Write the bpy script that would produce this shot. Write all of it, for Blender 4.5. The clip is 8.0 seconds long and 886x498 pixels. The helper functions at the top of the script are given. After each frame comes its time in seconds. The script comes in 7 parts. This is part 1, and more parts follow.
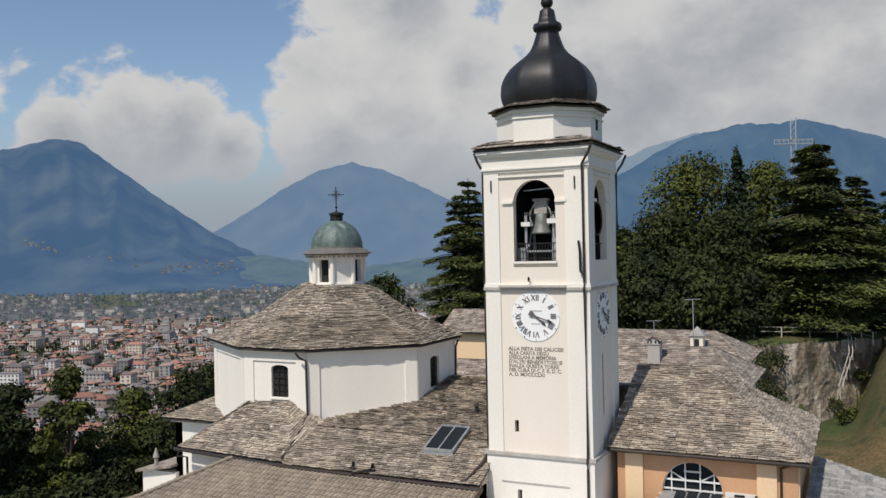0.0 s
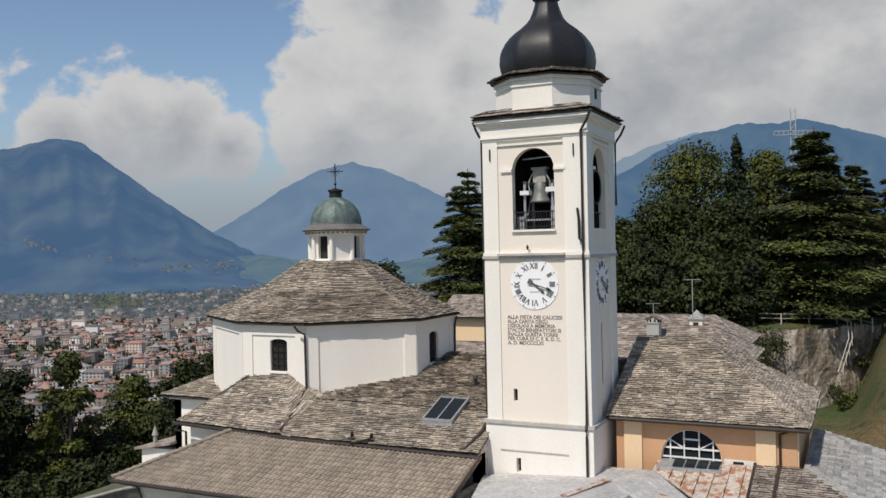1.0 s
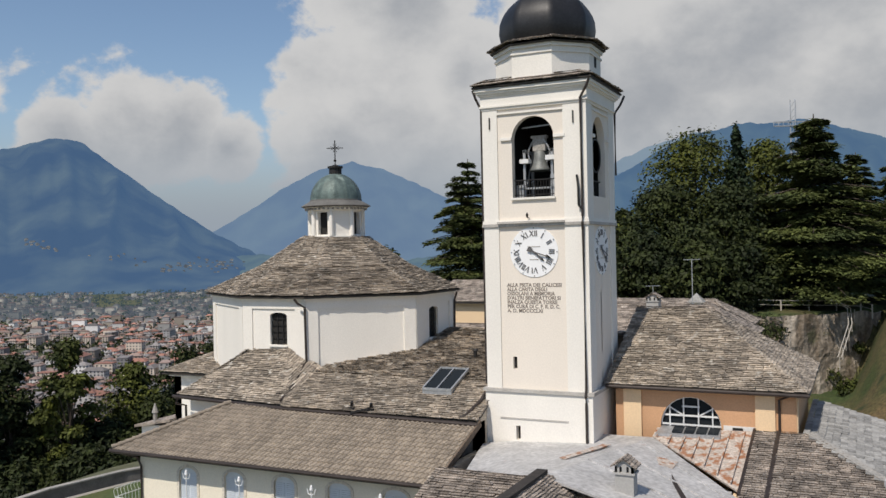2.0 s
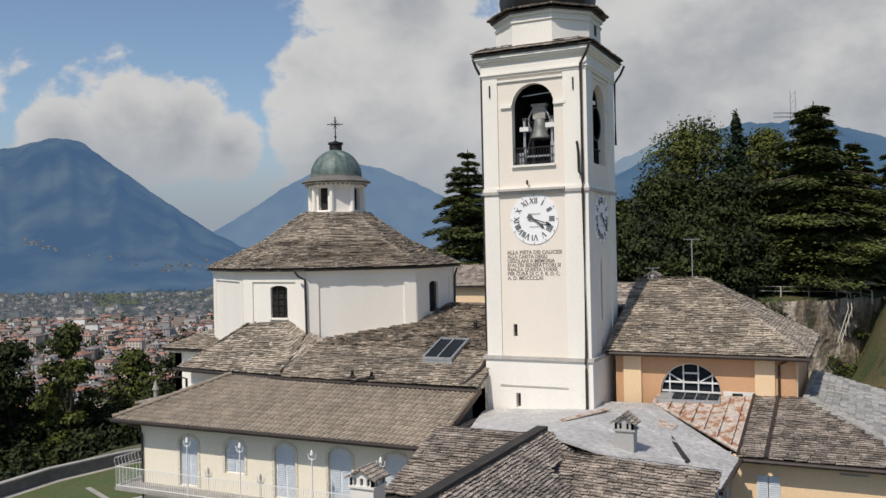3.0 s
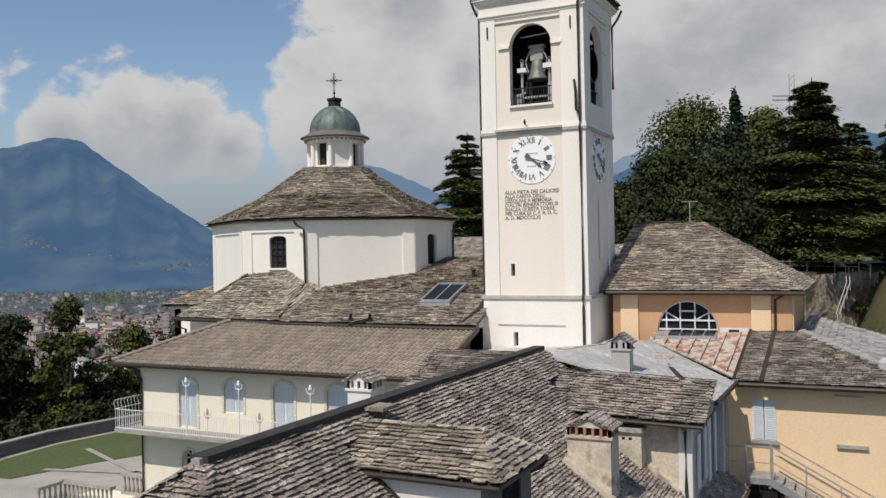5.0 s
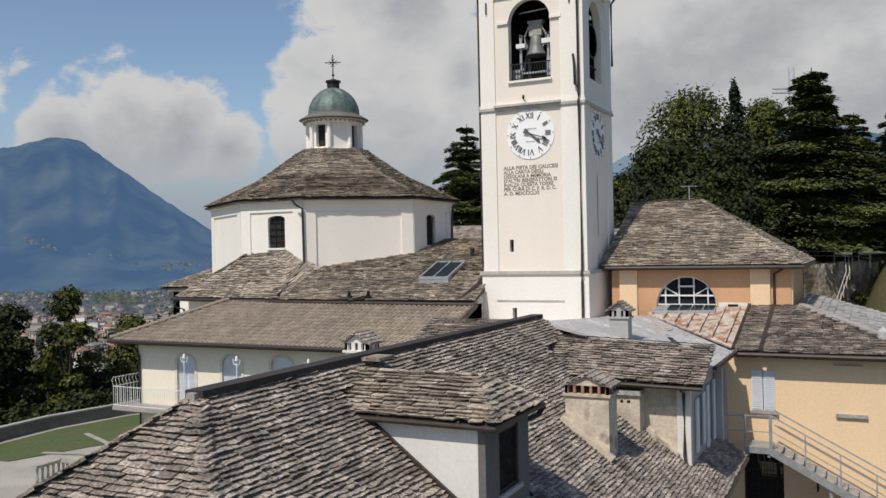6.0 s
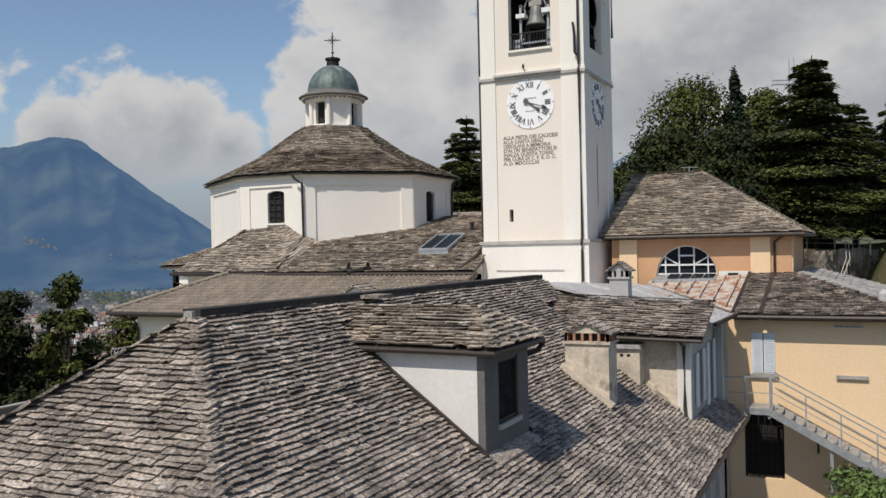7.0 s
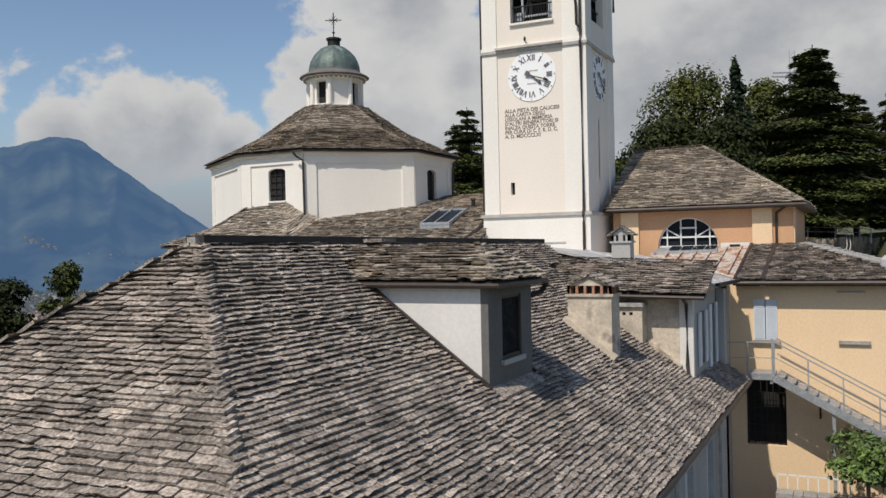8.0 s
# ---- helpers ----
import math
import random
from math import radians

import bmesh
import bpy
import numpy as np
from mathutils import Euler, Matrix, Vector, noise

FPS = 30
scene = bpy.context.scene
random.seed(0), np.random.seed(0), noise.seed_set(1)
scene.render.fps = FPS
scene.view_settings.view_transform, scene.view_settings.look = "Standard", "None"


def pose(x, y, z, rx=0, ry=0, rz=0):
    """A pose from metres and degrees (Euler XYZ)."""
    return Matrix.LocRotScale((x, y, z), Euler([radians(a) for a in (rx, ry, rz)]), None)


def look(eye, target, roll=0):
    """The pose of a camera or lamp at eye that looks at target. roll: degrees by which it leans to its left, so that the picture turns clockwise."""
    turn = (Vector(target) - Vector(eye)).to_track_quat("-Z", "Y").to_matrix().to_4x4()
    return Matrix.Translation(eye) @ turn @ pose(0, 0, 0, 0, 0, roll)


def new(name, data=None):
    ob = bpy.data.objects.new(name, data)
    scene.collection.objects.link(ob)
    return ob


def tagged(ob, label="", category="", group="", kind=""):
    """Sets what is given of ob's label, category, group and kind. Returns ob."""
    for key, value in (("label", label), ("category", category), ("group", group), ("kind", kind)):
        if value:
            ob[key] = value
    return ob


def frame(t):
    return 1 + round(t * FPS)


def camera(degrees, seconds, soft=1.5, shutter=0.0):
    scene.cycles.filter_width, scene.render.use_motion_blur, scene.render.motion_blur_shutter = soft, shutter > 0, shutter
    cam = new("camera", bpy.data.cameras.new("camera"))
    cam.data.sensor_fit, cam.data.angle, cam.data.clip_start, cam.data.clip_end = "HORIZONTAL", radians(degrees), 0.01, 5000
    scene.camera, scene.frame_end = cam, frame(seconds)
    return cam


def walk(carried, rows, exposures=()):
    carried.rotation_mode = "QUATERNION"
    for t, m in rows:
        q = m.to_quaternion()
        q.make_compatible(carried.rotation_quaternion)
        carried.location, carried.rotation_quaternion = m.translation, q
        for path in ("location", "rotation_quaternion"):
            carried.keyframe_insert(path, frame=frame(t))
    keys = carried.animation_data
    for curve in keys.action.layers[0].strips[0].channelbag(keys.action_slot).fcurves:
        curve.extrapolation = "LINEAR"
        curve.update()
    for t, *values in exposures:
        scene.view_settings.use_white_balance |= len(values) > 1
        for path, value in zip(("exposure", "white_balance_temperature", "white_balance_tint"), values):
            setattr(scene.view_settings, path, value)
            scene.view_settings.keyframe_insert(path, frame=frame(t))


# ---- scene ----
cam = camera(54.8, 8.0)
PATH = [
    (0, (0.100, 0.240, 19.471)),
    (0.5, (0.105, 0.270, 18.831)),
    (1, (0.110, 0.275, 18.133)),
    (1.5, (0.115, 0.260, 17.463)),
    (3, (0.100, 0.170, 15.403)),
    (3.5, (0.110, 0.100, 14.732)),
    (4, (0.150, 0.020, 14.004)),
    (4.5, (0.195, 0.020, 13.374)),
    (6, (0.210, 0.115, 11.808)),
    (6.5, (0.200, 0.150, 11.194)),
    (7, (0.170, 0.175, 10.531)),
    (7.5, (0.135, 0.160, 9.918)),
    (8, (0.080, 0.165, 9.386)),
]
AHEAD = Vector((-0.8745, 1.7985, 0.003))
walk(cam, [(t, look(eye, Vector(eye) + AHEAD, -1.2)) for t, eye in PATH])
CLOUD_SHIFT = (0.0, 0.0, 0.0)

# ---- light and sky ----
SUN_DIR = Vector((0.17, 1.0, -1.42)).normalized()      # the way the sunlight goes
world = bpy.data.worlds.new("sky")
scene.world = world
world.use_nodes = True
wn, wl = world.node_tree.nodes, world.node_tree.links
wn.clear()
w_out = wn.new("ShaderNodeOutputWorld")
w_bg = wn.new("ShaderNodeBackground")
w_sky = wn.new("ShaderNodeTexSky")
w_sky.sky_type = "NISHITA"
w_sky.sun_disc = False
w_sky.sun_elevation = math.asin(-SUN_DIR.z)
w_sky.sun_rotation = math.atan2(-SUN_DIR.x, -SUN_DIR.y)
w_sky.air_density, w_sky.dust_density, w_sky.ozone_density = 1.0, 0.7, 2.0
w_bg.inputs["Strength"].default_value = 0.085


def wmath(op, a, b=None):
    n = wn.new("ShaderNodeMath")
    n.operation = op
    for i, v in enumerate((a, b)):
        if v is None:
            continue
        if isinstance(v, (int, float)):
            n.inputs[i].default_value = v
        else:
            wl.new(v, n.inputs[i])
    return n.outputs[0]


def wramp(value, lo, hi):
    n = wn.new("ShaderNodeMapRange")
    n.interpolation_type = "SMOOTHSTEP"
    wl.new(value, n.inputs["Value"])
    n.inputs["From Min"].default_value, n.inputs["From Max"].default_value = lo, hi
    return n.outputs["Result"]


# clouds: cumulus heads in the directions where they stand, broken up by noise, fading into haze towards the horizon
AXIS = Vector((-0.4373, 0.8993, 0))
SIDE = Vector((0.8993, 0.4373, 0))


def bearing(right, up):
    """A direction by how far it lies to the right of and above the way ahead, per metre ahead."""
    return AXIS + SIDE * right + Vector((0, 0, up - 0.021 * right))


CLOUDS = ((-0.36, 0.155, 0.085), (-0.44, 0.135, 0.06), (-0.30, 0.135, 0.07), (-0.25, 0.12, 0.05), (-0.06, 0.18, 0.13), (-0.12, 0.12, 0.09), (-0.02, 0.10, 0.09), (-0.05, 0.28, 0.13),
          (0.03, 0.20, 0.08), (0.16, 0.30, 0.10), (0.22, 0.16, 0.16), (0.36, 0.20, 0.19), (0.50, 0.18, 0.17), (0.45, 0.32, 0.2), (0.65, 0.2, 0.2), (-0.75, 0.2, 0.2))
w_co = wn.new("ShaderNodeTexCoord")
w_map = wn.new("ShaderNodeMapping")
w_map.inputs["Scale"].default_value = (1.0, 1.0, 1.35)
w_map.inputs["Location"].default_value = CLOUD_SHIFT
wl.new(w_co.outputs["Generated"], w_map.inputs["Vector"])


def wnoise(scale, detail, rough):
    n = wn.new("ShaderNodeTexNoise")
    n.inputs["Scale"].default_value, n.inputs["Detail"].default_value, n.inputs["Roughness"].default_value = scale, detail, rough
    wl.new(w_map.outputs["Vector"], n.inputs["Vector"])
    return n.outputs["Fac"]


heads = None
for right, up, size in CLOUDS:
    dist = wn.new("ShaderNodeVectorMath")
    dist.operation = "DISTANCE"
    wl.new(w_co.outputs["Generated"], dist.inputs[0])
    dist.inputs[1].default_value = bearing(right, up).normalized()
    head = wmath("SUBTRACT", 1.0, wmath("DIVIDE", dist.outputs["Value"], size))
    heads = head if heads is None else wmath("MAXIMUM", heads, head)
w_sep = wn.new("ShaderNodeSeparateXYZ")
wl.new(w_co.outputs["Generated"], w_sep.inputs[0])
puffs = wmath("SUBTRACT", wnoise(11.0, 9.0, 0.58), 0.5)
big = wmath("SUBTRACT", wnoise(2.6, 6.0, 0.5), 0.5)
field = wmath("ADD", wmath("ADD", wmath("MAXIMUM", heads, -0.5), wmath("MULTIPLY", puffs, 1.5)), wmath("MULTIPLY", big, 0.8))
cover = wramp(field, 0.03, 0.22)
thick = wramp(wmath("ADD", field, wmath("MULTIPLY", wmath("SUBTRACT", wnoise(5.0, 7.0, 0.55), 0.5), 2.2)), 0.1, 1.3)
shade = wn.new("ShaderNodeMix")
shade.data_type = "RGBA"
wl.new(thick, shade.inputs["Factor"])
shade.inputs["A"].default_value = (8.3, 8.25, 8.2, 1)
shade.inputs["B"].default_value = (4.8, 5.05, 5.45, 1)
w_mix = wn.new("ShaderNodeMix")
w_mix.data_type = "RGBA"
wl.new(cover, w_mix.inputs["Factor"])
w_gain = wn.new("ShaderNodeVectorMath")
w_gain.operation = "SCALE"
w_gain.inputs["Scale"].default_value = 1.5
wl.new(w_sky.outputs["Color"], w_gain.inputs[0])
wl.new(w_gain.outputs[0], w_mix.inputs["A"])
wl.new(shade.outputs["Result"], w_mix.inputs["B"])
w_low = wn.new("ShaderNodeMix")
w_low.data_type = "RGBA"
wl.new(wramp(w_sep.outputs["Z"], 0.17, 0.03), w_low.inputs["Factor"])
wl.new(w_mix.outputs["Result"], w_low.inputs["A"])
w_low.inputs["B"].default_value = (4.3, 4.9, 5.6, 1)
wl.new(w_low.outputs["Result"], w_bg.inputs["Color"])
wl.new(w_bg.outputs[0], w_out.inputs[0])

sun = new("sun", bpy.data.lights.new("sun", "SUN"))
sun.data.energy, sun.data.angle, sun.data.color = 4.5, radians(0.6), (1.0, 0.92, 0.81)
sun.matrix_world = look((0, 0, 60), Vector((0, 0, 60)) + SUN_DIR)
scene.view_settings.exposure = -0.22


# ---- materials ----
def material(name, color, rough=0.85, metal=0.0, dark=0.75, scale=3.0, fine=40.0, bump=0.15, vary=0.0, island=False, tint=None,
             bump_dist=0.02, spots=None, streak=False, fine_mix=0.25):
    """Base colour with stains at a large scale, grain at a small one, bump, and piece by piece variation."""
    m = bpy.data.materials.new(name)
    m.use_nodes = True
    nodes, links = m.node_tree.nodes, m.node_tree.links
    bsdf = nodes["Principled BSDF"]
    bsdf.inputs["Roughness"].default_value = rough
    bsdf.inputs["Metallic"].default_value = metal
    geo_node = nodes.new("ShaderNodeNewGeometry")
    src = geo_node.outputs["Position"]
    if streak:
        mp = nodes.new("ShaderNodeMapping")
        mp.inputs["Scale"].default_value = (1.0, 1.0, 0.22)
        links.new(src, mp.inputs["Vector"])
        src = mp.outputs["Vector"]
    big = nodes.new("ShaderNodeTexNoise")
    big.inputs["Scale"].default_value, big.inputs["Detail"].default_value = scale, 6.0
    links.new(src, big.inputs["Vector"])
    small = nodes.new("ShaderNodeTexNoise")
    small.inputs["Scale"].default_value, small.inputs["Detail"].default_value = fine, 4.0
    links.new(geo_node.outputs["Position"], small.inputs["Vector"])
    rng = nodes.new("ShaderNodeMapRange")
    rng.inputs["From Min"].default_value, rng.inputs["From Max"].default_value = 0.35, 0.65
    links.new(big.outputs["Fac"], rng.inputs["Value"])
    mix = nodes.new("ShaderNodeMix")
    mix.data_type = "RGBA"
    links.new(rng.outputs["Result"], mix.inputs["Factor"])
    other = tint or tuple(c * dark for c in color)
    mix.inputs["A"].default_value = (*other, 1)
    mix.inputs["B"].default_value = (*color, 1)
    last = mix.outputs["Result"]

    def times(value, lo, hi, vmin=0.0, vmax=1.0):
        nonlocal last
        r = nodes.new("ShaderNodeMapRange")
        r.inputs["From Min"].default_value, r.inputs["From Max"].default_value = vmin, vmax
        r.inputs["To Min"].default_value, r.inputs["To Max"].default_value = lo, hi
        links.new(value, r.inputs["Value"])
        mm = nodes.new("ShaderNodeMix")
        mm.data_type, mm.blend_type = "RGBA", "MULTIPLY"
        mm.inputs["Factor"].default_value = 1.0
        links.new(last, mm.inputs["A"])
        links.new(r.outputs["Result"], mm.inputs["B"])
        last = mm.outputs["Result"]

    times(small.outputs["Fac"], 1 - fine_mix, 1 + fine_mix, 0.3, 0.7)
    if vary:
        if island:
            times(geo_node.outputs["Random Per Island"], 1 - vary, 1 + vary)
        else:
            info = nodes.new("ShaderNodeObjectInfo")
            times(info.outputs["Random"], 1 - vary, 1 + vary)
    if spots:
        sp = nodes.new("ShaderNodeTexNoise")
        sp.inputs["Scale"].default_value, sp.inputs["Detail"].default_value = spots[1], 5.0
        links.new(geo_node.outputs["Position"], sp.inputs["Vector"])
        r = nodes.new("ShaderNodeMapRange")
        r.inputs["From Min"].default_value, r.inputs["From Max"].default_value = spots[2], spots[2] + 0.1
        links.new(sp.outputs["Fac"], r.inputs["Value"])
        mm = nodes.new("ShaderNodeMix")
        mm.data_type = "RGBA"
        links.new(r.outputs["Result"], mm.inputs["Factor"])
        links.new(last, mm.inputs["A"])
        mm.inputs["B"].default_value = (*spots[0], 1)
        last = mm.outputs["Result"]
    links.new(last, bsdf.inputs["Base Color"])
    if bump:
        b = nodes.new("ShaderNodeBump")
        b.inputs["Strength"].default_value, b.inputs["Distance"].default_value = bump, bump_dist
        links.new(small.outputs["Fac"], b.inputs["Height"])
        links.new(b.outputs["Normal"], bsdf.inputs["Normal"])
    return m


PLASTER = material("white_plaster", (0.84, 0.80, 0.73), dark=0.93, scale=0.5, fine=18, bump=0.08, streak=True, fine_mix=0.05)
PANEL = material("cream_plaster", (0.82, 0.745, 0.65), dark=0.94, scale=0.4, fine=18, bump=0.08, streak=True, fine_mix=0.05)
TRIM = material("grey_string_course", (0.50, 0.47, 0.43), dark=0.75, scale=1.5, fine=20, bump=0.1)
YELLOW = material("yellow_plaster", (0.80, 0.59, 0.37), dark=0.94, scale=0.4, fine=16, bump=0.08, streak=True, fine_mix=0.06)
CREAM = material("pale_yellow_plaster", (0.82, 0.755, 0.62), dark=0.95, scale=0.4, fine=16, bump=0.08, streak=True, fine_mix=0.05)
ORANGE = material("orange_plaster", (0.62, 0.36, 0.20), dark=0.85, scale=0.7, fine=16, bump=0.08, streak=True, fine_mix=0.07)
OLDWALL = material("stained_render", (0.66, 0.57, 0.455), dark=0.62, scale=1.5, fine=14, bump=0.2, fine_mix=0.14,
                   spots=((0.30, 0.255, 0.205), 1.5, 0.57))
GREYWALL = material("grey_render", (0.42, 0.41, 0.39), dark=0.85, scale=0.8, fine=14, bump=0.1, fine_mix=0.08)
# Grey render, coloured darker still for the shade on the dormer's east front.
DORMER_SHADE_GREY = material("shade_deepened_grey_render", (0.14, 0.135, 0.128), dark=0.8, scale=1.2, fine=14, bump=0.1, fine_mix=0.1)
SLAB = material("stone_slab", (0.385, 0.325, 0.272), dark=0.46, scale=1.7, fine=20, bump=1.0, bump_dist=0.04, vary=0.36, island=True, fine_mix=0.65,
                spots=((0.50, 0.465, 0.42), 7.0, 0.61))
SLAB_ONE = material("stone_slab_piece", (0.385, 0.325, 0.272), dark=0.46, scale=1.7, fine=20, bump=1.0, bump_dist=0.04, vary=0.36, fine_mix=0.65,
                spots=((0.50, 0.465, 0.42), 7.0, 0.61))
SLAB_BROWN = material("mossy_stone_slab", (0.40, 0.338, 0.268), dark=0.52, scale=0.8, fine=14, bump=0.8, bump_dist=0.03, vary=0.42, island=True, fine_mix=0.45,
                      spots=((0.56, 0.52, 0.455), 3.4, 0.60))
SLAB_PALE = material("pale_stone_slab", (0.34, 0.33, 0.31), dark=0.72, scale=0.8, fine=9, bump=0.4, vary=0.3, island=True, fine_mix=0.3)
UNDER = material("roof_underlay", (0.07, 0.06, 0.05), dark=0.7, scale=2, fine=20, bump=0.1)
TILE = material("brown_roof_tile", (0.30, 0.25, 0.195), dark=0.8, scale=0.6, fine=12, bump=0.2, vary=0.2, island=True)
DOME = material("dark_lead_sheet", (0.028, 0.028, 0.030), rough=0.48, metal=0.35, dark=0.6, scale=0.8, fine=10, bump=0.1)
VERDI = material("green_copper", (0.135, 0.185, 0.170), rough=0.6, metal=0.2, dark=0.55, scale=2.5, fine=20, bump=0.1,
                 spots=((0.26, 0.32, 0.29), 2.0, 0.60))
IRON = material("dark_iron", (0.03, 0.028, 0.027), rough=0.6, metal=0.4, dark=0.7, fine=30, bump=0.05)
PIPE = material("brown_copper_pipe", (0.055, 0.042, 0.036), rough=0.5, metal=0.3, fine=30, bump=0.05)
BRONZE = material("bell_bronze", (0.22, 0.23, 0.22), rough=0.6, metal=0.4, fine=20, bump=0.05)
GALV = material("galvanised_steel", (0.48, 0.49, 0.50), rough=0.45, metal=0.5, fine=25, bump=0.05)
SHEET = material("grey_sheet_metal", (0.50, 0.49, 0.48), rough=0.6, metal=0.1, dark=0.8, scale=0.9, fine=6, bump=0.1, streak=True,
                 spots=((0.42, 0.30, 0.25), 0.9, 0.66))
RUST = material("rusty_sheet_metal", (0.52, 0.45, 0.39), rough=0.8, dark=0.8, scale=1.2, fine=10, bump=0.15, fine_mix=0.35, spots=((0.31, 0.145, 0.075), 3.0, 0.50))
WHITE = material("white_paint", (0.78, 0.78, 0.77), rough=0.5, dark=0.95, fine=30, bump=0.02, fine_mix=0.04)
SHUTTER = material("pale_blue_shutter", (0.68, 0.72, 0.76), rough=0.6, dark=0.93, fine=30, bump=0.03, fine_mix=0.05)
INK = material("dark_paint", (0.12, 0.115, 0.115), rough=0.7, dark=0.8, fine=30, bump=0.02)
DIAL = material("clock_face_white", (0.86, 0.86, 0.86), rough=0.6, dark=0.97, fine=30, bump=0.02, fine_mix=0.03)
LETTER = material("brown_letter_paint", (0.24, 0.20, 0.17), rough=0.8, dark=0.8, fine=20, bump=0.02)
# Near-black colour standing in for the unlit depth behind openings.
UNLIT = material("unlit_interior", (0.02, 0.018, 0.016), dark=0.7, fine=10, bump=0.0)
WOOD = material("weathered_wood", (0.16, 0.115, 0.08), dark=0.65, scale=4, fine=30, bump=0.2, streak=True)
PALEWOOD = material("pale_rail_wood", (0.46, 0.42, 0.36), dark=0.8, scale=4, fine=30, bump=0.2)
BRICK = material("red_brick", (0.40, 0.20, 0.13), dark=0.8, scale=5, fine=25, bump=0.2)
STONE = material("grey_stone", (0.36, 0.34, 0.31), dark=0.75, scale=1.2, fine=14, bump=0.3)
# Near-black matt pane, specular off, so the dormer window shows no reflection.
MATT_PANE = material("matt_dark_pane", (0.035, 0.035, 0.036), rough=0.6, dark=0.7, fine=12, bump=0)
MATT_PANE.node_tree.nodes["Principled BSDF"].inputs["Specular IOR Level"].default_value = 0.0
RIDGE = material("ridge_felt", (0.040, 0.033, 0.028), rough=0.8, dark=0.6, scale=2.0, fine=14, bump=0.4)
SURROUND = material("pale_surround", (0.66, 0.60, 0.50), dark=0.92, scale=1.0, fine=18, bump=0.05)
NUMERAL = material("faded_numeral_paint", (0.17, 0.165, 0.165), rough=0.7, dark=0.8, fine=30, bump=0.02)
SLATE = material("dark_slate", (0.15, 0.145, 0.135), dark=0.7, scale=1.5, fine=14, bump=0.3)
VINE = material("vine_leaves", (0.11, 0.17, 0.035), rough=0.6, tint=(0.06, 0.10, 0.025), scale=0.8, fine=4.0, bump=0, vary=0.45, island=True)
ROCK = material("cut_rock", (0.40, 0.345, 0.28), tint=(0.12, 0.09, 0.06), scale=0.8, fine=3, bump=0.8, bump_dist=0.15, streak=True, fine_mix=0.35,
                spots=((0.09, 0.085, 0.045), 0.45, 0.60))
GRASS = material("lawn", (0.056, 0.090, 0.020), dark=0.7, scale=0.35, fine=5, bump=0.4, bump_dist=0.05, tint=(0.085, 0.090, 0.030))
SLOPE = material("dry_slope_grass", (0.115, 0.080, 0.034), tint=(0.036, 0.058, 0.012), scale=0.16, fine=3.5, bump=0.8, bump_dist=0.12, fine_mix=0.45,
                 spots=((0.030, 0.042, 0.012), 0.45, 0.58))
GRAVEL = material("gravel", (0.37, 0.345, 0.31), dark=0.82, scale=0.5, fine=14, bump=0.3)
EARTH = material("hill_ground", (0.055, 0.075, 0.03), dark=0.6, scale=0.06, fine=1.0, bump=0.5, bump_dist=0.3, tint=(0.10, 0.095, 0.05))
BARK = material("bark", (0.10, 0.075, 0.055), dark=0.6, scale=3, fine=18, bump=0.5, streak=True)


def leaf_material(name, color, tint):
    m = material(name, color, rough=0.65, tint=tint, scale=0.25, fine=2.0, bump=0, vary=0.38, island=True, fine_mix=0.2)
    m.node_tree.nodes["Principled BSDF"].inputs["Specular IOR Level"].default_value = 0.2
    return m


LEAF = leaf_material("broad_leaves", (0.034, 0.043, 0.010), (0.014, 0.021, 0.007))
# Lighter copy of the leaf colour, with sunlight on the crown put into it.
LEAF_SUNLIT = leaf_material("sunlight_tinted_leaves", (0.082, 0.092, 0.016), (0.028, 0.037, 0.009))
NEEDLE = leaf_material("cedar_needles", (0.105, 0.122, 0.034), (0.042, 0.056, 0.020))
CYPRESS = leaf_material("cypress_leaves", (0.026, 0.042, 0.018), (0.016, 0.028, 0.013))
GLASS = bpy.data.materials.new("window_glass")
GLASS.use_nodes = True
_g = GLASS.node_tree.nodes["Principled BSDF"]
_g.inputs["Base Color"].default_value = (0.02, 0.024, 0.028, 1)
_g.inputs["Roughness"].default_value = 0.12
_g.inputs["IOR"].default_value = 1.1


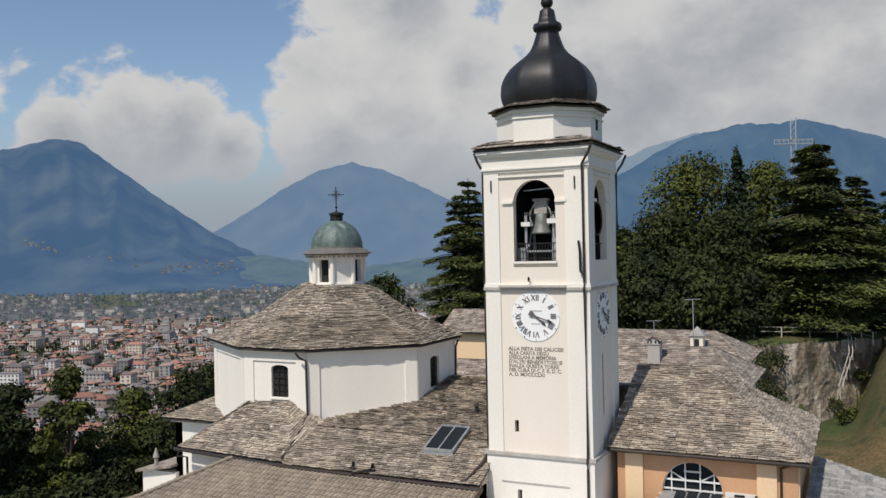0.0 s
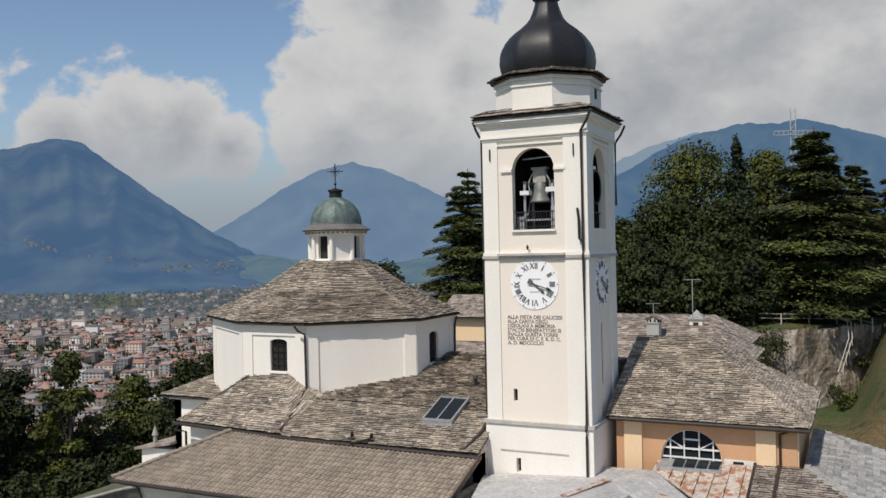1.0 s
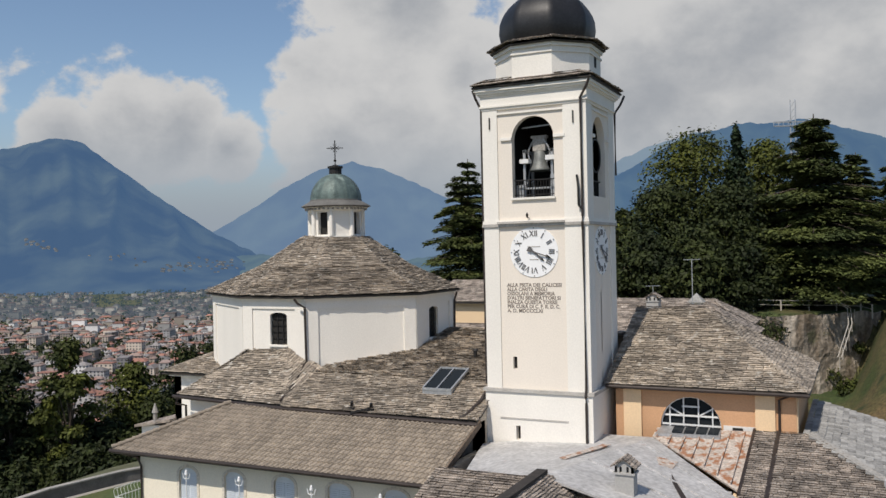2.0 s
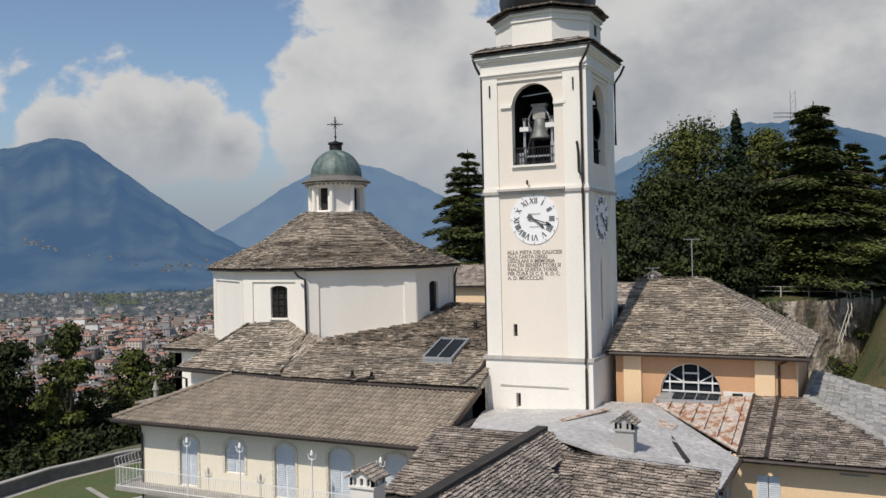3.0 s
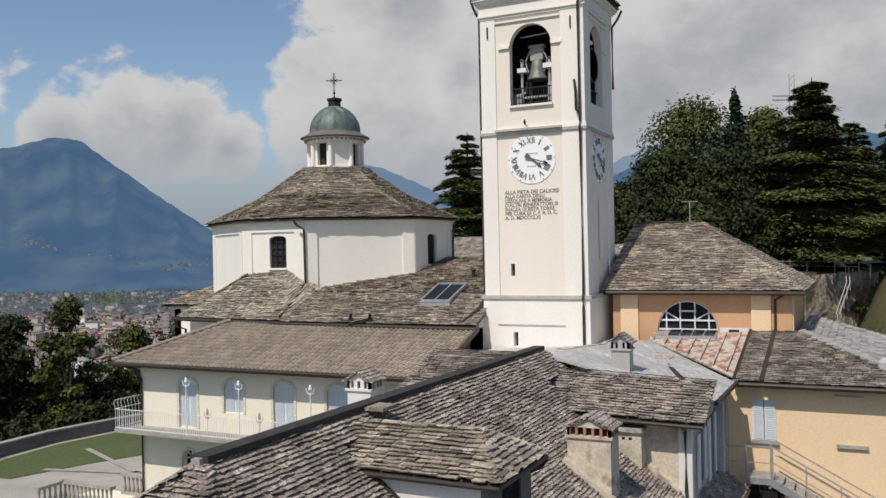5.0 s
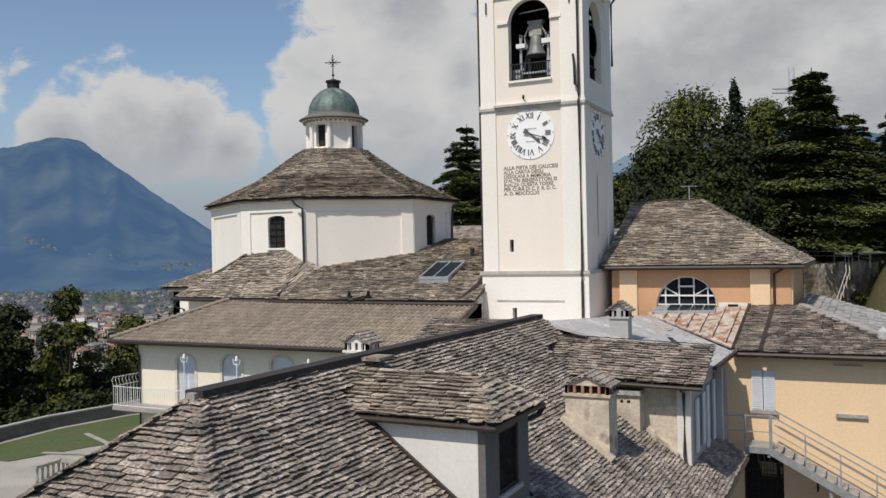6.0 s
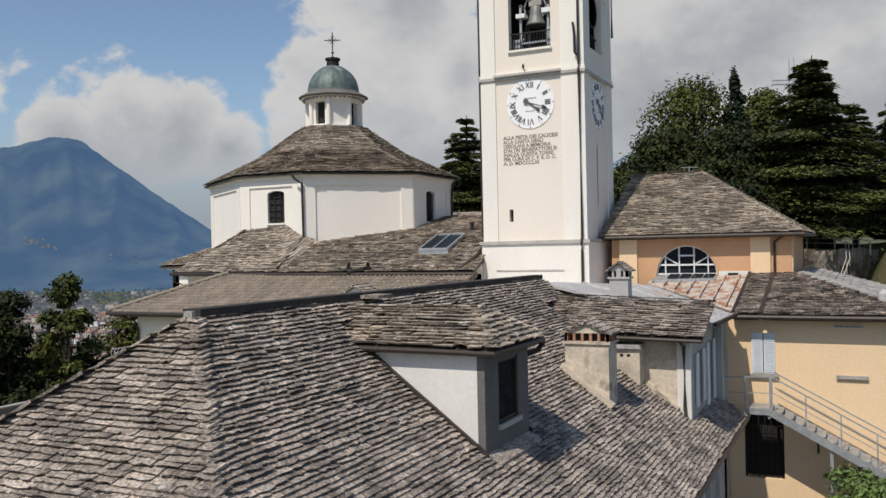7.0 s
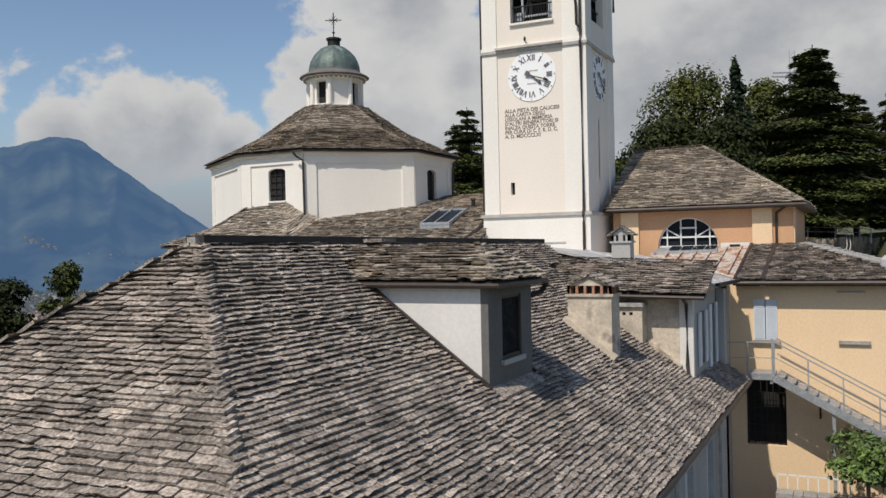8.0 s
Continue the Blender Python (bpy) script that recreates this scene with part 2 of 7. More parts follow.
# ---- building tools ----
class Shape:
    """Gathers vertices and faces for one mesh."""

    def __init__(self):
        self.v, self.f = [], []

    def add(self, verts, faces):
        n = len(self.v)
        self.v += [tuple(p) for p in verts]
        self.f += [tuple(n + i for i in f) for f in faces]
        return self

    def box(self, a, b):
        (x0, y0, z0), (x1, y1, z1) = a, b
        vs = [(x, y, z) for z in (z0, z1) for x, y in ((x0, y0), (x1, y0), (x1, y1), (x0, y1))]
        return self.add(vs, [(3, 2, 1, 0), (4, 5, 6, 7), (0, 1, 5, 4), (1, 2, 6, 5), (2, 3, 7, 6), (3, 0, 4, 7)])

    def beam(self, p, q, w, h=None, up=(0, 0, 1)):
        """A bar of w by h from p to q."""
        h = h or w
        p, q = Vector(p), Vector(q)
        d = (q - p).normalized()
        s = d.cross(Vector(up))
        if s.length < 1e-4:
            s = d.cross(Vector((1, 0, 0)))
        s = s.normalized() * w / 2
        u = s.cross(d).normalized() * h / 2
        vs = [e + a * s + b * u for e in (p, q) for a, b in ((-1, -1), (1, -1), (1, 1), (-1, 1))]
        return self.add(vs, [(3, 2, 1, 0), (4, 5, 6, 7), (0, 1, 5, 4), (1, 2, 6, 5), (2, 3, 7, 6), (3, 0, 4, 7)])

    def prism(self, poly, z0, z1):
        n = len(poly)
        vs = [(x, y, z0) for x, y in poly] + [(x, y, z1) for x, y in poly]
        return self.add(vs, [tuple(range(n - 1, -1, -1)), tuple(range(n, 2 * n))] + [(i, (i + 1) % n, n + (i + 1) % n, n + i) for i in range(n)])

    def sheet(self, poly, drop):
        """A flat polygon in space with thickness downwards."""
        n = len(poly)
        vs = [tuple(p) for p in poly] + [(p[0], p[1], p[2] - drop) for p in poly]
        return self.add(vs, [tuple(range(n)), tuple(range(2 * n - 1, n - 1, -1))] + [(i, n + i, n + (i + 1) % n, (i + 1) % n) for i in range(n)])

    def tube(self, path, r, n=8, r1=None):
        path = [Vector(p) for p in path]
        r1 = r if r1 is None else r1
        vs, fs = [], []
        for k, p in enumerate(path):
            d = (path[min(k + 1, len(path) - 1)] - path[max(k - 1, 0)]).normalized()
            s = d.cross(Vector((0, 0, 1)))
            if s.length < 1e-3:
                s = Vector((1, 0, 0))
            s.normalize()
            u = s.cross(d)
            rr = r + (r1 - r) * k / (len(path) - 1)
            vs += [p + rr * (math.cos(2 * math.pi * i / n) * s + math.sin(2 * math.pi * i / n) * u) for i in range(n)]
        for k in range(len(path) - 1):
            fs += [(k * n + i, k * n + (i + 1) % n, (k + 1) * n + (i + 1) % n, (k + 1) * n + i) for i in range(n)]
        fs += [tuple(range(n - 1, -1, -1)), tuple((len(path) - 1) * n + i for i in range(n))]
        return self.add(vs, fs)

    def lathe(self, c, prof, n=24, turn=0.0, ribs=None):
        """Turns (r, z) pairs round the upright axis through c."""
        vs, fs = [], []
        for r, z in prof:
            for i in range(n):
                a = 2 * math.pi * i / n + turn
                k = ribs(a) if ribs else 1
                vs.append((c[0] + r * k * math.cos(a), c[1] + r * k * math.sin(a), z))
        for k in range(len(prof) - 1):
            fs += [(k * n + i, k * n + (i + 1) % n, (k + 1) * n + (i + 1) % n, (k + 1) * n + i) for i in range(n)]
        fs += [tuple(range(n - 1, -1, -1)), tuple((len(prof) - 1) * n + i for i in range(n))]
        return self.add(vs, fs)

    def wall(self, p, q, z0, z1, thick, holes=()):
        """An upright wall whose outer face runs from p to q (outside lies to the right), with holes (a, b, lo, hi, rise) cut right through;
        rise lifts an arch over the hole's top."""
        p, q = Vector((p[0], p[1])), Vector((q[0], q[1]))
        length = (q - p).length
        d = (q - p) / length
        inn = Vector((-d.y, d.x)) * thick

        def pt(s, z, i):
            o = p + d * s + (inn if i else Vector((0, 0)))
            return (o.x, o.y, z)

        def slab(a, b, lo, hi):
            if b - a < 1e-4 or hi - lo < 1e-4:
                return
            vs = [pt(s, z, i) for i in (0, 1) for s, z in ((a, lo), (b, lo), (b, hi), (a, hi))]
            self.add(vs, [(0, 1, 2, 3), (7, 6, 5, 4), (0, 4, 5, 1), (1, 5, 6, 2), (2, 6, 7, 3), (3, 7, 4, 0)])
        s = 0.0
        for a, b, lo, hi, rise in sorted(holes):
            slab(s, a, z0, z1)
            slab(a, b, z0, lo)
            if rise:
                n = 14
                arc = [(a + (b - a) * (0.5 - 0.5 * math.cos(math.pi * i / n)), hi + rise * math.sin(math.pi * i / n)) for i in range(n + 1)]
                for (s0, h0), (s1, h1) in zip(arc, arc[1:]):
                    vs = [pt(u, z, i) for i in (0, 1) for u, z in ((s0, h0), (s1, h1), (s1, z1), (s0, z1))]
                    self.add(vs, [(0, 1, 2, 3), (7, 6, 5, 4), (0, 4, 5, 1)])
            else:
                slab(a, b, hi, z1)
            s = b
        slab(s, length, z0, z1)
        return self

    def arch_sheet(self, p, q, lo, hi, rise, out, thick):
        """A flat arched panel between p and q, pushed out along the wall's outside."""
        p, q = Vector((p[0], p[1])), Vector((q[0], q[1]))
        d = q - p
        nrm = Vector((d.y, -d.x)).normalized()
        n = 14
        ring = [(0, lo), (1, lo)] + [(0.5 + 0.5 * math.cos(math.pi * i / n), hi + rise * math.sin(math.pi * i / n)) for i in range(n + 1)]
        vs = []
        for o in (out, out - thick):
            for s, z in ring:
                c = p + d * s + nrm * o
                vs.append((c.x, c.y, z))
        m = len(ring)
        return self.add(vs, [tuple(range(m)), tuple(range(2 * m - 1, m - 1, -1))] + [(i, m + i, m + (i + 1) % m, (i + 1) % m) for i in range(m)])

    def mesh(self, name, mat, smooth=False):
        me = bpy.data.meshes.new(name)
        me.from_pydata(self.v, [], self.f)
        if name.endswith(("wall", "shaft", "belfry")):
            bm = bmesh.new()
            bm.from_mesh(me)
            bmesh.ops.remove_doubles(bm, verts=bm.verts, dist=1e-4)
            bm.to_mesh(me)
            bm.free()
        me.materials.append(mat)
        if smooth:
            me.shade_smooth()
        me.update()
        return me


def part(name, shape, mat, parent=None, label="", smooth=False):
    ob = new(name, shape.mesh(name, mat, smooth))
    ob.parent = parent
    if label:
        ob["label"] = label
    return ob


def thing(name, label, category, at=(0, 0, 0), group="", kind=""):
    ob = new(name)
    ob.location = at
    return tagged(ob, label, category, group, kind)


rnd = random.Random(7)


def slab_plane(shape, poly, step=0.24, wide=(0.28, 0.6), thick=0.05, skip=None, singles=None, rough=1.0, chips=1, gap=2.0, lap=0.05):
    """Lays overlapping stone slabs on a flat convex roof polygon whose first two corners are its eave. singles gathers places for separate slabs."""
    poly = [Vector(p) for p in poly]
    o = poly[0]
    u = (poly[1] - poly[0]).normalized()
    nrm = (poly[1] - poly[0]).cross(poly[2] - poly[0]).normalized()
    if nrm.z < 0:
        nrm = -nrm
    v = nrm.cross(u)
    if v.z < 0:
        v = -v
    flat = [((p - o).dot(u), (p - o).dot(v)) for p in poly]
    top = max(b for a, b in flat)

    def span(h):
        xs = []
        for (a0, b0), (a1, b1) in zip(flat, flat[1:] + flat[:1]):
            if (b0 - h) * (b1 - h) <= 0 and abs(b1 - b0) > 1e-6:
                xs.append(a0 + (a1 - a0) * (h - b0) / (b1 - b0))
        return (min(xs), max(xs)) if len(xs) >= 2 else None
    h = -0.06
    while h < top:
        st = step * rnd.uniform(0.85, 1.15)
        sp = span(min(max(h + st * 0.5, 1e-3), top - 1e-3))
        if sp:
            s = sp[0] - rnd.uniform(0, wide[0])
            while s < sp[1]:
                w = rnd.uniform(*wide)
                a, b = max(s, sp[0] - lap), min(s + w - rnd.uniform(0.008, 0.03), sp[1] + lap)
                s += w
                if b - a < 0.06:
                    continue
                lo = h + rnd.uniform(-0.014, 0.014) * rough
                hi = min(h + st * 2.0, max(top, h + st * 0.8))
                t = thick * rnd.uniform(1 - 0.22 * rough, 1 + 0.25 * rough)
                lift = thick * gap + rnd.uniform(-0.004, 0.014) * rough
                c = o + u * ((a + b) / 2) + v * (lo + st * 0.5)
                if skip and skip(c):
                    continue
                if singles is not None and singles[1](c) and len(singles[0]) < 298:
                    singles[0].append((o + u * a + v * lo + nrm * lift, u, v, nrm, b - a, hi - lo, t))
                    continue
                wave = noise.noise(c * 0.8) * 0.02
                lean = rnd.uniform(-0.008, 0.008) * rough
                n = chips
                low, up = [], []
                for i in range(n + 1):
                    x = a + (b - a) * i / n
                    end = i in (0, n)
                    y = lo + wave + rnd.uniform(-0.013, 0.013) * rough + (rnd.uniform(0.0, 0.008) * rough if end and n > 1 else 0)
                    z = lift + lean * (2 * i / n - 1) + rnd.uniform(-0.005, 0.005) * rough
                    low.append(o + u * x + v * (y + rnd.uniform(0.006, 0.03)) + nrm * (z + rnd.uniform(-0.006, 0.01) * rough))
                    up.append(o + u * (x + rnd.uniform(-0.006, 0.006)) + v * (y + rnd.uniform(-0.004, 0.014) * rough) + nrm * (z + t * rnd.uniform(0.85, 1.1)))
                back = [o + u * b + v * hi, o + u * a + v * hi]
                back_up = [p + nrm * t for p in back]
                k = len(low)
                shape.add(low + up + back + back_up,
                          [tuple(range(k, 2 * k)) + (2 * k + 2, 2 * k + 3)] + [(i, i + 1, k + i + 1, k + i) for i in range(n)] + [(n, 2 * k, 2 * k + 2, k + n), (2 * k + 1, 0, k, 2 * k + 3)])
        h += st
    return shape


def slab_roof(owner, planes, mat, under=0.14, name="slab_covering", **kw):
    s, base = Shape(), Shape()
    for p in planes:
        slab_plane(s, p, **kw)
        base.sheet([Vector(q) - Vector((0, 0, 0.02)) for q in p], under)
    tagged(part(name, s, mat, owner), kind="stuff")
    part("roof_boarding", base, UNDER, owner)


def window_bars(owner, p, q, lo, hi, cols, rows, mat, depth=0.12, w=0.05, name="window_frame"):
    """A frame with glazing bars and a pane, set into a hole between p and q, depth behind the wall's face."""
    p, q = Vector((p[0], p[1], 0)), Vector((q[0], q[1], 0))
    d = (q - p).normalized()
    inn = Vector((-d.y, d.x, 0)) * depth
    p, q = p + inn, q + inn
    s = Shape()
    L = (q - p).length
    for i in range(cols + 1):
        a = p + d * (L * i / cols)
        s.beam(a + Vector((0, 0, lo)), a + Vector((0, 0, hi)), w, 0.05, up=d)
    for k in range(rows + 1):
        z = Vector((0, 0, lo + (hi - lo) * k / rows))
        s.beam(p + z, q + z, w, 0.05)
    f = part(name, s, mat, owner)
    back = Vector((-d.y, d.x, 0)) * 0.04
    part("pane", Shape().add([p + back + Vector((0, 0, lo)), q + back + Vector((0, 0, lo)), q + back + Vector((0, 0, hi)), p + back + Vector((0, 0, hi))],
                             [(0, 1, 2, 3)]), GLASS, f)
    return f
# ---- the ground: church hill, valley floor and rising slope in one sheet ----
def smooth(a, b, x):
    t = min(max((x - a) / (b - a), 0.0), 1.0)
    return t * t * (3 - 2 * t)


def ground_height(x, y):
    """Terrace at 0, valley at -92 to the west and north-west, wooded rise to the north."""
    a, s = x * AXIS.x + y * AXIS.y, x * SIDE.x + y * SIDE.y      # ahead of and to the right of the first viewpoint
    west = smooth(-53, -84, x) * -22 + smooth(-80, -330, x) * -70
    north = smooth(125, 360, y) * -92 * smooth(60, -60, s)
    z = max(min(west, 0) + north, -92)
    rise = smooth(88, 104, y) * smooth(-45, -20, s) * 9.0 + smooth(110, 190, y) * smooth(-10, 40, s) * 8
    bump = noise.noise(Vector((x, y, 0)) * 0.03) * 1.5 * smooth(60, 120, math.hypot(x + 15, y - 25))
    far = smooth(300, 900, math.hypot(x, y))
    z = z * (1 - far) + -92 * far
    return z + rise * (1 - far) + bump * (1 - far)


def ground():
    radii = [0, 6, 12, 18, 24, 30, 36, 42, 48, 54, 60, 66, 72, 78, 84, 90, 97, 105, 115, 128, 145, 165, 190, 220, 260, 320, 400, 520, 700, 950, 1300, 1800, 2500, 3400, 4700]
    n = 120
    s = Shape()
    vs, fs = [(-15, 25, ground_height(-15, 25) - 0.1)], []
    for r in radii[1:]:
        for i in range(n):
            a = 2 * math.pi * i / n
            x, y = -15 + r * math.cos(a), 25 + r * math.sin(a)
            vs.append((x, y, ground_height(x, y) - 0.1))
    fs += [(0, 1 + i, 1 + (i + 1) % n) for i in range(n)]
    for k in range(len(radii) - 2):
        o = 1 + k * n
        fs += [(o + i, o + n + i, o + n + (i + 1) % n, o + (i + 1) % n) for i in range(n)]
    s.add(vs, fs)
    tagged(part("ground", s, EARTH, smooth=True), "dark green wooded hillside falling to the valley floor", "ground", kind="structure")


ground()


# ---- bell tower ----
TX0, TX1, TY0, TY1 = -14.36, -9.76, 34.1, 38.4
TCX, TCY = (TX0 + TX1) / 2, (TY0 + TY1) / 2


def ring(shape, g, z0, z1):
    return shape.prism([(TX0 - g, TY0 - g), (TX1 + g, TY0 - g), (TX1 + g, TY1 + g), (TX0 - g, TY1 + g)], z0, z1)


def four_walls(shape, g, z0, z1, thick, south=(), east=(), west=(), north=()):
    x0, x1, y0, y1 = TX0 - g, TX1 + g, TY0 - g, TY1 + g
    shape.wall((x0, y0), (x1, y0), z0, z1, thick, south)
    shape.wall((x1, y0 + thick), (x1, y1 - thick), z0, z1, thick, east)
    shape.wall((x1, y1), (x0, y1), z0, z1, thick, north)
    shape.wall((x0, y1 - thick), (x0, y0 + thick), z0, z1, thick, west)
    return shape


def bell_tower():
    t = thing("bell_tower", "tall white plastered bell tower with a dark onion dome", "bell tower", (TCX, TCY, 0))
    inv = Matrix.Translation((-TCX, -TCY, 0))

    def put(name, shape, mat, label="", parent=None, smooth=False):
        shape.v = [(p[0] - TCX, p[1] - TCY, p[2]) for p in shape.v]
        return part(name, shape, mat, parent or t, label, smooth)

    put("lower_shaft", four_walls(Shape(), 0.06, -0.2, 10.72, 0.6, south=[(1.36, 1.56, 8.7, 9.3, 0)]), PLASTER)
    put("lower_panel_moulding", Shape().box((-13.75, TY0 - 0.09, 9.58), (-10.75, TY0 - 0.05, 9.64)), TRIM)
    put("band", ring(Shape(), 0.14, 10.72, 10.86), TRIM, "grey stone band round the shaft")
    # A near-black sheet behind each slit stands in for the shade inside.
    put("slit_backing", Shape().box((-13.2, TY0 + 0.25, 8.6), (-12.8, TY0 + 0.3, 9.4)), UNLIT)
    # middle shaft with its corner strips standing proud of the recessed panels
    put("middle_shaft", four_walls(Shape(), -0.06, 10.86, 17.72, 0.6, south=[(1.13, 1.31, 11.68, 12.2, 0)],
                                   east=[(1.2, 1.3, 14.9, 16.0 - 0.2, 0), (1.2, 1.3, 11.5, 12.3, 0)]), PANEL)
    put("slit_backing", Shape().box((-13.5, TY0 + 0.25, 11.5), (-12.8, TY0 + 0.3, 12.4)), UNLIT)
    put("slit_backing", Shape().box((TX1 - 0.35, TY0 + 1.4, 11.3), (TX1 - 0.3, TY0 + 2.4, 16)), UNLIT)
    for zs in ((10.86, 17.72), (17.98, 22.72)):
        w = 0.84
        for x, wf in ((TX0, 0.68), (TX1 - 1.0, 1.0)):
            put("corner_strip", Shape().box((x, TY0, zs[0]), (x + wf, TY0 + 0.3, zs[1])), PLASTER)
            put("corner_strip", Shape().box((x, TY1 - 0.3, zs[0]), (x + wf, TY1, zs[1])), PLASTER)
        for ya, yb in ((TY0 + 0.3, TY0 + w), (TY1 - w, TY1 - 0.3)):
            put("corner_strip", Shape().box((TX1 - 0.3, ya, zs[0]), (TX1, yb, zs[1])), PLASTER)
            put("corner_strip", Shape().box((TX0, ya, zs[0]), (TX0 + 0.3, yb, zs[1])), PLASTER)
    s = ring(Shape(), 0.07, 17.72, 17.84)
    s.box((TX0 + 0.66, TY0 - 0.16, 17.84), (TX1 - 0.98, TY0 + 0.05, 17.93))
    put("string_course", s, TRIM, "grey stone string course above the clock")
    put("string_ledge", ring(Shape(), 0.04, 17.84, 17.98), PLASTER)
    half = 0.93
    mid = -12.11
    a = mid - (TX0 + 0.06)
    hole = [(a - half, a + half, 18.93, 21.42, 0.93)]
    b = TCY - 0.12 - (TY0 + 0.06 + 0.32)
    side = [(b - half, b + half, 18.93, 21.42, 0.93)]
    put("belfry", four_walls(Shape(), -0.06, 17.98, 22.72, 0.32, hole, side, side, hole), PANEL)
    for sx in (-1, 1):
        xa, xb = sorted((mid + sx * half, mid + sx * (half + 0.5)))
        put("impost", Shape().box((xa, TY0 - 0.03, 21.38), (xb, TY0 + 0.25, 21.51)), PLASTER)
        ya, yb = sorted((TCY + sx * half, TCY + sx * (half + 0.4)))
        put("impost", Shape().box((TX1 - 0.25, ya, 21.38), (TX1 + 0.03, yb, 21.51)), PLASTER)
    put("panel_moulding", Shape().box((TX0 + 0.68, TY0 - 0.02, 22.50), (TX1 - 1.0, TY0 + 0.1, 22.58))
        .box((TX1 - 0.1, TY0 + 0.84, 22.50), (TX1 + 0.02, TY1 - 0.84, 22.58)), PLASTER)
    put("sill", Shape().box((mid - half - 0.04, TY0 - 0.05, 18.84), (mid + half + 0.04, TY0 + 0.5, 18.93)), PLASTER)
    # Floor and vault are coloured near-black for the dark of the unlit belfry.
    put("belfry_floor", ring(Shape(), -0.5, 18.5, 18.6), UNLIT)
    put("belfry_vault", ring(Shape(), -0.55, 22.55, 22.7), UNLIT)
    # Near-black sheets added at the back to stand in for belfry shade.
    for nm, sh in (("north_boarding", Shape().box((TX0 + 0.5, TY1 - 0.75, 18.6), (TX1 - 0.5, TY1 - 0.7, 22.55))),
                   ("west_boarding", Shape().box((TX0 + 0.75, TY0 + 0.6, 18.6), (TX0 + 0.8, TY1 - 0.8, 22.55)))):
        put(nm, sh, UNLIT, "near-black sheet added for the unlit belfry depth")
    # bell cage
    frame_ob = Shape()
    for x in (mid - 0.62, mid + 0.62):
        for y in (TY0 + 0.75, TY0 + 1.75):
            frame_ob.beam((x, y, 18.6), (x, y, 21.0), 0.10)
        frame_ob.beam((x, TY0 + 0.7, 20.95), (x, TY0 + 1.8, 20.95), 0.12)
        frame_ob.beam((x, TY0 + 0.75, 18.9), (x, TY0 + 1.75, 20.9), 0.06)
    frame_ob.beam((mid - 0.7, TY0 + 0.75, 19.35), (mid + 0.7, TY0 + 0.75, 19.35), 0.08)
    frame_ob.beam((mid - 0.7, TY0 + 0.75, 21.95), (mid + 0.55, TY0 + 0.75, 22.02), 0.05)
    frame_ob.beam((mid - 0.7, TY0 + 1.75, 20.95), (mid + 0.7, TY0 + 1.75, 20.95), 0.1)
    put("bell_frame", frame_ob, GALV, "grey steel bell cage")
    put("bearing", Shape().box((mid - 0.78, TY0 + 0.55, 20.42), (mid - 0.38, TY0 + 0.95, 20.60)), WHITE)
    put("bearing", Shape().box((mid + 0.38, TY0 + 0.55, 20.52), (mid + 0.85, TY0 + 0.95, 20.72)), WHITE)
    put("headstock", Shape().box((mid - 0.28, TY0 + 0.85, 20.95), (mid + 0.28, TY0 + 1.1, 21.5)).box((mid - 0.34, TY0 + 0.82, 21.5), (mid + 0.34, TY0 + 1.13, 21.6)), STONE)
    arms = Shape()
    for sx in (-1, 1):
        arms.tube([(mid + sx * (0.2 + 0.28 * math.sin(k / 6 * 2.6)), TY0 + 0.85, 21.45 - 1.0 * k / 6) for k in range(7)], 0.035, 6)
    put("bell_brace", arms, GALV)
    put("bell", Shape().lathe((mid, TY0 + 0.98), [(0.02, 21.0), (0.18, 20.98), (0.25, 20.88), (0.28, 20.6), (0.33, 20.35), (0.42, 20.18), (0.47, 20.10), (0.43, 20.09), (0.3, 20.2)], 28),
        BRONZE, "weathered bronze bell", smooth=True)
    s = Shape()
    s.lathe((0, 0), [(0.6, -0.03), (0.66, -0.03), (0.66, 0.03), (0.6, 0.03), (0.6, -0.03)], 28)
    s.v = [(TX1 - 0.22, TCY - 0.1 + p[0] * 1.12, 20.7 + p[1] * 1.12) if abs(p[2]) < 1 else p for p in s.v]
    s.v = [(p[0] + (0.03 if i // 28 in (2, 3) else -0.03), p[1], p[2]) for i, p in enumerate(s.v)]
    put("bell_wheel", s, IRON, "dark iron bell wheel")
    for i in range(15):
        x = mid - half + 0.06 + i * (2 * half - 0.12) / 14
        put("railing_bar", Shape().beam((x, TY0 + 0.3, 18.93), (x, TY0 + 0.3, 19.66), 0.025), IRON)
    s = Shape()
    s.beam((mid - half, TY0 + 0.3, 19.68), (mid + half, TY0 + 0.3, 19.68), 0.045)
    s.beam((mid - half, TY0 + 0.3, 19.05), (mid + half, TY0 + 0.3, 19.05), 0.035)
    put("railing", s, IRON, "dark iron belfry railing")
    put("louvre_box", Shape().box((mid - half, TY0 + 0.55, 18.95), (mid - 0.6, TY0 + 0.7, 19.5)), GALV)
    put("louvre_box", Shape().box((mid + 0.6, TY0 + 0.55, 18.95), (mid + 0.8, TY0 + 0.7, 19.9)), GALV)
    s = Shape()
    for i in range(7):
        y = TCY - half + 0.1 + i * (2 * half - 0.2) / 6
        s.beam((TX1 - 0.3, y, 18.93), (TX1 - 0.3, y, 19.6), 0.025)
    s.beam((TX1 - 0.3, TCY - half, 19.62), (TX1 - 0.3, TCY + half, 19.62), 0.045)
    put("railing", s, IRON)
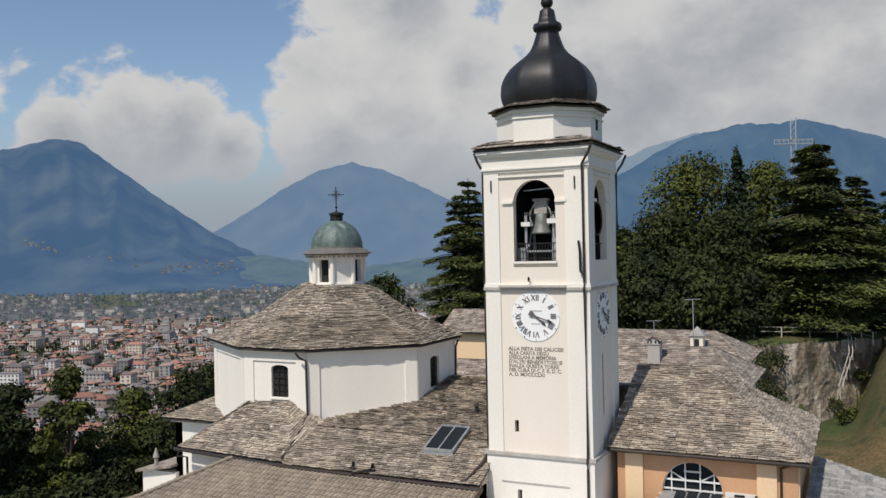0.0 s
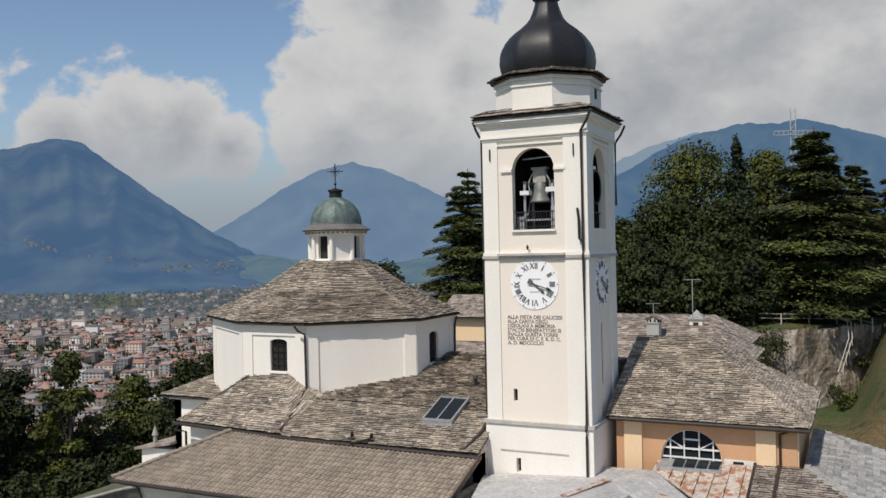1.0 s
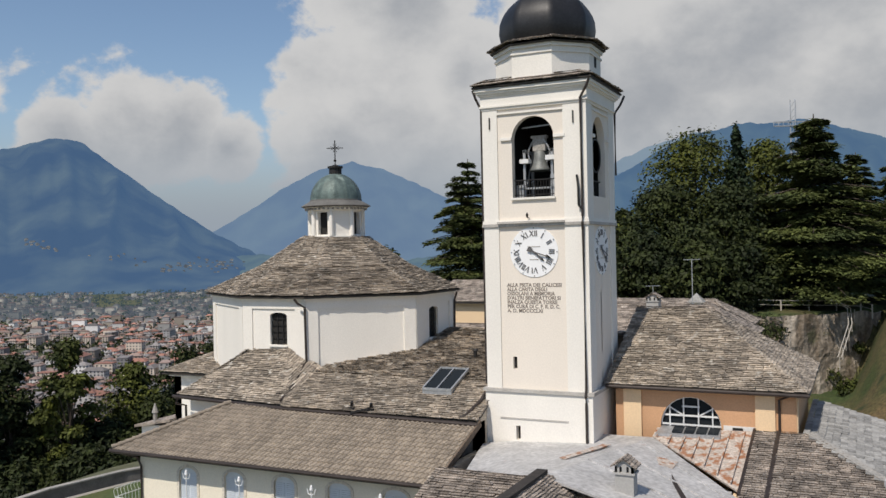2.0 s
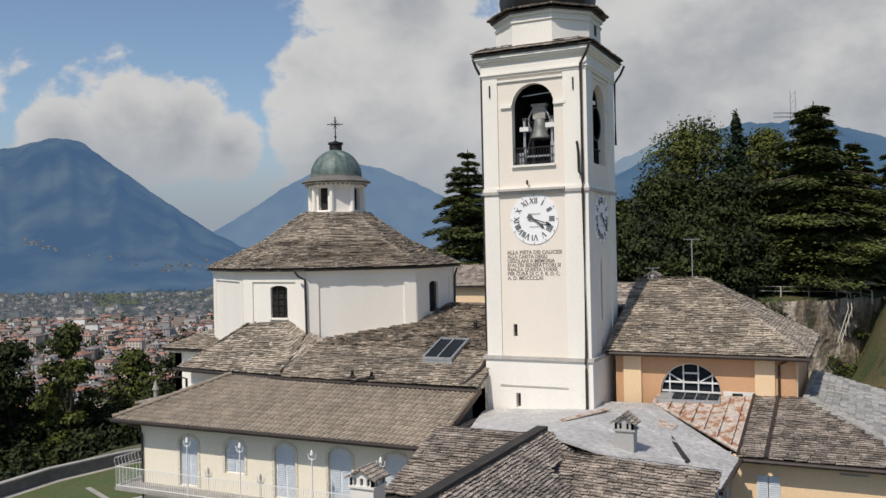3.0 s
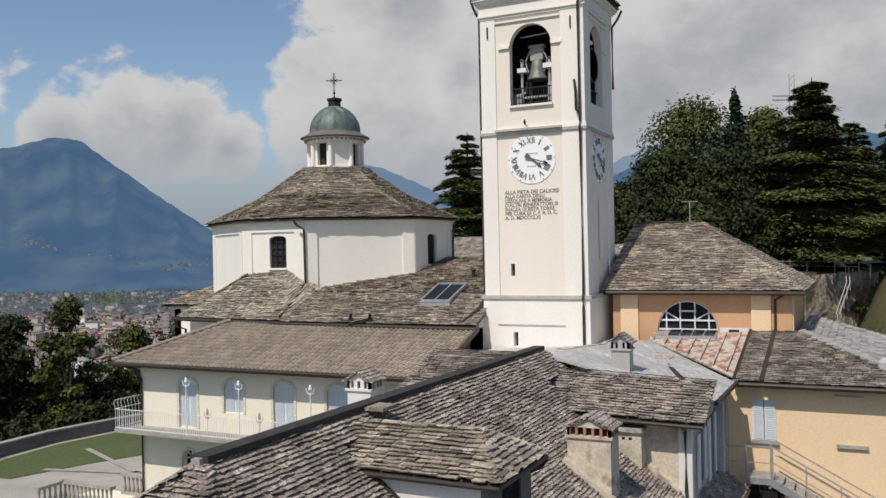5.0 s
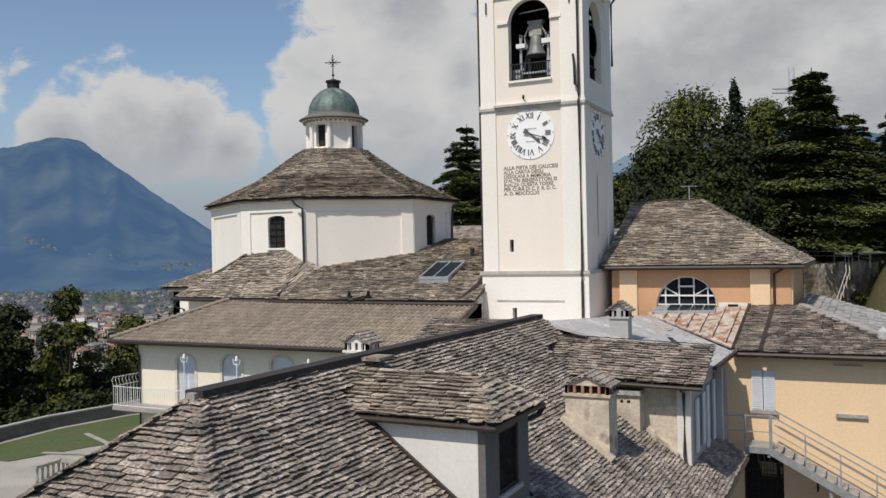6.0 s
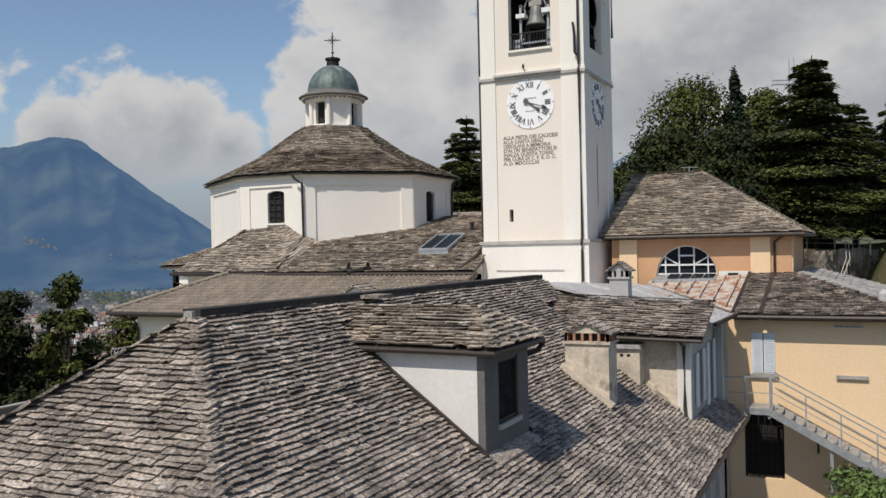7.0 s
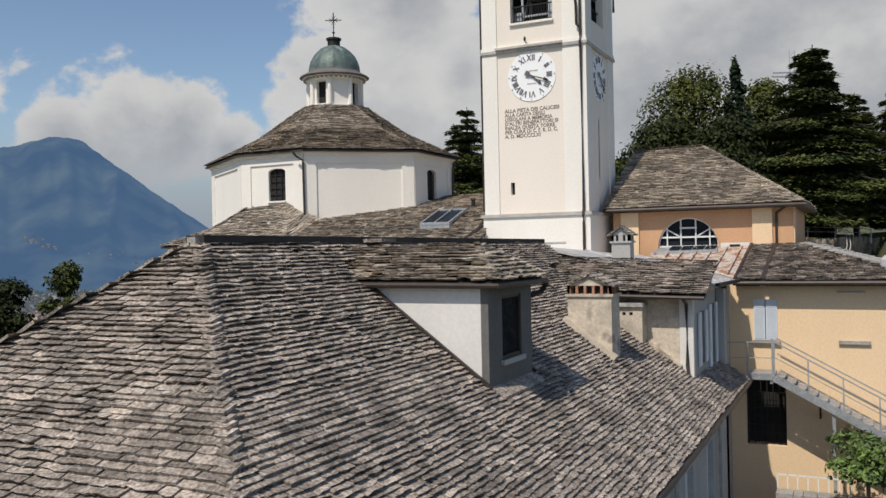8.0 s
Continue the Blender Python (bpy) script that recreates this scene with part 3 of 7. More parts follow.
    # cornice
    for g, z0, z1 in ((0.03, 22.72, 22.82), (0.09, 22.82, 22.90), (0.05, 22.90, 23.32), (0.12, 23.32, 23.40), (0.20, 23.40, 23.50), (0.27, 23.50, 23.62)):
        put("cornice_moulding", ring(Shape(), g, z0, z1), PLASTER)
    put("gutter", ring(Shape(), 0.31, 23.62, 23.70), PIPE, "dark metal gutter")
    e = 0.34
    x0, x1, y0, y1 = TX0 - e, TX1 + e, TY0 - e, TY1 + e
    r = 2.02
    k = r * 0.98
    zt = 24.0
    top = [(TCX - k, TCY - k, zt), (TCX + k, TCY - k, zt), (TCX + k, TCY + k, zt), (TCX - k, TCY + k, zt)]
    low = [(x0, y0, 23.72), (x1, y0, 23.72), (x1, y1, 23.72), (x0, y1, 23.72)]
    s, base = Shape(), Shape()
    for i in range(4):
        pl = [low[i], low[(i + 1) % 4], top[(i + 1) % 4], top[i]]
        slab_plane(s, pl, step=0.28, wide=(0.35, 0.7), thick=0.04)
        base.sheet([Vector(p) - Vector((0, 0, 0.02)) for p in pl], 0.05)
    tagged(put("skirt_covering", s, SLAB), kind="stuff")
    put("skirt_boarding", base, UNDER)

    def octagon(rad):
        return [(TCX + rad / math.cos(math.pi / 8) * math.cos(math.pi / 8 + i * math.pi / 4), TCY + rad / math.cos(math.pi / 8) * math.sin(math.pi / 8 + i * math.pi / 4)) for i in range(8)]
    put("upper_drum", Shape().prism(octagon(2.12), 23.7, 25.35), PLASTER)
    put("drum_moulding", Shape().prism(octagon(2.18), 24.95, 25.03).prism(octagon(2.22), 25.2, 25.36), PLASTER)
    # The unlit window opening is only a near-black box.
    put("drum_window", Shape().box((TX1 - 0.22, TCY - 0.15, 24.5), (TX1 - 0.175, TCY + 0.2, 25.0)), UNLIT)
    s = Shape()
    o1, o2 = octagon(2.42), octagon(1.75)
    for i in range(8):
        pl = [(*o1[i], 25.38), (*o1[(i + 1) % 8], 25.38), (*o2[(i + 1) % 8], 25.62), (*o2[i], 25.62)]
        slab_plane(s, pl, step=0.26, wide=(0.35, 0.7), thick=0.05)
    put("drum_roof_core", Shape().prism(octagon(2.34), 25.34, 25.40).prism(octagon(1.9), 25.40, 25.52), UNDER)
    tagged(put("drum_covering", s, SLAB), kind="stuff")

    def facets(a):
        k = (a - math.pi / 8) % (math.pi / 4) - math.pi / 8
        return 0.35 + 0.65 * math.cos(math.pi / 8) / math.cos(k) + 0.03 * max(0, abs(k) / (math.pi / 8) - 0.9) * 10 * 0.25
    prof = [(1.82, 25.46), (1.96, 25.7), (2.06, 25.95), (2.11, 26.25), (2.08, 26.65), (1.99, 26.92), (1.85, 27.17), (1.66, 27.42), (1.40, 27.65), (1.13, 27.85), (0.90, 28.05), (0.74, 28.25), (0.63, 28.5),
            (0.53, 28.8), (0.48, 29.0), (0.60, 29.05), (0.64, 29.2), (0.60, 29.35), (0.42, 29.42), (0.37, 29.65), (0.31, 29.95), (0.17, 30.06)]
    put("onion_dome", Shape().lathe((TCX, TCY), prof, 64, 0, facets), DOME, "dark lead onion dome", smooth=True)
    prof = [(0.1, 30.02)] + [(max(0.05, 0.27 * math.sin(math.pi * i / 8)), 30.3 - 0.27 * math.cos(math.pi * i / 8)) for i in range(1, 8)] + [(0.05, 30.58), (0.04, 30.8)]
    put("finial", Shape().lathe((TCX, TCY), prof, 20), DOME, smooth=True)
    put("weather_cross", Shape().beam((TCX, TCY, 30.7), (TCX, TCY, 32.4), 0.05).beam((TCX - 0.45, TCY, 31.9), (TCX + 0.45, TCY, 31.9), 0.05), IRON)
    # rainwater pipes
    c = (TX1 - 0.2, TY0 - 0.10)
    put("downpipe", Shape().tube([(TX1 + 0.24, TY0 - 0.32, 23.6), (TX1 + 0.12, TY0 - 0.3, 23.3), (c[0], c[1], 22.9), (c[0], c[1], 18.1), (c[0], c[1] - 0.06, 17.8),
                                  (c[0], c[1], 17.5), (c[0], c[1], 11.0), (c[0], c[1] - 0.1, 10.7), (c[0], c[1] - 0.04, 10.4), (c[0], c[1] - 0.04, 8.6)], 0.055, 8), PIPE, "dark brown downpipe")
    c = (TX0 - 0.08, TY0 + 0.12)
    put("downpipe", Shape().tube([(TX0 - 0.31, TY0 - 0.25, 23.6), (TX0 - 0.22, TY0 - 0.15, 23.25), (c[0], c[1], 22.8), (c[0], c[1], 11.0)], 0.055, 8), PIPE)
    put("downpipe", Shape().tube([(TX1 + 0.42, TY1 + 0.42, 23.6), (TX1 + 0.3, TY1 + 0.2, 23.2), (TX1 + 0.05, TY1 + 0.08, 22.8), (TX1 + 0.05, TY1 + 0.08, 20)], 0.055, 8), PIPE)
    put("cable_bracket", Shape().tube([(TX1 - 0.42, TY0 - 0.08, 19.75), (TX1 - 0.36, TY0 - 0.12, 19.3), (TX1 - 0.34, TY0 - 0.14, 18.5), (TX1 - 0.2, TY0 - 0.12, 18.35)], 0.05, 6), IRON)
    put("wall_lamp", Shape().lathe((-12.35, TY0 - 0.12), [(0.03, 18.08), (0.06, 18.18), (0.03, 18.28)], 8).beam((-12.35, TY0 - 0.12, 18.1), (-12.35, TY0 + 0.1, 18.05), 0.03), IRON)
    for x in (TX0 + 0.35, TX1 - 0.55):
        put("tie_anchor", Shape().beam((x, TY0 - 0.03, 21.9), (x, TY0 - 0.03, 22.4), 0.05), IRON)

    # clocks
    def clock(m, label):
        dial = Shape()
        dial.v, dial.f = [], []
        n = 64
        dial.add([(1.06 * math.cos(2 * math.pi * i / n), z, 1.06 * math.sin(2 * math.pi * i / n)) for z in (0, 0.05) for i in range(n)],
                 [tuple(range(n)), tuple(range(2 * n - 1, n - 1, -1))] + [(i, n + i, n + (i + 1) % n, (i + 1) % n) for i in range(n)])
        d = part("clock", dial, DIAL, t, label)
        d.matrix_basis = inv @ m
        for i in range(12):
            a = math.radians(90 - 30 * i)
            ca, sa = math.cos(a), math.sin(a)
            part("hour_mark", Shape().beam((0.98 * ca, -0.012, 0.98 * sa), (1.03 * ca, -0.012, 1.03 * sa), 0.04, 0.02), INK, d)
        # roman numerals made of strokes, standing radially
        X, V, I = [((0.0, 0), (0.16, 1)), ((0.0, 1), (0.16, 0))], [((0.0, 1), (0.08, 0)), ((0.08, 0), (0.16, 1))], [((0.03, 0), (0.03, 1))]
        wide = {"X": 0.2, "V": 0.2, "I": 0.075}
        for i, txt in enumerate(("XII", "I", "II", "III", "IIII", "V", "VI", "VII", "VIII", "IX", "X", "XI")):
            a = math.radians(90 - 30 * i)
            w = sum(wide[ch] for ch in txt)
            out = Vector((math.cos(a), 0, math.sin(a)))
            along = Vector((math.sin(a), 0, -math.cos(a)))
            s = Shape()
            x = -w / 2
            for ch in txt:
                for k, ((a0, b0), (a1, b1)) in enumerate({"X": X, "V": V, "I": I}[ch]):
                    thick = 0.045 if (ch == "I" or (k == 0 and ch == "V") or (ch == "X" and k == 1)) else 0.022
                    p = along * (x + a0) + out * (0.66 + 0.24 * b0)
                    q = along * (x + a1) + out * (0.66 + 0.24 * b1)
                    s.beam(p + Vector((0, -0.012, 0)), q + Vector((0, -0.012, 0)), thick, 0.02, up=(0, 1, 0))
                x += wide[ch]
            part("numeral", s, NUMERAL, d)
        for name, minutes, long, w in (("hour_hand", 21.7, 0.6, 0.07), ("minute_hand", 18, 0.82, 0.05)):
            a = math.radians(90 - 6 * minutes)
            o = Vector((math.cos(a), 0, math.sin(a)))
            o2 = Vector((-o.z, 0, o.x))
            y = Vector((0, -0.05 if name == "hour_hand" else -0.075, 0))
            s = Shape()
            s.beam(y - o * 0.22, y + o * long * 0.8, w, 0.012, up=(0, 1, 0))
            s.add([y + o * long * 0.7 + o2 * 0.08, y + o * long * 0.7 - o2 * 0.08, y + o * long], [(0, 1, 2), (2, 1, 0)])
            s.beam(y - o * 0.3, y - o * 0.12, w * 2.0, 0.014, up=(0, 1, 0))
            part(name, s, INK, d)
        part("maker_mark", Shape().box((-0.28, -0.012, 0.2), (0.28, -0.002, 0.24)), TRIM, d)
        part("maker_mark", Shape().box((-0.2, -0.012, -0.34), (0.2, -0.002, -0.3)), TRIM, d)
    clock(Matrix.Translation((-12.13, TY0 - 0.03 + 0.06, 16.63)), "white clock dial with black roman numerals")
    clock(Matrix.Translation((TX1 - 0.03, TCY - 0.1, 16.63)) @ Matrix.Rotation(math.pi / 2, 4, "Z"), "white clock dial with black roman numerals")
    # painted inscription
    lines = ("ALLA PIETA DEI CALICESI", "ALLA CARITA DEGLI", "OSSOLANI A MEMORIA", "D'ALTRI BENEFATTORI SI", "INALZA QUESTA TORRE", "PER CURA DI C. F. R. D. C.", "A. D. MDCCCLXI")
    for i, txt in enumerate(lines):
        cu = bpy.data.curves.new("inscription", "FONT")
        cu.body, cu.size, cu.extrude, cu.resolution_u = txt, 0.215, 0.004, 2
        cu.offset = 0.006
        tmp = bpy.data.objects.new("inscription", cu)
        me = bpy.data.meshes.new_from_object(tmp)
        bpy.data.objects.remove(tmp)
        me.materials.clear()
        me.materials.append(LETTER)
        ob = new("inscription", me)
        ob.parent = t
        ob["label"] = "painted brown inscription line"
        ob.matrix_basis = inv @ Matrix.Translation((-13.38, TY0 + 0.055, 15.17 - i * 0.181)) @ Matrix.Rotation(math.pi / 2, 4, "X")
        wid = max(v.co.x for v in me.vertices)
        target = (2.42, 1.78, 2.12, 2.36, 2.22, 2.34, 1.58)[i]
        ob.matrix_basis = ob.matrix_basis @ Matrix.Diagonal((target / wid, 1, 1, 1))
    return t


bell_tower()


# ---- domed church behind the tower ----
DRUM = [(-29.0, 36.0), (-25.0, 35.9), (-20.7, 39.6), (-20.7, 44.2), (-25.0, 48.0), (-29.4, 48.0), (-34.1, 44.0), (-34.1, 39.6)]
LANTERN = (-26.95, 41.9)


def grow(poly, c, k):
    return [(c[0] + (x - c[0]) * k, c[1] + (y - c[1]) * k) for x, y in poly]


def church():
    t = thing("domed_church", "white domed church with an octagonal drum and stone slab roofs", "church", (*LANTERN, 0))
    ox, oy = LANTERN

    def put(name, shape, mat, label="", parent=None, smooth=False):
        shape.v = [(p[0] - ox, p[1] - oy, p[2]) for p in shape.v]
        return part(name, shape, mat, parent or t, label, smooth)

    n = len(DRUM)
    for i in range(n):
        p, q = Vector(DRUM[i]), Vector(DRUM[(i + 1) % n])
        length = (q - p).length
        holes = []
        if i in (0, 2, 4, 6):
            c = length / 2 + (0.28 if i == 0 else -0.2)
            holes = [(c - 0.54, c + 0.54, 12.1, 13.6, 0.16)]
        put("drum_wall", Shape().wall(p, q, 9.0, 14.35, 0.5, holes), PLASTER)
        d = (q - p).normalized()
        for a, b, lo, hi, rise in holes:
            w0, w1 = p + d * a, p + d * b
            window_bars_at(put, w0, w1, lo, hi + 0.16, 3, 5, IRON, 0.16)
            put("window_sill", Shape().beam((*(w0 - d * 0.05), lo - 0.05), (*(w1 + d * 0.05), lo - 0.05), 0.2, 0.08), PLASTER)
            # Near-black sheet in place of the dim room behind the window.
            put("dark_backing", Shape().beam((*(p + d * (a + 0.02) + Vector((-d.y, d.x)) * 0.22), (lo + hi) / 2), (*(p + d * (b - 0.02) + Vector((-d.y, d.x)) * 0.22), (lo + hi) / 2), 0.03, 1.9), UNLIT)
        # corner strips and frieze
        nrm = Vector((d.y, -d.x))
        wd = 0.62
        for a, b in ((0.0, wd), (length - wd, length)):
            put("pilaster", Shape().wall(p + d * a + nrm * 0.07, p + d * b + nrm * 0.07, 9.0, 13.95, 0.07), PLASTER)
        put("frieze", Shape().wall(p + nrm * 0.07, q + nrm * 0.07, 13.95, 14.35, 0.07), PLASTER)
    put("drum_cornice", Shape().prism(grow(DRUM, LANTERN, 1.02), 14.35, 14.45).prism(grow(DRUM, LANTERN, 1.036), 14.45, 14.52), PLASTER)
    put("gutter", Shape().prism(grow(DRUM, LANTERN, 1.05), 14.52, 14.6), PIPE, "dark metal gutter")
    eave = grow(DRUM, LANTERN, 1.062)
    midr = grow(DRUM, LANTERN, 0.62)
    top = [(LANTERN[0] + 1.75 * math.cos(a), LANTERN[1] + 1.75 * math.sin(a)) for a in [math.atan2(y - LANTERN[1], x - LANTERN[0]) for x, y in DRUM]]
    s = Shape()
    for i in range(n):
        j = (i + 1) % n
        for lo, hi, z0, z1 in ((eave, midr, 14.60, 15.98), (midr, top, 15.98, 17.62)):
            pl = [(*lo[i], z0), (*lo[j], z0), (*hi[j], z1), (*hi[i], z1)]
            slab_plane(s, pl, step=0.125, wide=(0.2, 0.6), thick=0.042, rough=1.3)
            put("roof_boarding", Shape().sheet([Vector(p) - Vector((0, 0, 0.03)) for p in pl], 0.08), UNDER)
    tagged(put("drum_covering", s, SLAB_BROWN, "weathered grey-brown stone slabs"), kind="stuff")
    put("downpipe", Shape().tube([(-25.3, 35.35, 14.5), (-25.15, 35.45, 14.25), (-24.95, 35.75, 14.05), (-24.93, 35.78, 11.2)], 0.06, 8), PIPE, "dark downpipe")
    put("downpipe", Shape().tube([(-20.4, 44.1, 14.4), (-20.55, 44.1, 14.0), (-20.6, 44.1, 11.5)], 0.06, 8), PIPE)
    # lantern
    a0 = math.pi / 8

    def octo(r):
        return [(ox + r * math.cos(a0 + i * math.pi / 4), oy + r * math.sin(a0 + i * math.pi / 4)) for i in range(8)]
    lan = put("lantern", Shape().prism(octo(1.62), 17.4, 17.72), PLASTER, "white lantern with a green copper cupola")
    oc = octo(1.5)
    for i in range(8):
        p, q = Vector(oc[i]), Vector(oc[(i + 1) % 8])
        L = (q - p).length
        hole = [(L / 2 - 0.31, L / 2 + 0.31, 17.8, 19.06, 0)] if i % 2 == 1 else []
        sub = part("lantern_wall", shift(Shape().wall(p, q, 17.72, 19.25, 0.25, hole), ox, oy), PLASTER, lan)
    # Near-black core stands in for the unlit inside of the lantern.
    part("lantern_dark", shift(Shape().prism(octo(1.2), 17.6, 19.2), ox, oy), UNLIT, lan)
    for i in range(8):
        x, y = octo(1.53)[i]
        part("lantern_pilaster", shift(Shape().lathe((x, y), [(0.13, 17.72), (0.13, 19.2)], 8), ox, oy), PLASTER, lan)
    part("lantern_cornice", shift(Shape().lathe((ox, oy), [(1.5, 19.15), (1.62, 19.2), (1.66, 19.3), (1.85, 19.34)], 40), ox, oy), PLASTER, lan)
    for i in range(40):
        a = 2 * math.pi * i / 40
        cx, cy = ox + 1.72 * math.cos(a), oy + 1.72 * math.sin(a)
        part("dentil", shift(Shape().box((cx - 0.05, cy - 0.05, 19.2), (cx + 0.05, cy + 0.05, 19.32)), ox, oy), STONE, lan)
    part("lantern_eave", shift(Shape().lathe((ox, oy), [(1.7, 19.3), (2.0, 19.42), (1.95, 19.47), (1.5, 19.72), (1.48, 19.8)], 40), ox, oy), SLATE, lan, "dark grey stone eave")
    ribs = lambda a: 1 + 0.025 * max(0, math.cos(12 * a)) ** 8
    prof = [(1.46, 19.7)] + [(1.44 * math.cos(k / 10 * 1.30), 19.78 + 1.5 * math.sin(k / 10 * 1.30) / math.sin(1.30)) for k in range(11)] + [(0.3, 21.3)]
    part("cupola", shift(Shape().lathe((ox, oy), prof, 96, 0, ribs), ox, oy), VERDI, lan, "green weathered copper cupola", smooth=True)
    part("cupola_cap", shift(Shape().lathe((ox, oy), [(0.36, 21.2), (0.36, 21.62), (0.44, 21.64), (0.44, 21.74), (0.3, 21.76), (0.06, 21.85)], 12), ox, oy), IRON, lan)
    s = Shape().beam((ox, oy, 21.8), (ox, oy, 23.25), 0.045)
    s.beam((ox - 0.42, oy - 0.2, 22.8), (ox + 0.42, oy + 0.2, 22.8), 0.045)
    for k in range(8):
        a = k * math.pi / 4 + 0.4
        s.beam((ox, oy, 22.8), (ox + 0.27 * math.cos(a) * 0.9, oy + 0.27 * math.cos(a) * 0.43, 22.8 + 0.27 * math.sin(a)), 0.025)
    s.lathe((ox, oy), [(0.02, 22.0), (0.09, 22.08), (0.02, 22.18)], 10)
    part("cross", shift(s, ox, oy), IRON, lan, "thin iron cross with rays")

    # nave roof in front of and beside the drum
    def zz(y):
        return 9.62 + 0.43 * (y - 32.75) if y < 35.6 else 10.845 + 0.19 * (y - 35.6)
    xr = TX0 + 0.05
    planes = [[(-24.2, 32.75, zz(32.75)), (xr, 32.75, zz(32.75)), (xr, 35.6, zz(35.6)), (-24.2, 35.6, zz(35.6))],
              [(-24.2, 35.6, zz(35.6)), (xr, 35.6, zz(35.6)), (xr, 43.6, zz(43.6)), (-24.2, 43.6, zz(43.6))],
              [(-9.6, 50.6, zz(33.5)), (-21.0, 50.6, zz(33.5)), (-21.0, 43.62, zz(43.6)), (-9.6, 43.62, zz(43.6))]]
    s = Shape()
    def inside(c):
        hit = False
        for (x0, y0), (x1, y1) in zip(DRUM, DRUM[1:] + DRUM[:1]):
            if (y0 > c.y) != (y1 > c.y) and c.x < x0 + (x1 - x0) * (c.y - y0) / (y1 - y0):
                hit = not hit
        return hit

    for pl in planes:
        slab_plane(s, pl, step=0.14, wide=(0.22, 0.55), thick=0.042, skip=inside, rough=1.3)
        put("roof_boarding", Shape().sheet([Vector(p) - Vector((0, 0, 0.03)) for p in pl], 0.1), UNDER)
    # hipped roofs under the south window
    A, B, Cc, D = (-24.2, 33.0, 9.66), (-31.4, 33.7, 9.66), (-36.9, 38.6, 9.86), (-36.9, 44.0, 9.86)
    T1, T2, T3 = (-26.3, 36.3, 12.12), (-28.2, 36.3, 12.12), (-32.4, 38.6, 11.2)
    for pl in ([B, A, T1, T2], [A, (-24.2, 36.0, 10.95), T1], [(-31.4, 38.0, 9.66), B, T2, (-29.2, 38.0, 12.0)],
               [(-37.0, 38.3, 9.95), (-30.8, 38.3, 9.95), (-30.8, 40.9, 11.25), (-33.9, 40.9, 11.25)], [(-37.0, 45, 9.95), (-37.0, 38.3, 9.95), (-33.9, 40.9, 11.25), (-33.9, 45, 11.25)]):
        slab_plane(s, pl, step=0.13, wide=(0.22, 0.55), thick=0.042, rough=1.4)
        put("roof_boarding", Shape().sheet([Vector(p) - Vector((0, 0, 0.03)) for p in pl], 0.1), UNDER)
    tagged(put("nave_covering", s, SLAB_BROWN, "mossy grey-brown stone slabs"), kind="stuff")
    put("gutter", Shape().tube([(-31.6, 33.5, 9.6), (-24.2, 32.75, 9.56), (-14.2, 32.6, 9.52)], 0.09, 8), PIPE, "dark gutter")
    put("valley_pipe", Shape().tube([(-24.95, 35.7, 11.25), (-24.6, 34.4, 10.5), (-24.5, 33.0, 9.85)], 0.07, 8), PIPE)
    put("roof_pipe", Shape().tube([(-14.55, 34.3, 10.6), (-14.6, 33.9, 10.3), (-14.9, 32.9, 9.8), (-15.1, 32.8, 9.75)], 0.07, 8), PIPE)
    put("nave_wall", Shape().wall((-24.3, 33.3), (TX0 - 0.02, 33.3), -0.2, 9.5, 0.5).wall((TX0 - 0.02, 33.3), (TX0 - 0.02, 34.04), -0.2, 9.9, 0.4), OLDWALL)
    put("transept_wall", Shape().wall((-31.1, 34.2), (-24.3, 33.8), -0.2, 9.56, 0.5).wall((-31.1, 38.8), (-31.1, 34.2), -0.2, 9.6, 0.5).wall((-36.5, 38.8), (-31.1, 38.8), -0.2, 9.9, 0.5).wall((-36.5, 44), (-36.5, 38.8), -0.2, 9.9, 0.5), PLASTER)
    put("transept_cornice", Shape().wall((-36.7, 38.55), (-31.1, 38.55), 9.7, 9.93, 0.3).wall((-31.1, 33.9), (-24.3, 33.5), 9.45, 9.62, 0.3), PLASTER)
    put("downpipe", Shape().tube([(-31.4, 33.6, 9.5), (-31.6, 33.7, 9.2), (-31.5, 34.3, 9.0), (-31.5, 34.3, 4)], 0.06, 8), PIPE)
    put("annex_roof", Shape().sheet([(-39.2, 38.2, 6.7), (-36.4, 38.2, 7.2), (-36.4, 42, 7.2), (-39.2, 42, 6.7)], 0.15), SLAB)
    put("annex_wall", Shape().box((-38.9, 38.5, -2), (-36.3, 41.7, 6.7)), PLASTER)
    put("annex_pinnacle", Shape().lathe((-38.3, 39), [(0.12, 6.8), (0.12, 7.3), (0.2, 7.35), (0.03, 7.9)], 8), STONE)
    # skylight
    sk = put("skylight", Shape().beam((-17.6, 34.3, zz(34.3) + 0.3), (-17.6, 36.2, zz(36.2) + 0.3), 0.08, 0.12).beam((-16.2, 34.3, zz(34.3) + 0.3), (-16.2, 36.2, zz(36.2) + 0.3), 0.08, 0.12)
             .beam((-17.6, 34.3, zz(34.3) + 0.3), (-16.2, 34.3, zz(34.3) + 0.3), 0.08, 0.12).beam((-17.6, 36.2, zz(36.2) + 0.3), (-16.2, 36.2, zz(36.2) + 0.3), 0.08, 0.12)
             .beam((-16.9, 34.3, zz(34.3) + 0.32), (-16.9, 36.2, zz(36.2) + 0.32), 0.06, 0.1), GALV, "grey metal skylight")
    part("pane", shift(Shape().sheet([(-17.6, 34.3, zz(34.3) + 0.3), (-16.2, 34.3, zz(34.3) + 0.3), (-16.2, 36.2, zz(36.2) + 0.3), (-17.6, 36.2, zz(36.2) + 0.3)], 0.04), ox, oy), GLASS, sk)
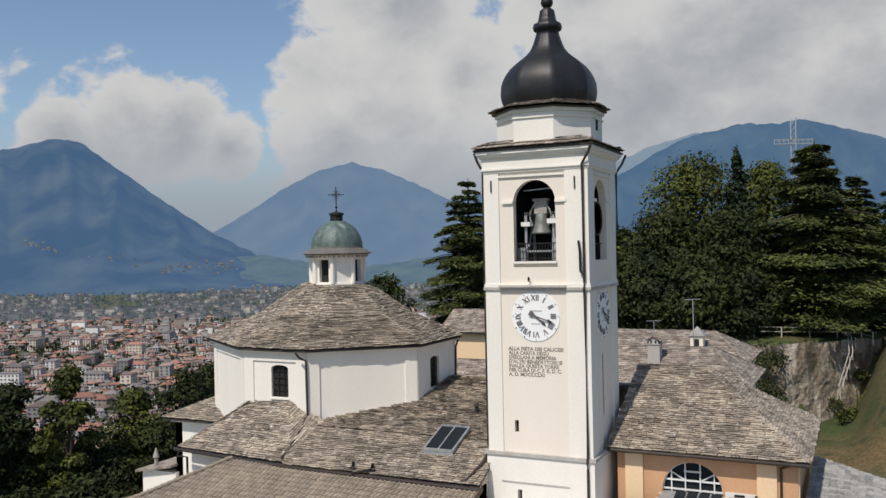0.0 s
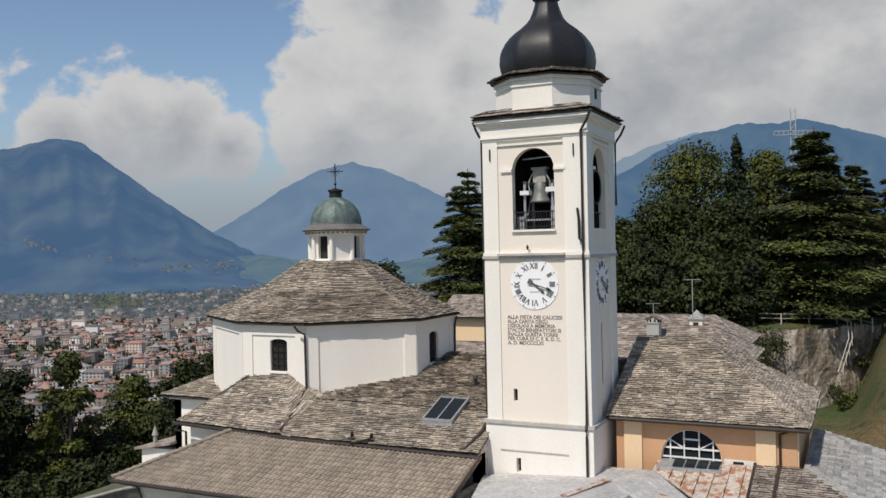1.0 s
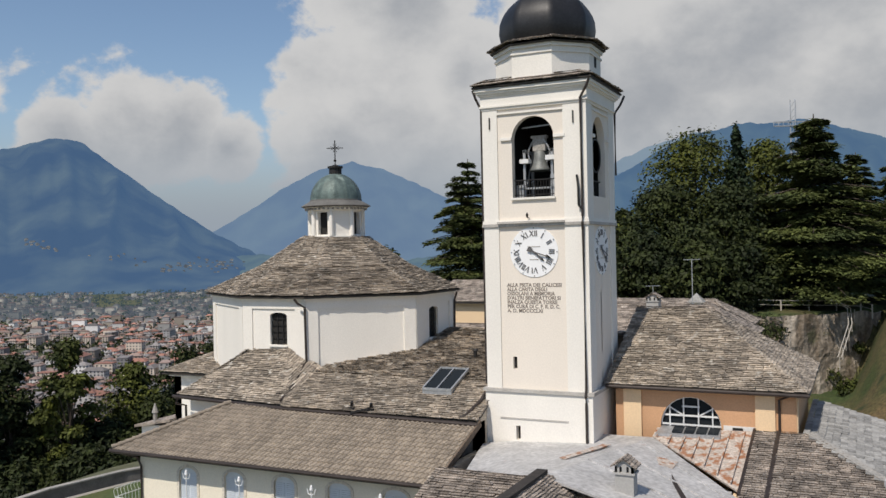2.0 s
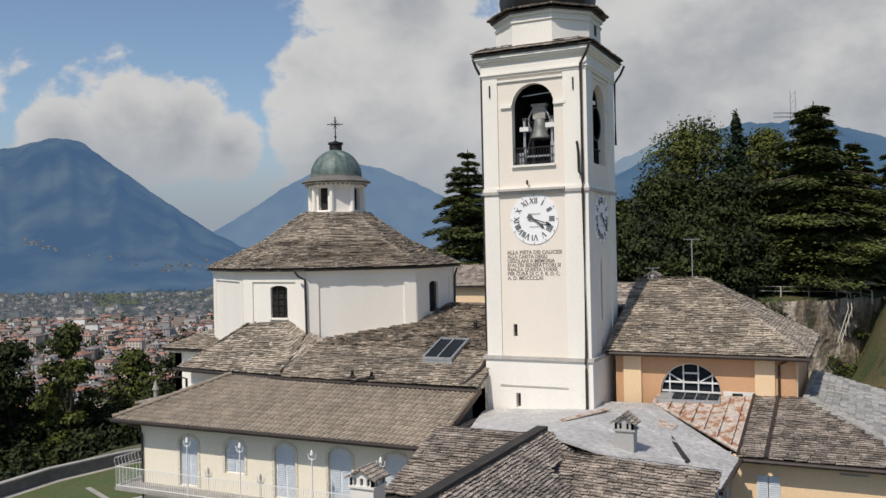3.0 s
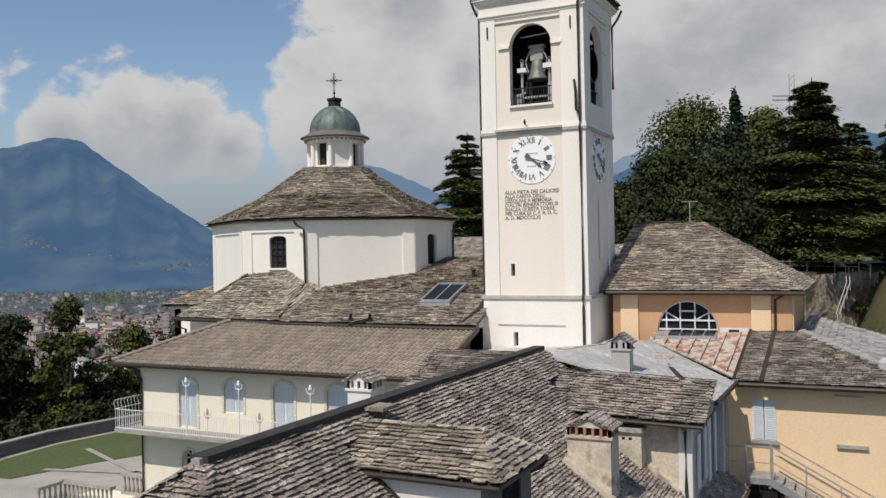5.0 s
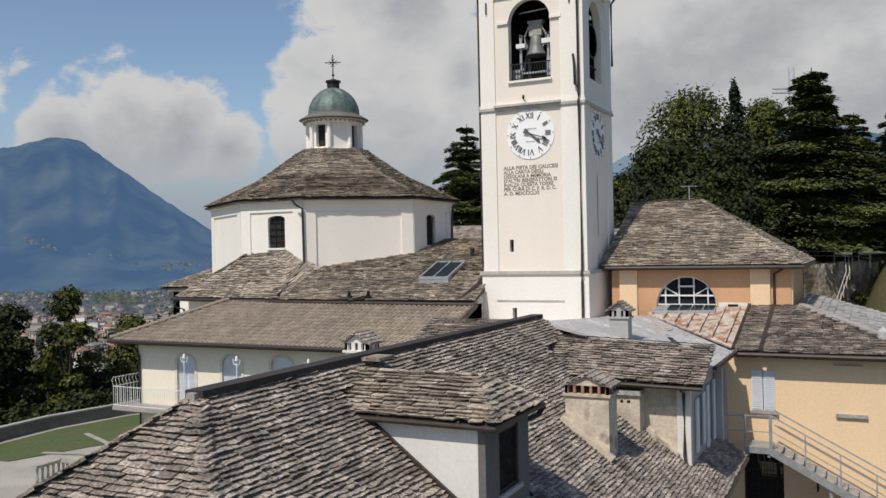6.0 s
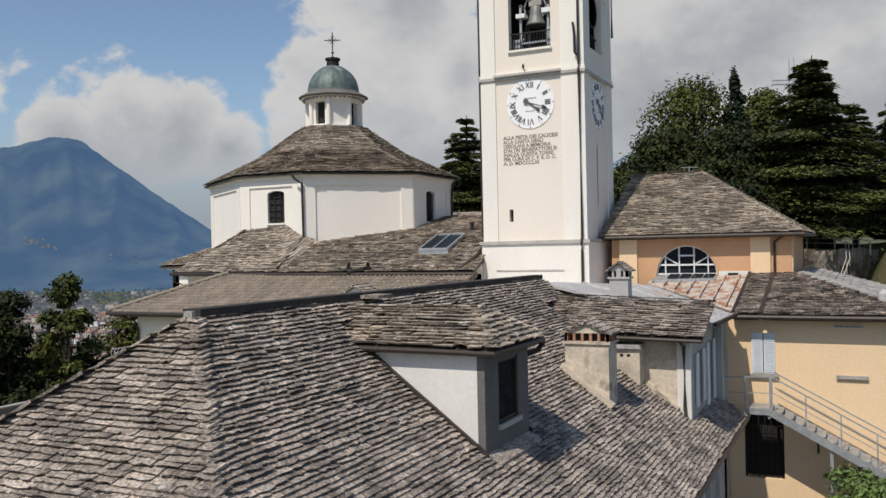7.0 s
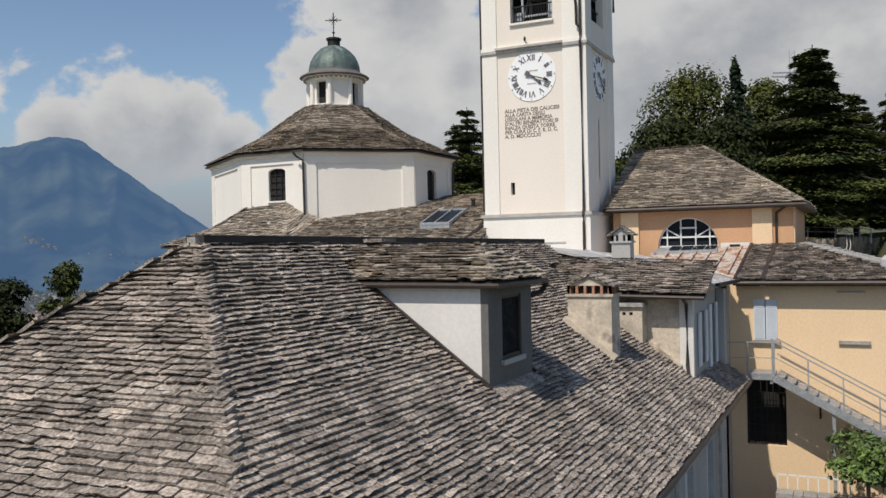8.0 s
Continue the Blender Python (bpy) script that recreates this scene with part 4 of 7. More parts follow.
    put("skylight_kerb", Shape().box((-17.62, 34.28, zz(34.3) - 0.1), (-16.18, 34.34, zz(34.3) + 0.26)).box((-16.24, 34.3, zz(34.3)), (-16.18, 36.2, zz(34.3) + 0.3)), GALV)
    for x, y in ((-20.6, 33.05), (-19.6, 33.05)):
        put("roof_hook", Shape().beam((x, y, 9.7), (x + 0.1, y - 0.1, 10.05), 0.12).beam((x - 0.2, y - 0.15, 9.75), (x + 0.3, y - 0.25, 9.8), 0.1), IRON)
    put("roof_hook", Shape().beam((-20.4, 32.6, 9.62), (-19.5, 32.75, 9.85), 0.09), IRON)
    put("vent_stub", Shape().lathe((-16.9, 38.6), [(0.1, zz(38.6)), (0.1, zz(38.6) + 0.4), (0.16, zz(38.6) + 0.42), (0.1, zz(38.6) + 0.5)], 8), IRON)


def shift(shape, ox, oy):
    shape.v = [(p[0] - ox, p[1] - oy, p[2]) for p in shape.v]
    return shape


def window_bars_at(put, p, q, lo, hi, cols, rows, mat, depth):
    d = Vector((q.x - p.x, q.y - p.y, 0)).normalized()
    inn = Vector((-d.y, d.x, 0)) * depth
    a, b = Vector((p.x, p.y, 0)) + inn, Vector((q.x, q.y, 0)) + inn
    s = Shape()
    L = (b - a).length
    for i in range(cols + 1):
        c = a + d * (L * i / cols)
        s.beam(c + Vector((0, 0, lo)), c + Vector((0, 0, hi)), 0.04, 0.04, up=d)
    for k in range(rows + 1):
        z = Vector((0, 0, lo + (hi - lo) * k / rows))
        s.beam(a + z, b + z, 0.035, 0.04)
    put("window_frame", s, mat)


church()


# ---- long house with the balcony, below the church ----
def balcony_house():
    t = thing("balcony_house", "pale yellow two-storey house with a brown tiled roof and balcony", "house", (-22, 31, 0))
    ox, oy = -22, 31

    def put(name, shape, mat, label="", parent=None):
        return part(name, shift(shape, ox, oy), mat, parent or t, label)
    x0, x1, y = -29.75, -14.4, 29.4
    doors = [(-27.42, -26.4, 5.15, 7.05), (-24.85, -23.8, 5.95, 7.1), (-22.2, -21.15, 5.15, 7.15), (-19.5, -18.4, 5.15, 7.15), (-16.9, -15.8, 5.15, 7.15)]
    low = [(-27.3, -26.45, 2.6, 3.75), (-24.8, -23.95, 2.6, 3.75), (-22.2, -21.3, 2.6, 3.75), (-19.5, -18.6, 2.6, 3.75)]
    put("upper_wall", Shape().wall((x0, y), (x1, y), 5.0, 8.2, 0.45, [(a - x0, b - x0, lo, hi, 0.3) for a, b, lo, hi in doors]), CREAM)
    put("lower_wall", Shape().wall((x0, y), (x1, y), -0.2, 5.0, 0.45, [(a - x0, b - x0, lo, hi, 0.42) for a, b, lo, hi in low]), CREAM)
    put("west_wall", Shape().wall((x0, 33.2), (x0, y + 0.45), -0.2, 8.2, 0.45), CREAM)
    put("east_wall", Shape().wall((x1, y + 0.45), (x1, 33.2), -0.2, 8.15, 0.45), OLDWALL)
    for a, b, lo, hi in doors:
        d = put("shutter", Shape().arch_sheet((a, y), (b, y), lo, hi, 0.3, -0.1, 0.06), SHUTTER, "pale blue louvred shutters")
        s = Shape()
        k = 0
        z = lo + 0.1
        while z < hi:
            s.box((a + 0.06, y + 0.06, z), ((a + b) / 2 - 0.04, y + 0.1, z + 0.035))
            s.box(((a + b) / 2 + 0.04, y + 0.06, z), (b - 0.06, y + 0.1, z + 0.035))
            z += 0.085
        part("slats", shift(s, ox, oy), SHUTTER, d)
        put("surround", arch_band((a, y), (b, y), lo, hi, 0.3, 0.13), SURROUND, "pale painted surround")
    for a, b, lo, hi in low:
        w = put("window_frame", arch_band((a, y + 0.2), (b, y + 0.2), lo, hi, 0.42, -0.07).beam(((a + b) / 2, y + 0.2, lo), ((a + b) / 2, y + 0.2, hi + 0.4), 0.07)
                .beam((a, y + 0.2, hi), (b, y + 0.2, hi), 0.06).beam((a, y + 0.2, (lo + hi) / 2), (b, y + 0.2, (lo + hi) / 2), 0.05)
                .beam(((a + b) / 2, y + 0.2, hi), (a + 0.12, y + 0.2, hi + 0.3), 0.05).beam(((a + b) / 2, y + 0.2, hi), (b - 0.12, y + 0.2, hi + 0.3), 0.05), WHITE, "white arched window frame")
        part("pane", shift(Shape().arch_sheet((a, y), (b, y), lo, hi, 0.42, -0.25, 0.02), ox, oy), GLASS, w)
        put("surround", arch_band((a, y), (b, y), lo, hi, 0.42, 0.12), SURROUND)
    # balcony
    by = 28.25
    put("balcony_slab", Shape().box((x0 - 0.5, by, 4.92), (x1, y, 5.06)).box((x0 - 0.5, y, 4.92), (x0, y + 1.6, 5.06)), STONE, "grey balcony slab")
    rail = Shape()
    for za in (5.14, 5.98):
        rail.beam((x0 - 0.45, by + 0.05, za), (x1, by + 0.05, za), 0.03)
        rail.beam((x0 - 0.45, by + 0.05, za), (x0 - 0.45, y + 1.5, za), 0.03)
    put("rail", rail, WHITE, "thin white balcony rail")
    n = 130
    s = Shape()
    for i in range(n):
        x = x0 - 0.45 + i * (x1 - x0 + 0.45) / n
        s.beam((x, by + 0.05, 5.06), (x, by + 0.05, 5.98), 0.014)
    put("balusters", s, WHITE)
    s = Shape()
    for i in range(14):
        yy = by + 0.05 + i * (y + 1.45 - by) / 13
        s.tube([(x0 - 0.45, yy, 5.06), (x0 - 0.45, yy, 6.0), (x0 - 0.55, yy, 6.25), (x0 - 0.43, yy, 6.4)], 0.014, 5)
    s.beam((x0 - 0.45, by + 0.05, 6.38), (x0 - 0.45, y + 1.5, 6.38), 0.03)
    put("end_grille", s, WHITE, "white wrought iron end grille")
    for x in (-26.0, -23.15, -19.55, -16.4):
        s = Shape().beam((x, by + 0.05, 5.06), (x, by + 0.05, 7.3), 0.035)
        for sx in (-1, 1):
            s.tube([(x, by + 0.05, 7.2), (x + sx * 0.15, by + 0.05, 7.25), (x + sx * 0.2, by + 0.05, 7.45)], 0.02, 5)
        s.lathe((x, by + 0.05), [(0.02, 7.3), (0.08, 7.4), (0.05, 7.55), (0.01, 7.6)], 8)
        put("balcony_lamp", s, WHITE, "slim white lamp post")
    put("downpipe", Shape().tube([(x0 - 0.5, 28.5, 7.95), (x0 - 0.1, y - 0.1, 7.6), (x0 + 0.12, y - 0.08, 7.2), (x0 + 0.12, y - 0.08, 0)], 0.05, 8), PIPE)
    # tiled roof: rows of pan tiles
    ev = [(-30.7, 28.62, 8.02), (-14.3, 28.62, 8.02), (-14.3, 32.95, 9.55), (-27.45, 32.95, 9.55)]
    west = [(-30.7, 36.5, 8.02), (-30.7, 28.62, 8.02), (-27.45, 32.95, 9.55), (-27.45, 36.5, 9.55)]
    s, base = Shape(), Shape()
    for pl in (ev, west):
        tile_plane(s, pl)
        base.sheet([Vector(p) - Vector((0, 0, 0.03)) for p in pl], 0.14)
    tagged(put("tile_covering", s, TILE, "brown interlocking roof tiles"), kind="stuff")
    put("roof_boarding", base, UNDER)
    a, b = Vector((-30.7, 28.62, 8.1)), Vector((-27.45, 32.95, 9.63))
    for i in range(18):
        put("hip_tile", Shape().tube([a.lerp(b, i / 18) + Vector((0, 0, 0.03)), a.lerp(b, (i + 1.15) / 18)], 0.11, 8, 0.09), TILE)
    put("gutter", Shape().tube([(-30.75, 28.55, 7.98), (-14.3, 28.55, 7.98)], 0.08, 8), PIPE, "dark gutter")
    put("verge_board", Shape().beam((-14.22, 28.62, 8.0), (-14.22, 32.95, 9.53), 0.06, 0.26), WOOD)


def arch_band(p, q, lo, hi, rise, w):
    """A flat frame of width w round an arched opening, standing 3 cm proud."""
    s = Shape()
    a, b = min(p[0], q[0]), max(p[0], q[0])
    y = p[1]
    n = 12
    arc = [((a + b) / 2 - (b - a) / 2 * math.cos(math.pi * i / n), hi + rise * math.sin(math.pi * i / n)) for i in range(n + 1)]
    path = [(a, lo)] + arc + [(b, lo)]
    c = ((a + b) / 2, (lo + hi) / 2)
    outer = []
    for x, z in path:
        d = Vector((x - c[0], max(z - hi, 0)))
        d = d.normalized() if d.length > 1e-6 else Vector((0, 1))
        outer.append((x + d.x * w, z + d.y * w))
    for i in range(len(path) - 1):
        ring_pts = [path[i], path[i + 1], outer[i + 1], outer[i]]
        vs = [(x, y - 0.03, z) for x, z in ring_pts] + [(x, y + 0.02, z) for x, z in ring_pts]
        s.add(vs, [(0, 1, 2, 3), (7, 6, 5, 4), (0, 4, 5, 1), (1, 5, 6, 2), (2, 6, 7, 3), (3, 7, 4, 0)])
    return s


def tile_plane(shape, poly, step=0.34, wide=0.24):
    poly = [Vector(p) for p in poly]
    o, u = poly[0], (poly[1] - poly[0]).normalized()
    nrm = (poly[1] - poly[0]).cross(poly[2] - poly[0]).normalized()
    nrm = nrm if nrm.z > 0 else -nrm
    v = nrm.cross(u)
    v = v if v.z > 0 else -v
    flat = [((p - o).dot(u), (p - o).dot(v)) for p in poly]
    top = max(b for a, b in flat)
    h = 0.0
    while h < top - 0.05:
        xs = []
        hm = min(h + step / 2, top - 1e-3)
        for (a0, b0), (a1, b1) in zip(flat, flat[1:] + flat[:1]):
            if (b0 - hm) * (b1 - hm) <= 0 and abs(b1 - b0) > 1e-6:
                xs.append(a0 + (a1 - a0) * (hm - b0) / (b1 - b0))
        a, e = min(xs), max(xs)
        while a < e:
            b = min(a + wide, e)
            sec = [(0, 0.0), (0.25, 0.0), (0.4, 0.045), (0.75, 0.045), (0.9, 0.0), (1, 0.0)]
            vs = []
            for hh, lift in ((h - 0.03, 0.045 + rnd.uniform(0, 0.012)), (min(h + step, top), 0.0)):
                vs += [o + u * (a + (b - a) * s) + v * hh + nrm * (z + lift) for s, z in sec]
            vs += [o + u * (a + (b - a) * s) + v * (h - 0.03) for s, z in ((0, 0), (1, 0))]
            shape.add(vs, [(i, i + 1, i + 7, i + 6) for i in range(5)] + [(12, 13, 5, 4, 3, 2, 1, 0)])
            a += wide
        h += step


balcony_house()


# ---- the large slab-roofed house in the foreground ----
RX, RZ, K = -9.15, 9.55, 0.752          # ridge line, ridge height, pitch
EX, EZ = -3.2, 5.08                     # east eave


def main_z(x):
    return RZ - K * (x - RX)


def front_house():
    t = thing("slab_roofed_house", "large house under a grey hipped stone slab roof", "house", (-9, 15, 0))
    ox, oy = -9, 15

    def put(name, shape, mat, label="", parent=None, smooth=False):
        return part(name, shift(shape, ox, oy), mat, parent or t, label, smooth)
    run = EX - RX
    hy = 10.5                            # south end of the ridge
    sy = hy - run
    wx = RX - run
    ny = 28.6
    east = [(EX, sy, EZ), (EX, ny, EZ), (RX, 26.2, RZ), (RX, hy, RZ)]
    south = [(wx, sy, EZ), (EX, sy, EZ), (RX, hy, RZ)]
    westp = [(wx, ny, EZ), (wx, sy, EZ), (RX, hy, RZ), (RX, 26.2, RZ)]
    in_dormer = lambda c: (13.65 < c.y < 15.6 and -8.6 < c.x < -5.6)
    in_wing = lambda c: c.y > 24.1 and c.x > -8.2 and c.x < -4.0
    s, base = Shape(), Shape()
    picked = []
    near = lambda c: (-6.4 < c.x < -5.5 and 7.5 < c.y < 12.6) or (-8.0 < c.x < -5.8 and 7.0 < c.y < 8.0)
    slab_plane(s, east, step=0.103, wide=(0.18, 0.5), thick=0.036, gap=2.3, lap=0.1, rough=1.0, chips=3, skip=lambda c: in_dormer(c) or in_wing(c), singles=(picked, near))
    slab_plane(s, south, step=0.112, wide=(0.18, 0.5), thick=0.038, gap=2.3, lap=0.1, rough=1.1, chips=3, singles=(picked, near))
    slab_plane(s, westp, step=0.3, wide=(0.4, 0.8), thick=0.05)
    for pl in (east, south, westp):
        base.sheet([Vector(p) - Vector((0, 0, 0.03)) for p in pl], 0.14)
    roof = put("roof", base, UNDER, "grey stone slab roof")
    slabs = part("slab_covering", shift(s, ox, oy), SLAB, roof)
    tagged(slabs, kind="stuff")
    # slabs laid one by one near the hip
    kinds = []
    r2 = random.Random(3)
    for i in range(8):
        m = Shape()
        j = [r2.uniform(-0.045, 0.045) for _ in range(6)]
        lows = [(0, j[0]), (0.35 + 0.1 * j[4], j[1] * 0.6), (0.7, j[3] * 0.6), (1, j[2])]
        pts = [(x, y, 0) for x, y in lows] + [(1, 1, -2.0), (0, 1, -2.0)]
        top = [(x, y * 0.6 + 0.015, 1 + r2.uniform(-0.15, 0.15)) for x, y in lows] + [(1, 1, -1.0), (0, 1, -1.0)]
        m.add(pts + top, [(6, 7, 8, 9, 10, 11), (0, 1, 7, 6), (1, 2, 8, 7), (2, 3, 9, 8), (3, 4, 10, 9), (5, 0, 6, 11), (5, 4, 3, 2, 1, 0)])
        kinds.append(m.mesh("stone_slab", SLAB_ONE))
    for i, (p, u, v, nrm, w, h, th) in enumerate(picked):
        ob = new("stone_slab", kinds[i % 8])
        ob.parent = roof
        mm = Matrix((u * w, v * h, nrm * th)).transposed().to_4x4()
        mm.translation = p - Vector((ox, oy, 0))
        ob.matrix_basis = mm
    part("ridge_flashing", shift(Shape().beam((RX - 0.02, hy - 0.1, RZ + 0.09), (RX - 0.02, 26.3, RZ + 0.07), 0.36, 0.12), ox, oy), RIDGE, roof, "dark metal ridge capping")
    part("ridge_end", shift(Shape().box((RX - 0.09, hy - 0.2, RZ - 0.05), (RX + 0.08, hy - 0.1, RZ + 0.12)), ox, oy), STONE, roof)
    part("ridge_slab", shift(Shape().box((RX + 0.05, 15.1, RZ + 0.03), (RX + 0.6, 15.7, RZ + 0.10)), ox, oy), SLAB, roof)
    put("gutter", Shape().tube([(EX + 0.1, sy, EZ - 0.06), (EX + 0.1, ny, EZ - 0.06)], 0.08, 8), PIPE, "dark gutter")
    put("east_wall", Shape().wall((EX - 0.55, sy + 0.6), (EX - 0.55, ny), -0.2, 5.3, 0.5,
                                 [(17.0 - sy, 18.1 - sy, 2.2, 3.9, 0), (20.4 - sy, 21.5 - sy, 2.2, 3.9, 0), (23.6 - sy, 24.7 - sy, 2.2, 3.9, 0)]), GREYWALL)
    for y in (17.6, 21.0, 24.2):
        f = put("window_frame", Shape().box((EX - 0.75, y + 0.0, 2.2), (EX - 0.7, y + 1.1, 3.9)), SHUTTER)
    for y in (19.4, 26.0):
        put("downpipe", Shape().tube([(EX + 0.05, y, EZ - 0.1), (EX - 0.45, y, EZ - 0.5), (EX - 0.45, y, 0)], 0.05, 8), GALV)
    put("south_wall", Shape().wall((wx + 0.6, sy + 0.6), (EX - 0.55, sy + 0.6), -0.2, 5.3, 0.5), GREYWALL)
    put("west_wall", Shape().wall((wx + 0.6, ny), (wx + 0.6, sy + 1.1), -0.2, 5.3, 0.5), GREYWALL)
    put("north_wall", Shape().wall((EX - 0.55, ny), (wx + 0.6, ny), -0.2, 8.0, 0.5), GREYWALL)

    # dormer: walls, roof, window
    y0, y1, xf, ze = 13.60, 15.72, -5.62, 8.80
    d = put("dormer", Shape().box((xf - 0.14, y0, main_z(xf)), (xf, y0 + 0.62, ze)).box((xf - 0.14, y1 - 0.55, main_z(xf)), (xf, y1, ze))
            .box((xf - 0.14, y0 + 0.62, main_z(xf)), (xf, y1 - 0.55, 7.42)).box((xf - 0.14, y0 + 0.62, 8.56), (xf, y1 - 0.55, ze)), DORMER_SHADE_GREY, "grey rendered dormer with a slab roof")
    for y, th in ((y0, 0.12), (y1 - 0.12, 0.12)):
        side = Shape()
        xb = RX + (RZ - ze) / K
        vs = [(xf - 0.14, y, main_z(xf) - 0.2), (xf - 0.14, y, ze), (xb, y, ze), (xb, y, ze - 0.2)]
        vs += [(p[0], y + th, p[2]) for p in vs]
        side.add(vs, [(0, 1, 2, 3), (7, 6, 5, 4), (0, 4, 5, 1), (1, 5, 6, 2), (2, 6, 7, 3), (3, 7, 4, 0)])
        part("cheek", shift(side, ox, oy), WHITEWASH, d, "off-white rendered cheek")
    for y in (y0 - 0.05, y1 + 0.05):
        fl = Shape()
        fl.beam((xf + 0.05, y, main_z(xf) + 0.1), (RX + 0.9 / K, y, RZ - 0.9 + 0.12), 0.07, 0.10)
        part("flashing", shift(fl, ox, oy), PIPE, d)
    part("apron_slab", shift(Shape().sheet([(xf + 0.26, y0 + 0.02, main_z(xf + 0.26) + 0.17), (xf + 0.26, y1 - 0.02, main_z(xf + 0.26) + 0.17), (xf - 0.05, y1 - 0.02, main_z(xf) + 0.15), (xf - 0.05, y0 + 0.02, main_z(xf) + 0.15)], 0.04), ox, oy), SLAB, d)
    wf = Shape()
    for y in (y0 + 0.64, y1 - 0.57):
        wf.beam((xf - 0.06, y, 7.42), (xf - 0.06, y, 8.56), 0.07)
    for z in (7.45, 8.54):
        wf.beam((xf - 0.06, y0 + 0.62, z), (xf - 0.06, y1 - 0.55, z), 0.07)
    part("window_frame", shift(wf, ox, oy), PIPE, d)
    part("window_sill", shift(Shape().box((xf - 0.02, y0 + 0.55, 7.33), (xf + 0.06, y1 - 0.48, 7.42)), ox, oy), GREYWALL, d)
    part("pane", shift(Shape().box((xf - 0.1, y0 + 0.6, 7.38), (xf - 0.08, y1 - 0.5, 8.58)), ox, oy), MATT_PANE, d)
    xr = RX + 0.15 / K
    yc = (y0 + y1) / 2
    zr = 9.42
    ov, back = 0.22, RX + (RZ - ze) / K - 0.1
    pls = [[(xf + ov, y0 - 0.13, ze + 0.02), (back, y0 - 0.13, ze + 0.02), (RX + (RZ - zr) / K - 0.15, yc, zr), (xf - 0.6, yc, zr)],
           [(back, y1 + 0.16, ze + 0.02), (xf + ov, y1 + 0.16, ze + 0.02), (xf - 0.6, yc, zr), (RX + (RZ - zr) / K - 0.15, yc, zr)],
           [(xf + ov, y0 - 0.13, ze + 0.02), (xf + ov, y1 + 0.16, ze + 0.02), (xf - 0.6, yc, zr)]]
    s, base = Shape(), Shape()
    for pl in pls:
        slab_plane(s, pl, step=0.115, wide=(0.2, 0.55), thick=0.042, rough=1.3, chips=2)
        base.sheet([Vector(p) - Vector((0, 0, 0.02)) for p in pl], 0.05)
    tagged(part("dormer_covering", shift(s, ox, oy), SLAB_BROWN, d), kind="stuff")
    part("dormer_boarding", shift(base, ox, oy), UNDER, d)
    gut = Shape().tube([(back + 0.1, y0 - 0.17, ze - 0.01), (xf + ov + 0.03, y0 - 0.17, ze - 0.03), (xf + ov + 0.03, y1 + 0.18, ze - 0.03), (xf + ov, y1 + 0.3, ze - 0.1), (xf + 0.1, y1 + 0.3, ze - 0.26), (xf - 0.05, y1 + 0.12, ze - 0.32)], 0.055, 8)
    part("dormer_gutter", shift(gut, ox, oy), PIPE, d)

    # cross wing with its own ridge, east wall and slab roof
    wy0, wy1, zw = 23.45, 25.7, 8.84
    xe = -3.6
    w = put("wing", Shape().wall((-7.2, 23.95), (xe - 0.4, 23.95), 4.8, 8.15, 0.3), OLDWALL, "stained rendered wing with a slab roof")
    part("wing_east_wall", shift(Shape().wall((xe - 0.4, 24.25), (xe - 0.4, 30.6), 4.2, 8.0, 0.3, [(0.75, 1.45, 6.0, 7.5, 0), (2.6, 3.4, 5.6, 7.6, 0)]), ox, oy), GREYWALL, w)
    part("gable", shift(Shape().add([(xe - 0.4, 23.95, 8.0), (xe - 0.4, 27.9, 8.0), (xe - 0.4, 25.7, 8.72), (xe - 0.7, 23.95, 8.0), (xe - 0.7, 27.9, 8.0), (xe - 0.7, 25.7, 8.72)],
                                    [(0, 1, 2), (5, 4, 3), (0, 2, 5, 3), (1, 4, 5, 2)]), ox, oy), OLDWALL, w)
    for a, b, lo, hi in ((24.25 + 0.75, 24.25 + 1.45, 6.0, 7.5), (24.25 + 2.6, 24.25 + 3.4, 5.6, 7.6)):
        sh = part("shutter", shift(Shape().box((xe - 0.38, a - 0.38, lo), (xe - 0.33, a, hi)).box((xe - 0.38, b, lo), (xe - 0.33, b + 0.38, hi)), ox, oy), SHUTTER, w, "pale blue shutter leaf")
        part("pane", shift(Shape().box((xe - 0.62, a, lo), (xe - 0.58, b, hi)), ox, oy), GLASS, w)
    pl = [(-7.4, wy0, 8.16), (xe, wy0, 8.02), (xe, wy1, zw), (-8.6, wy1, zw + 0.184)]
    pl2 = [(-8.5, wy0 + 0.4, 8.85), (-7.4, wy0, 8.16), (-8.6, wy1, zw + 0.184), (-9.0, wy1 + 0.3, 9.45)]
    s, base = Shape(), Shape()
    for q in (pl, pl2):
        slab_plane(s, q, step=0.14, wide=(0.22, 0.55), thick=0.04, rough=1.3, chips=2)
        base.sheet([Vector(p) - Vector((0, 0, 0.02)) for p in q], 0.06)
    tagged(part("wing_covering", shift(s, ox, oy), SLAB, w), kind="stuff")
    part("wing_boarding", shift(base, ox, oy), UNDER, w)
    part("wing_gutter", shift(Shape().tube([(-7.3, wy0 - 0.06, 8.06), (xe, wy0 - 0.06, 7.98)], 0.055, 8), ox, oy), PIPE, w, "dark gutter")
    part("wing_downpipe", shift(Shape().tube([(xe - 0.55, wy0 - 0.04, 7.95), (xe - 0.55, wy0 + 0.4, 7.78), (xe - 0.55, wy0 + 0.42, 6.1), (xe - 0.5, wy0 + 0.3, 5.75), (xe + 0.1, wy0 + 0.25, 5.42)], 0.05, 8), ox, oy), PIPE, w, "dark downpipe")
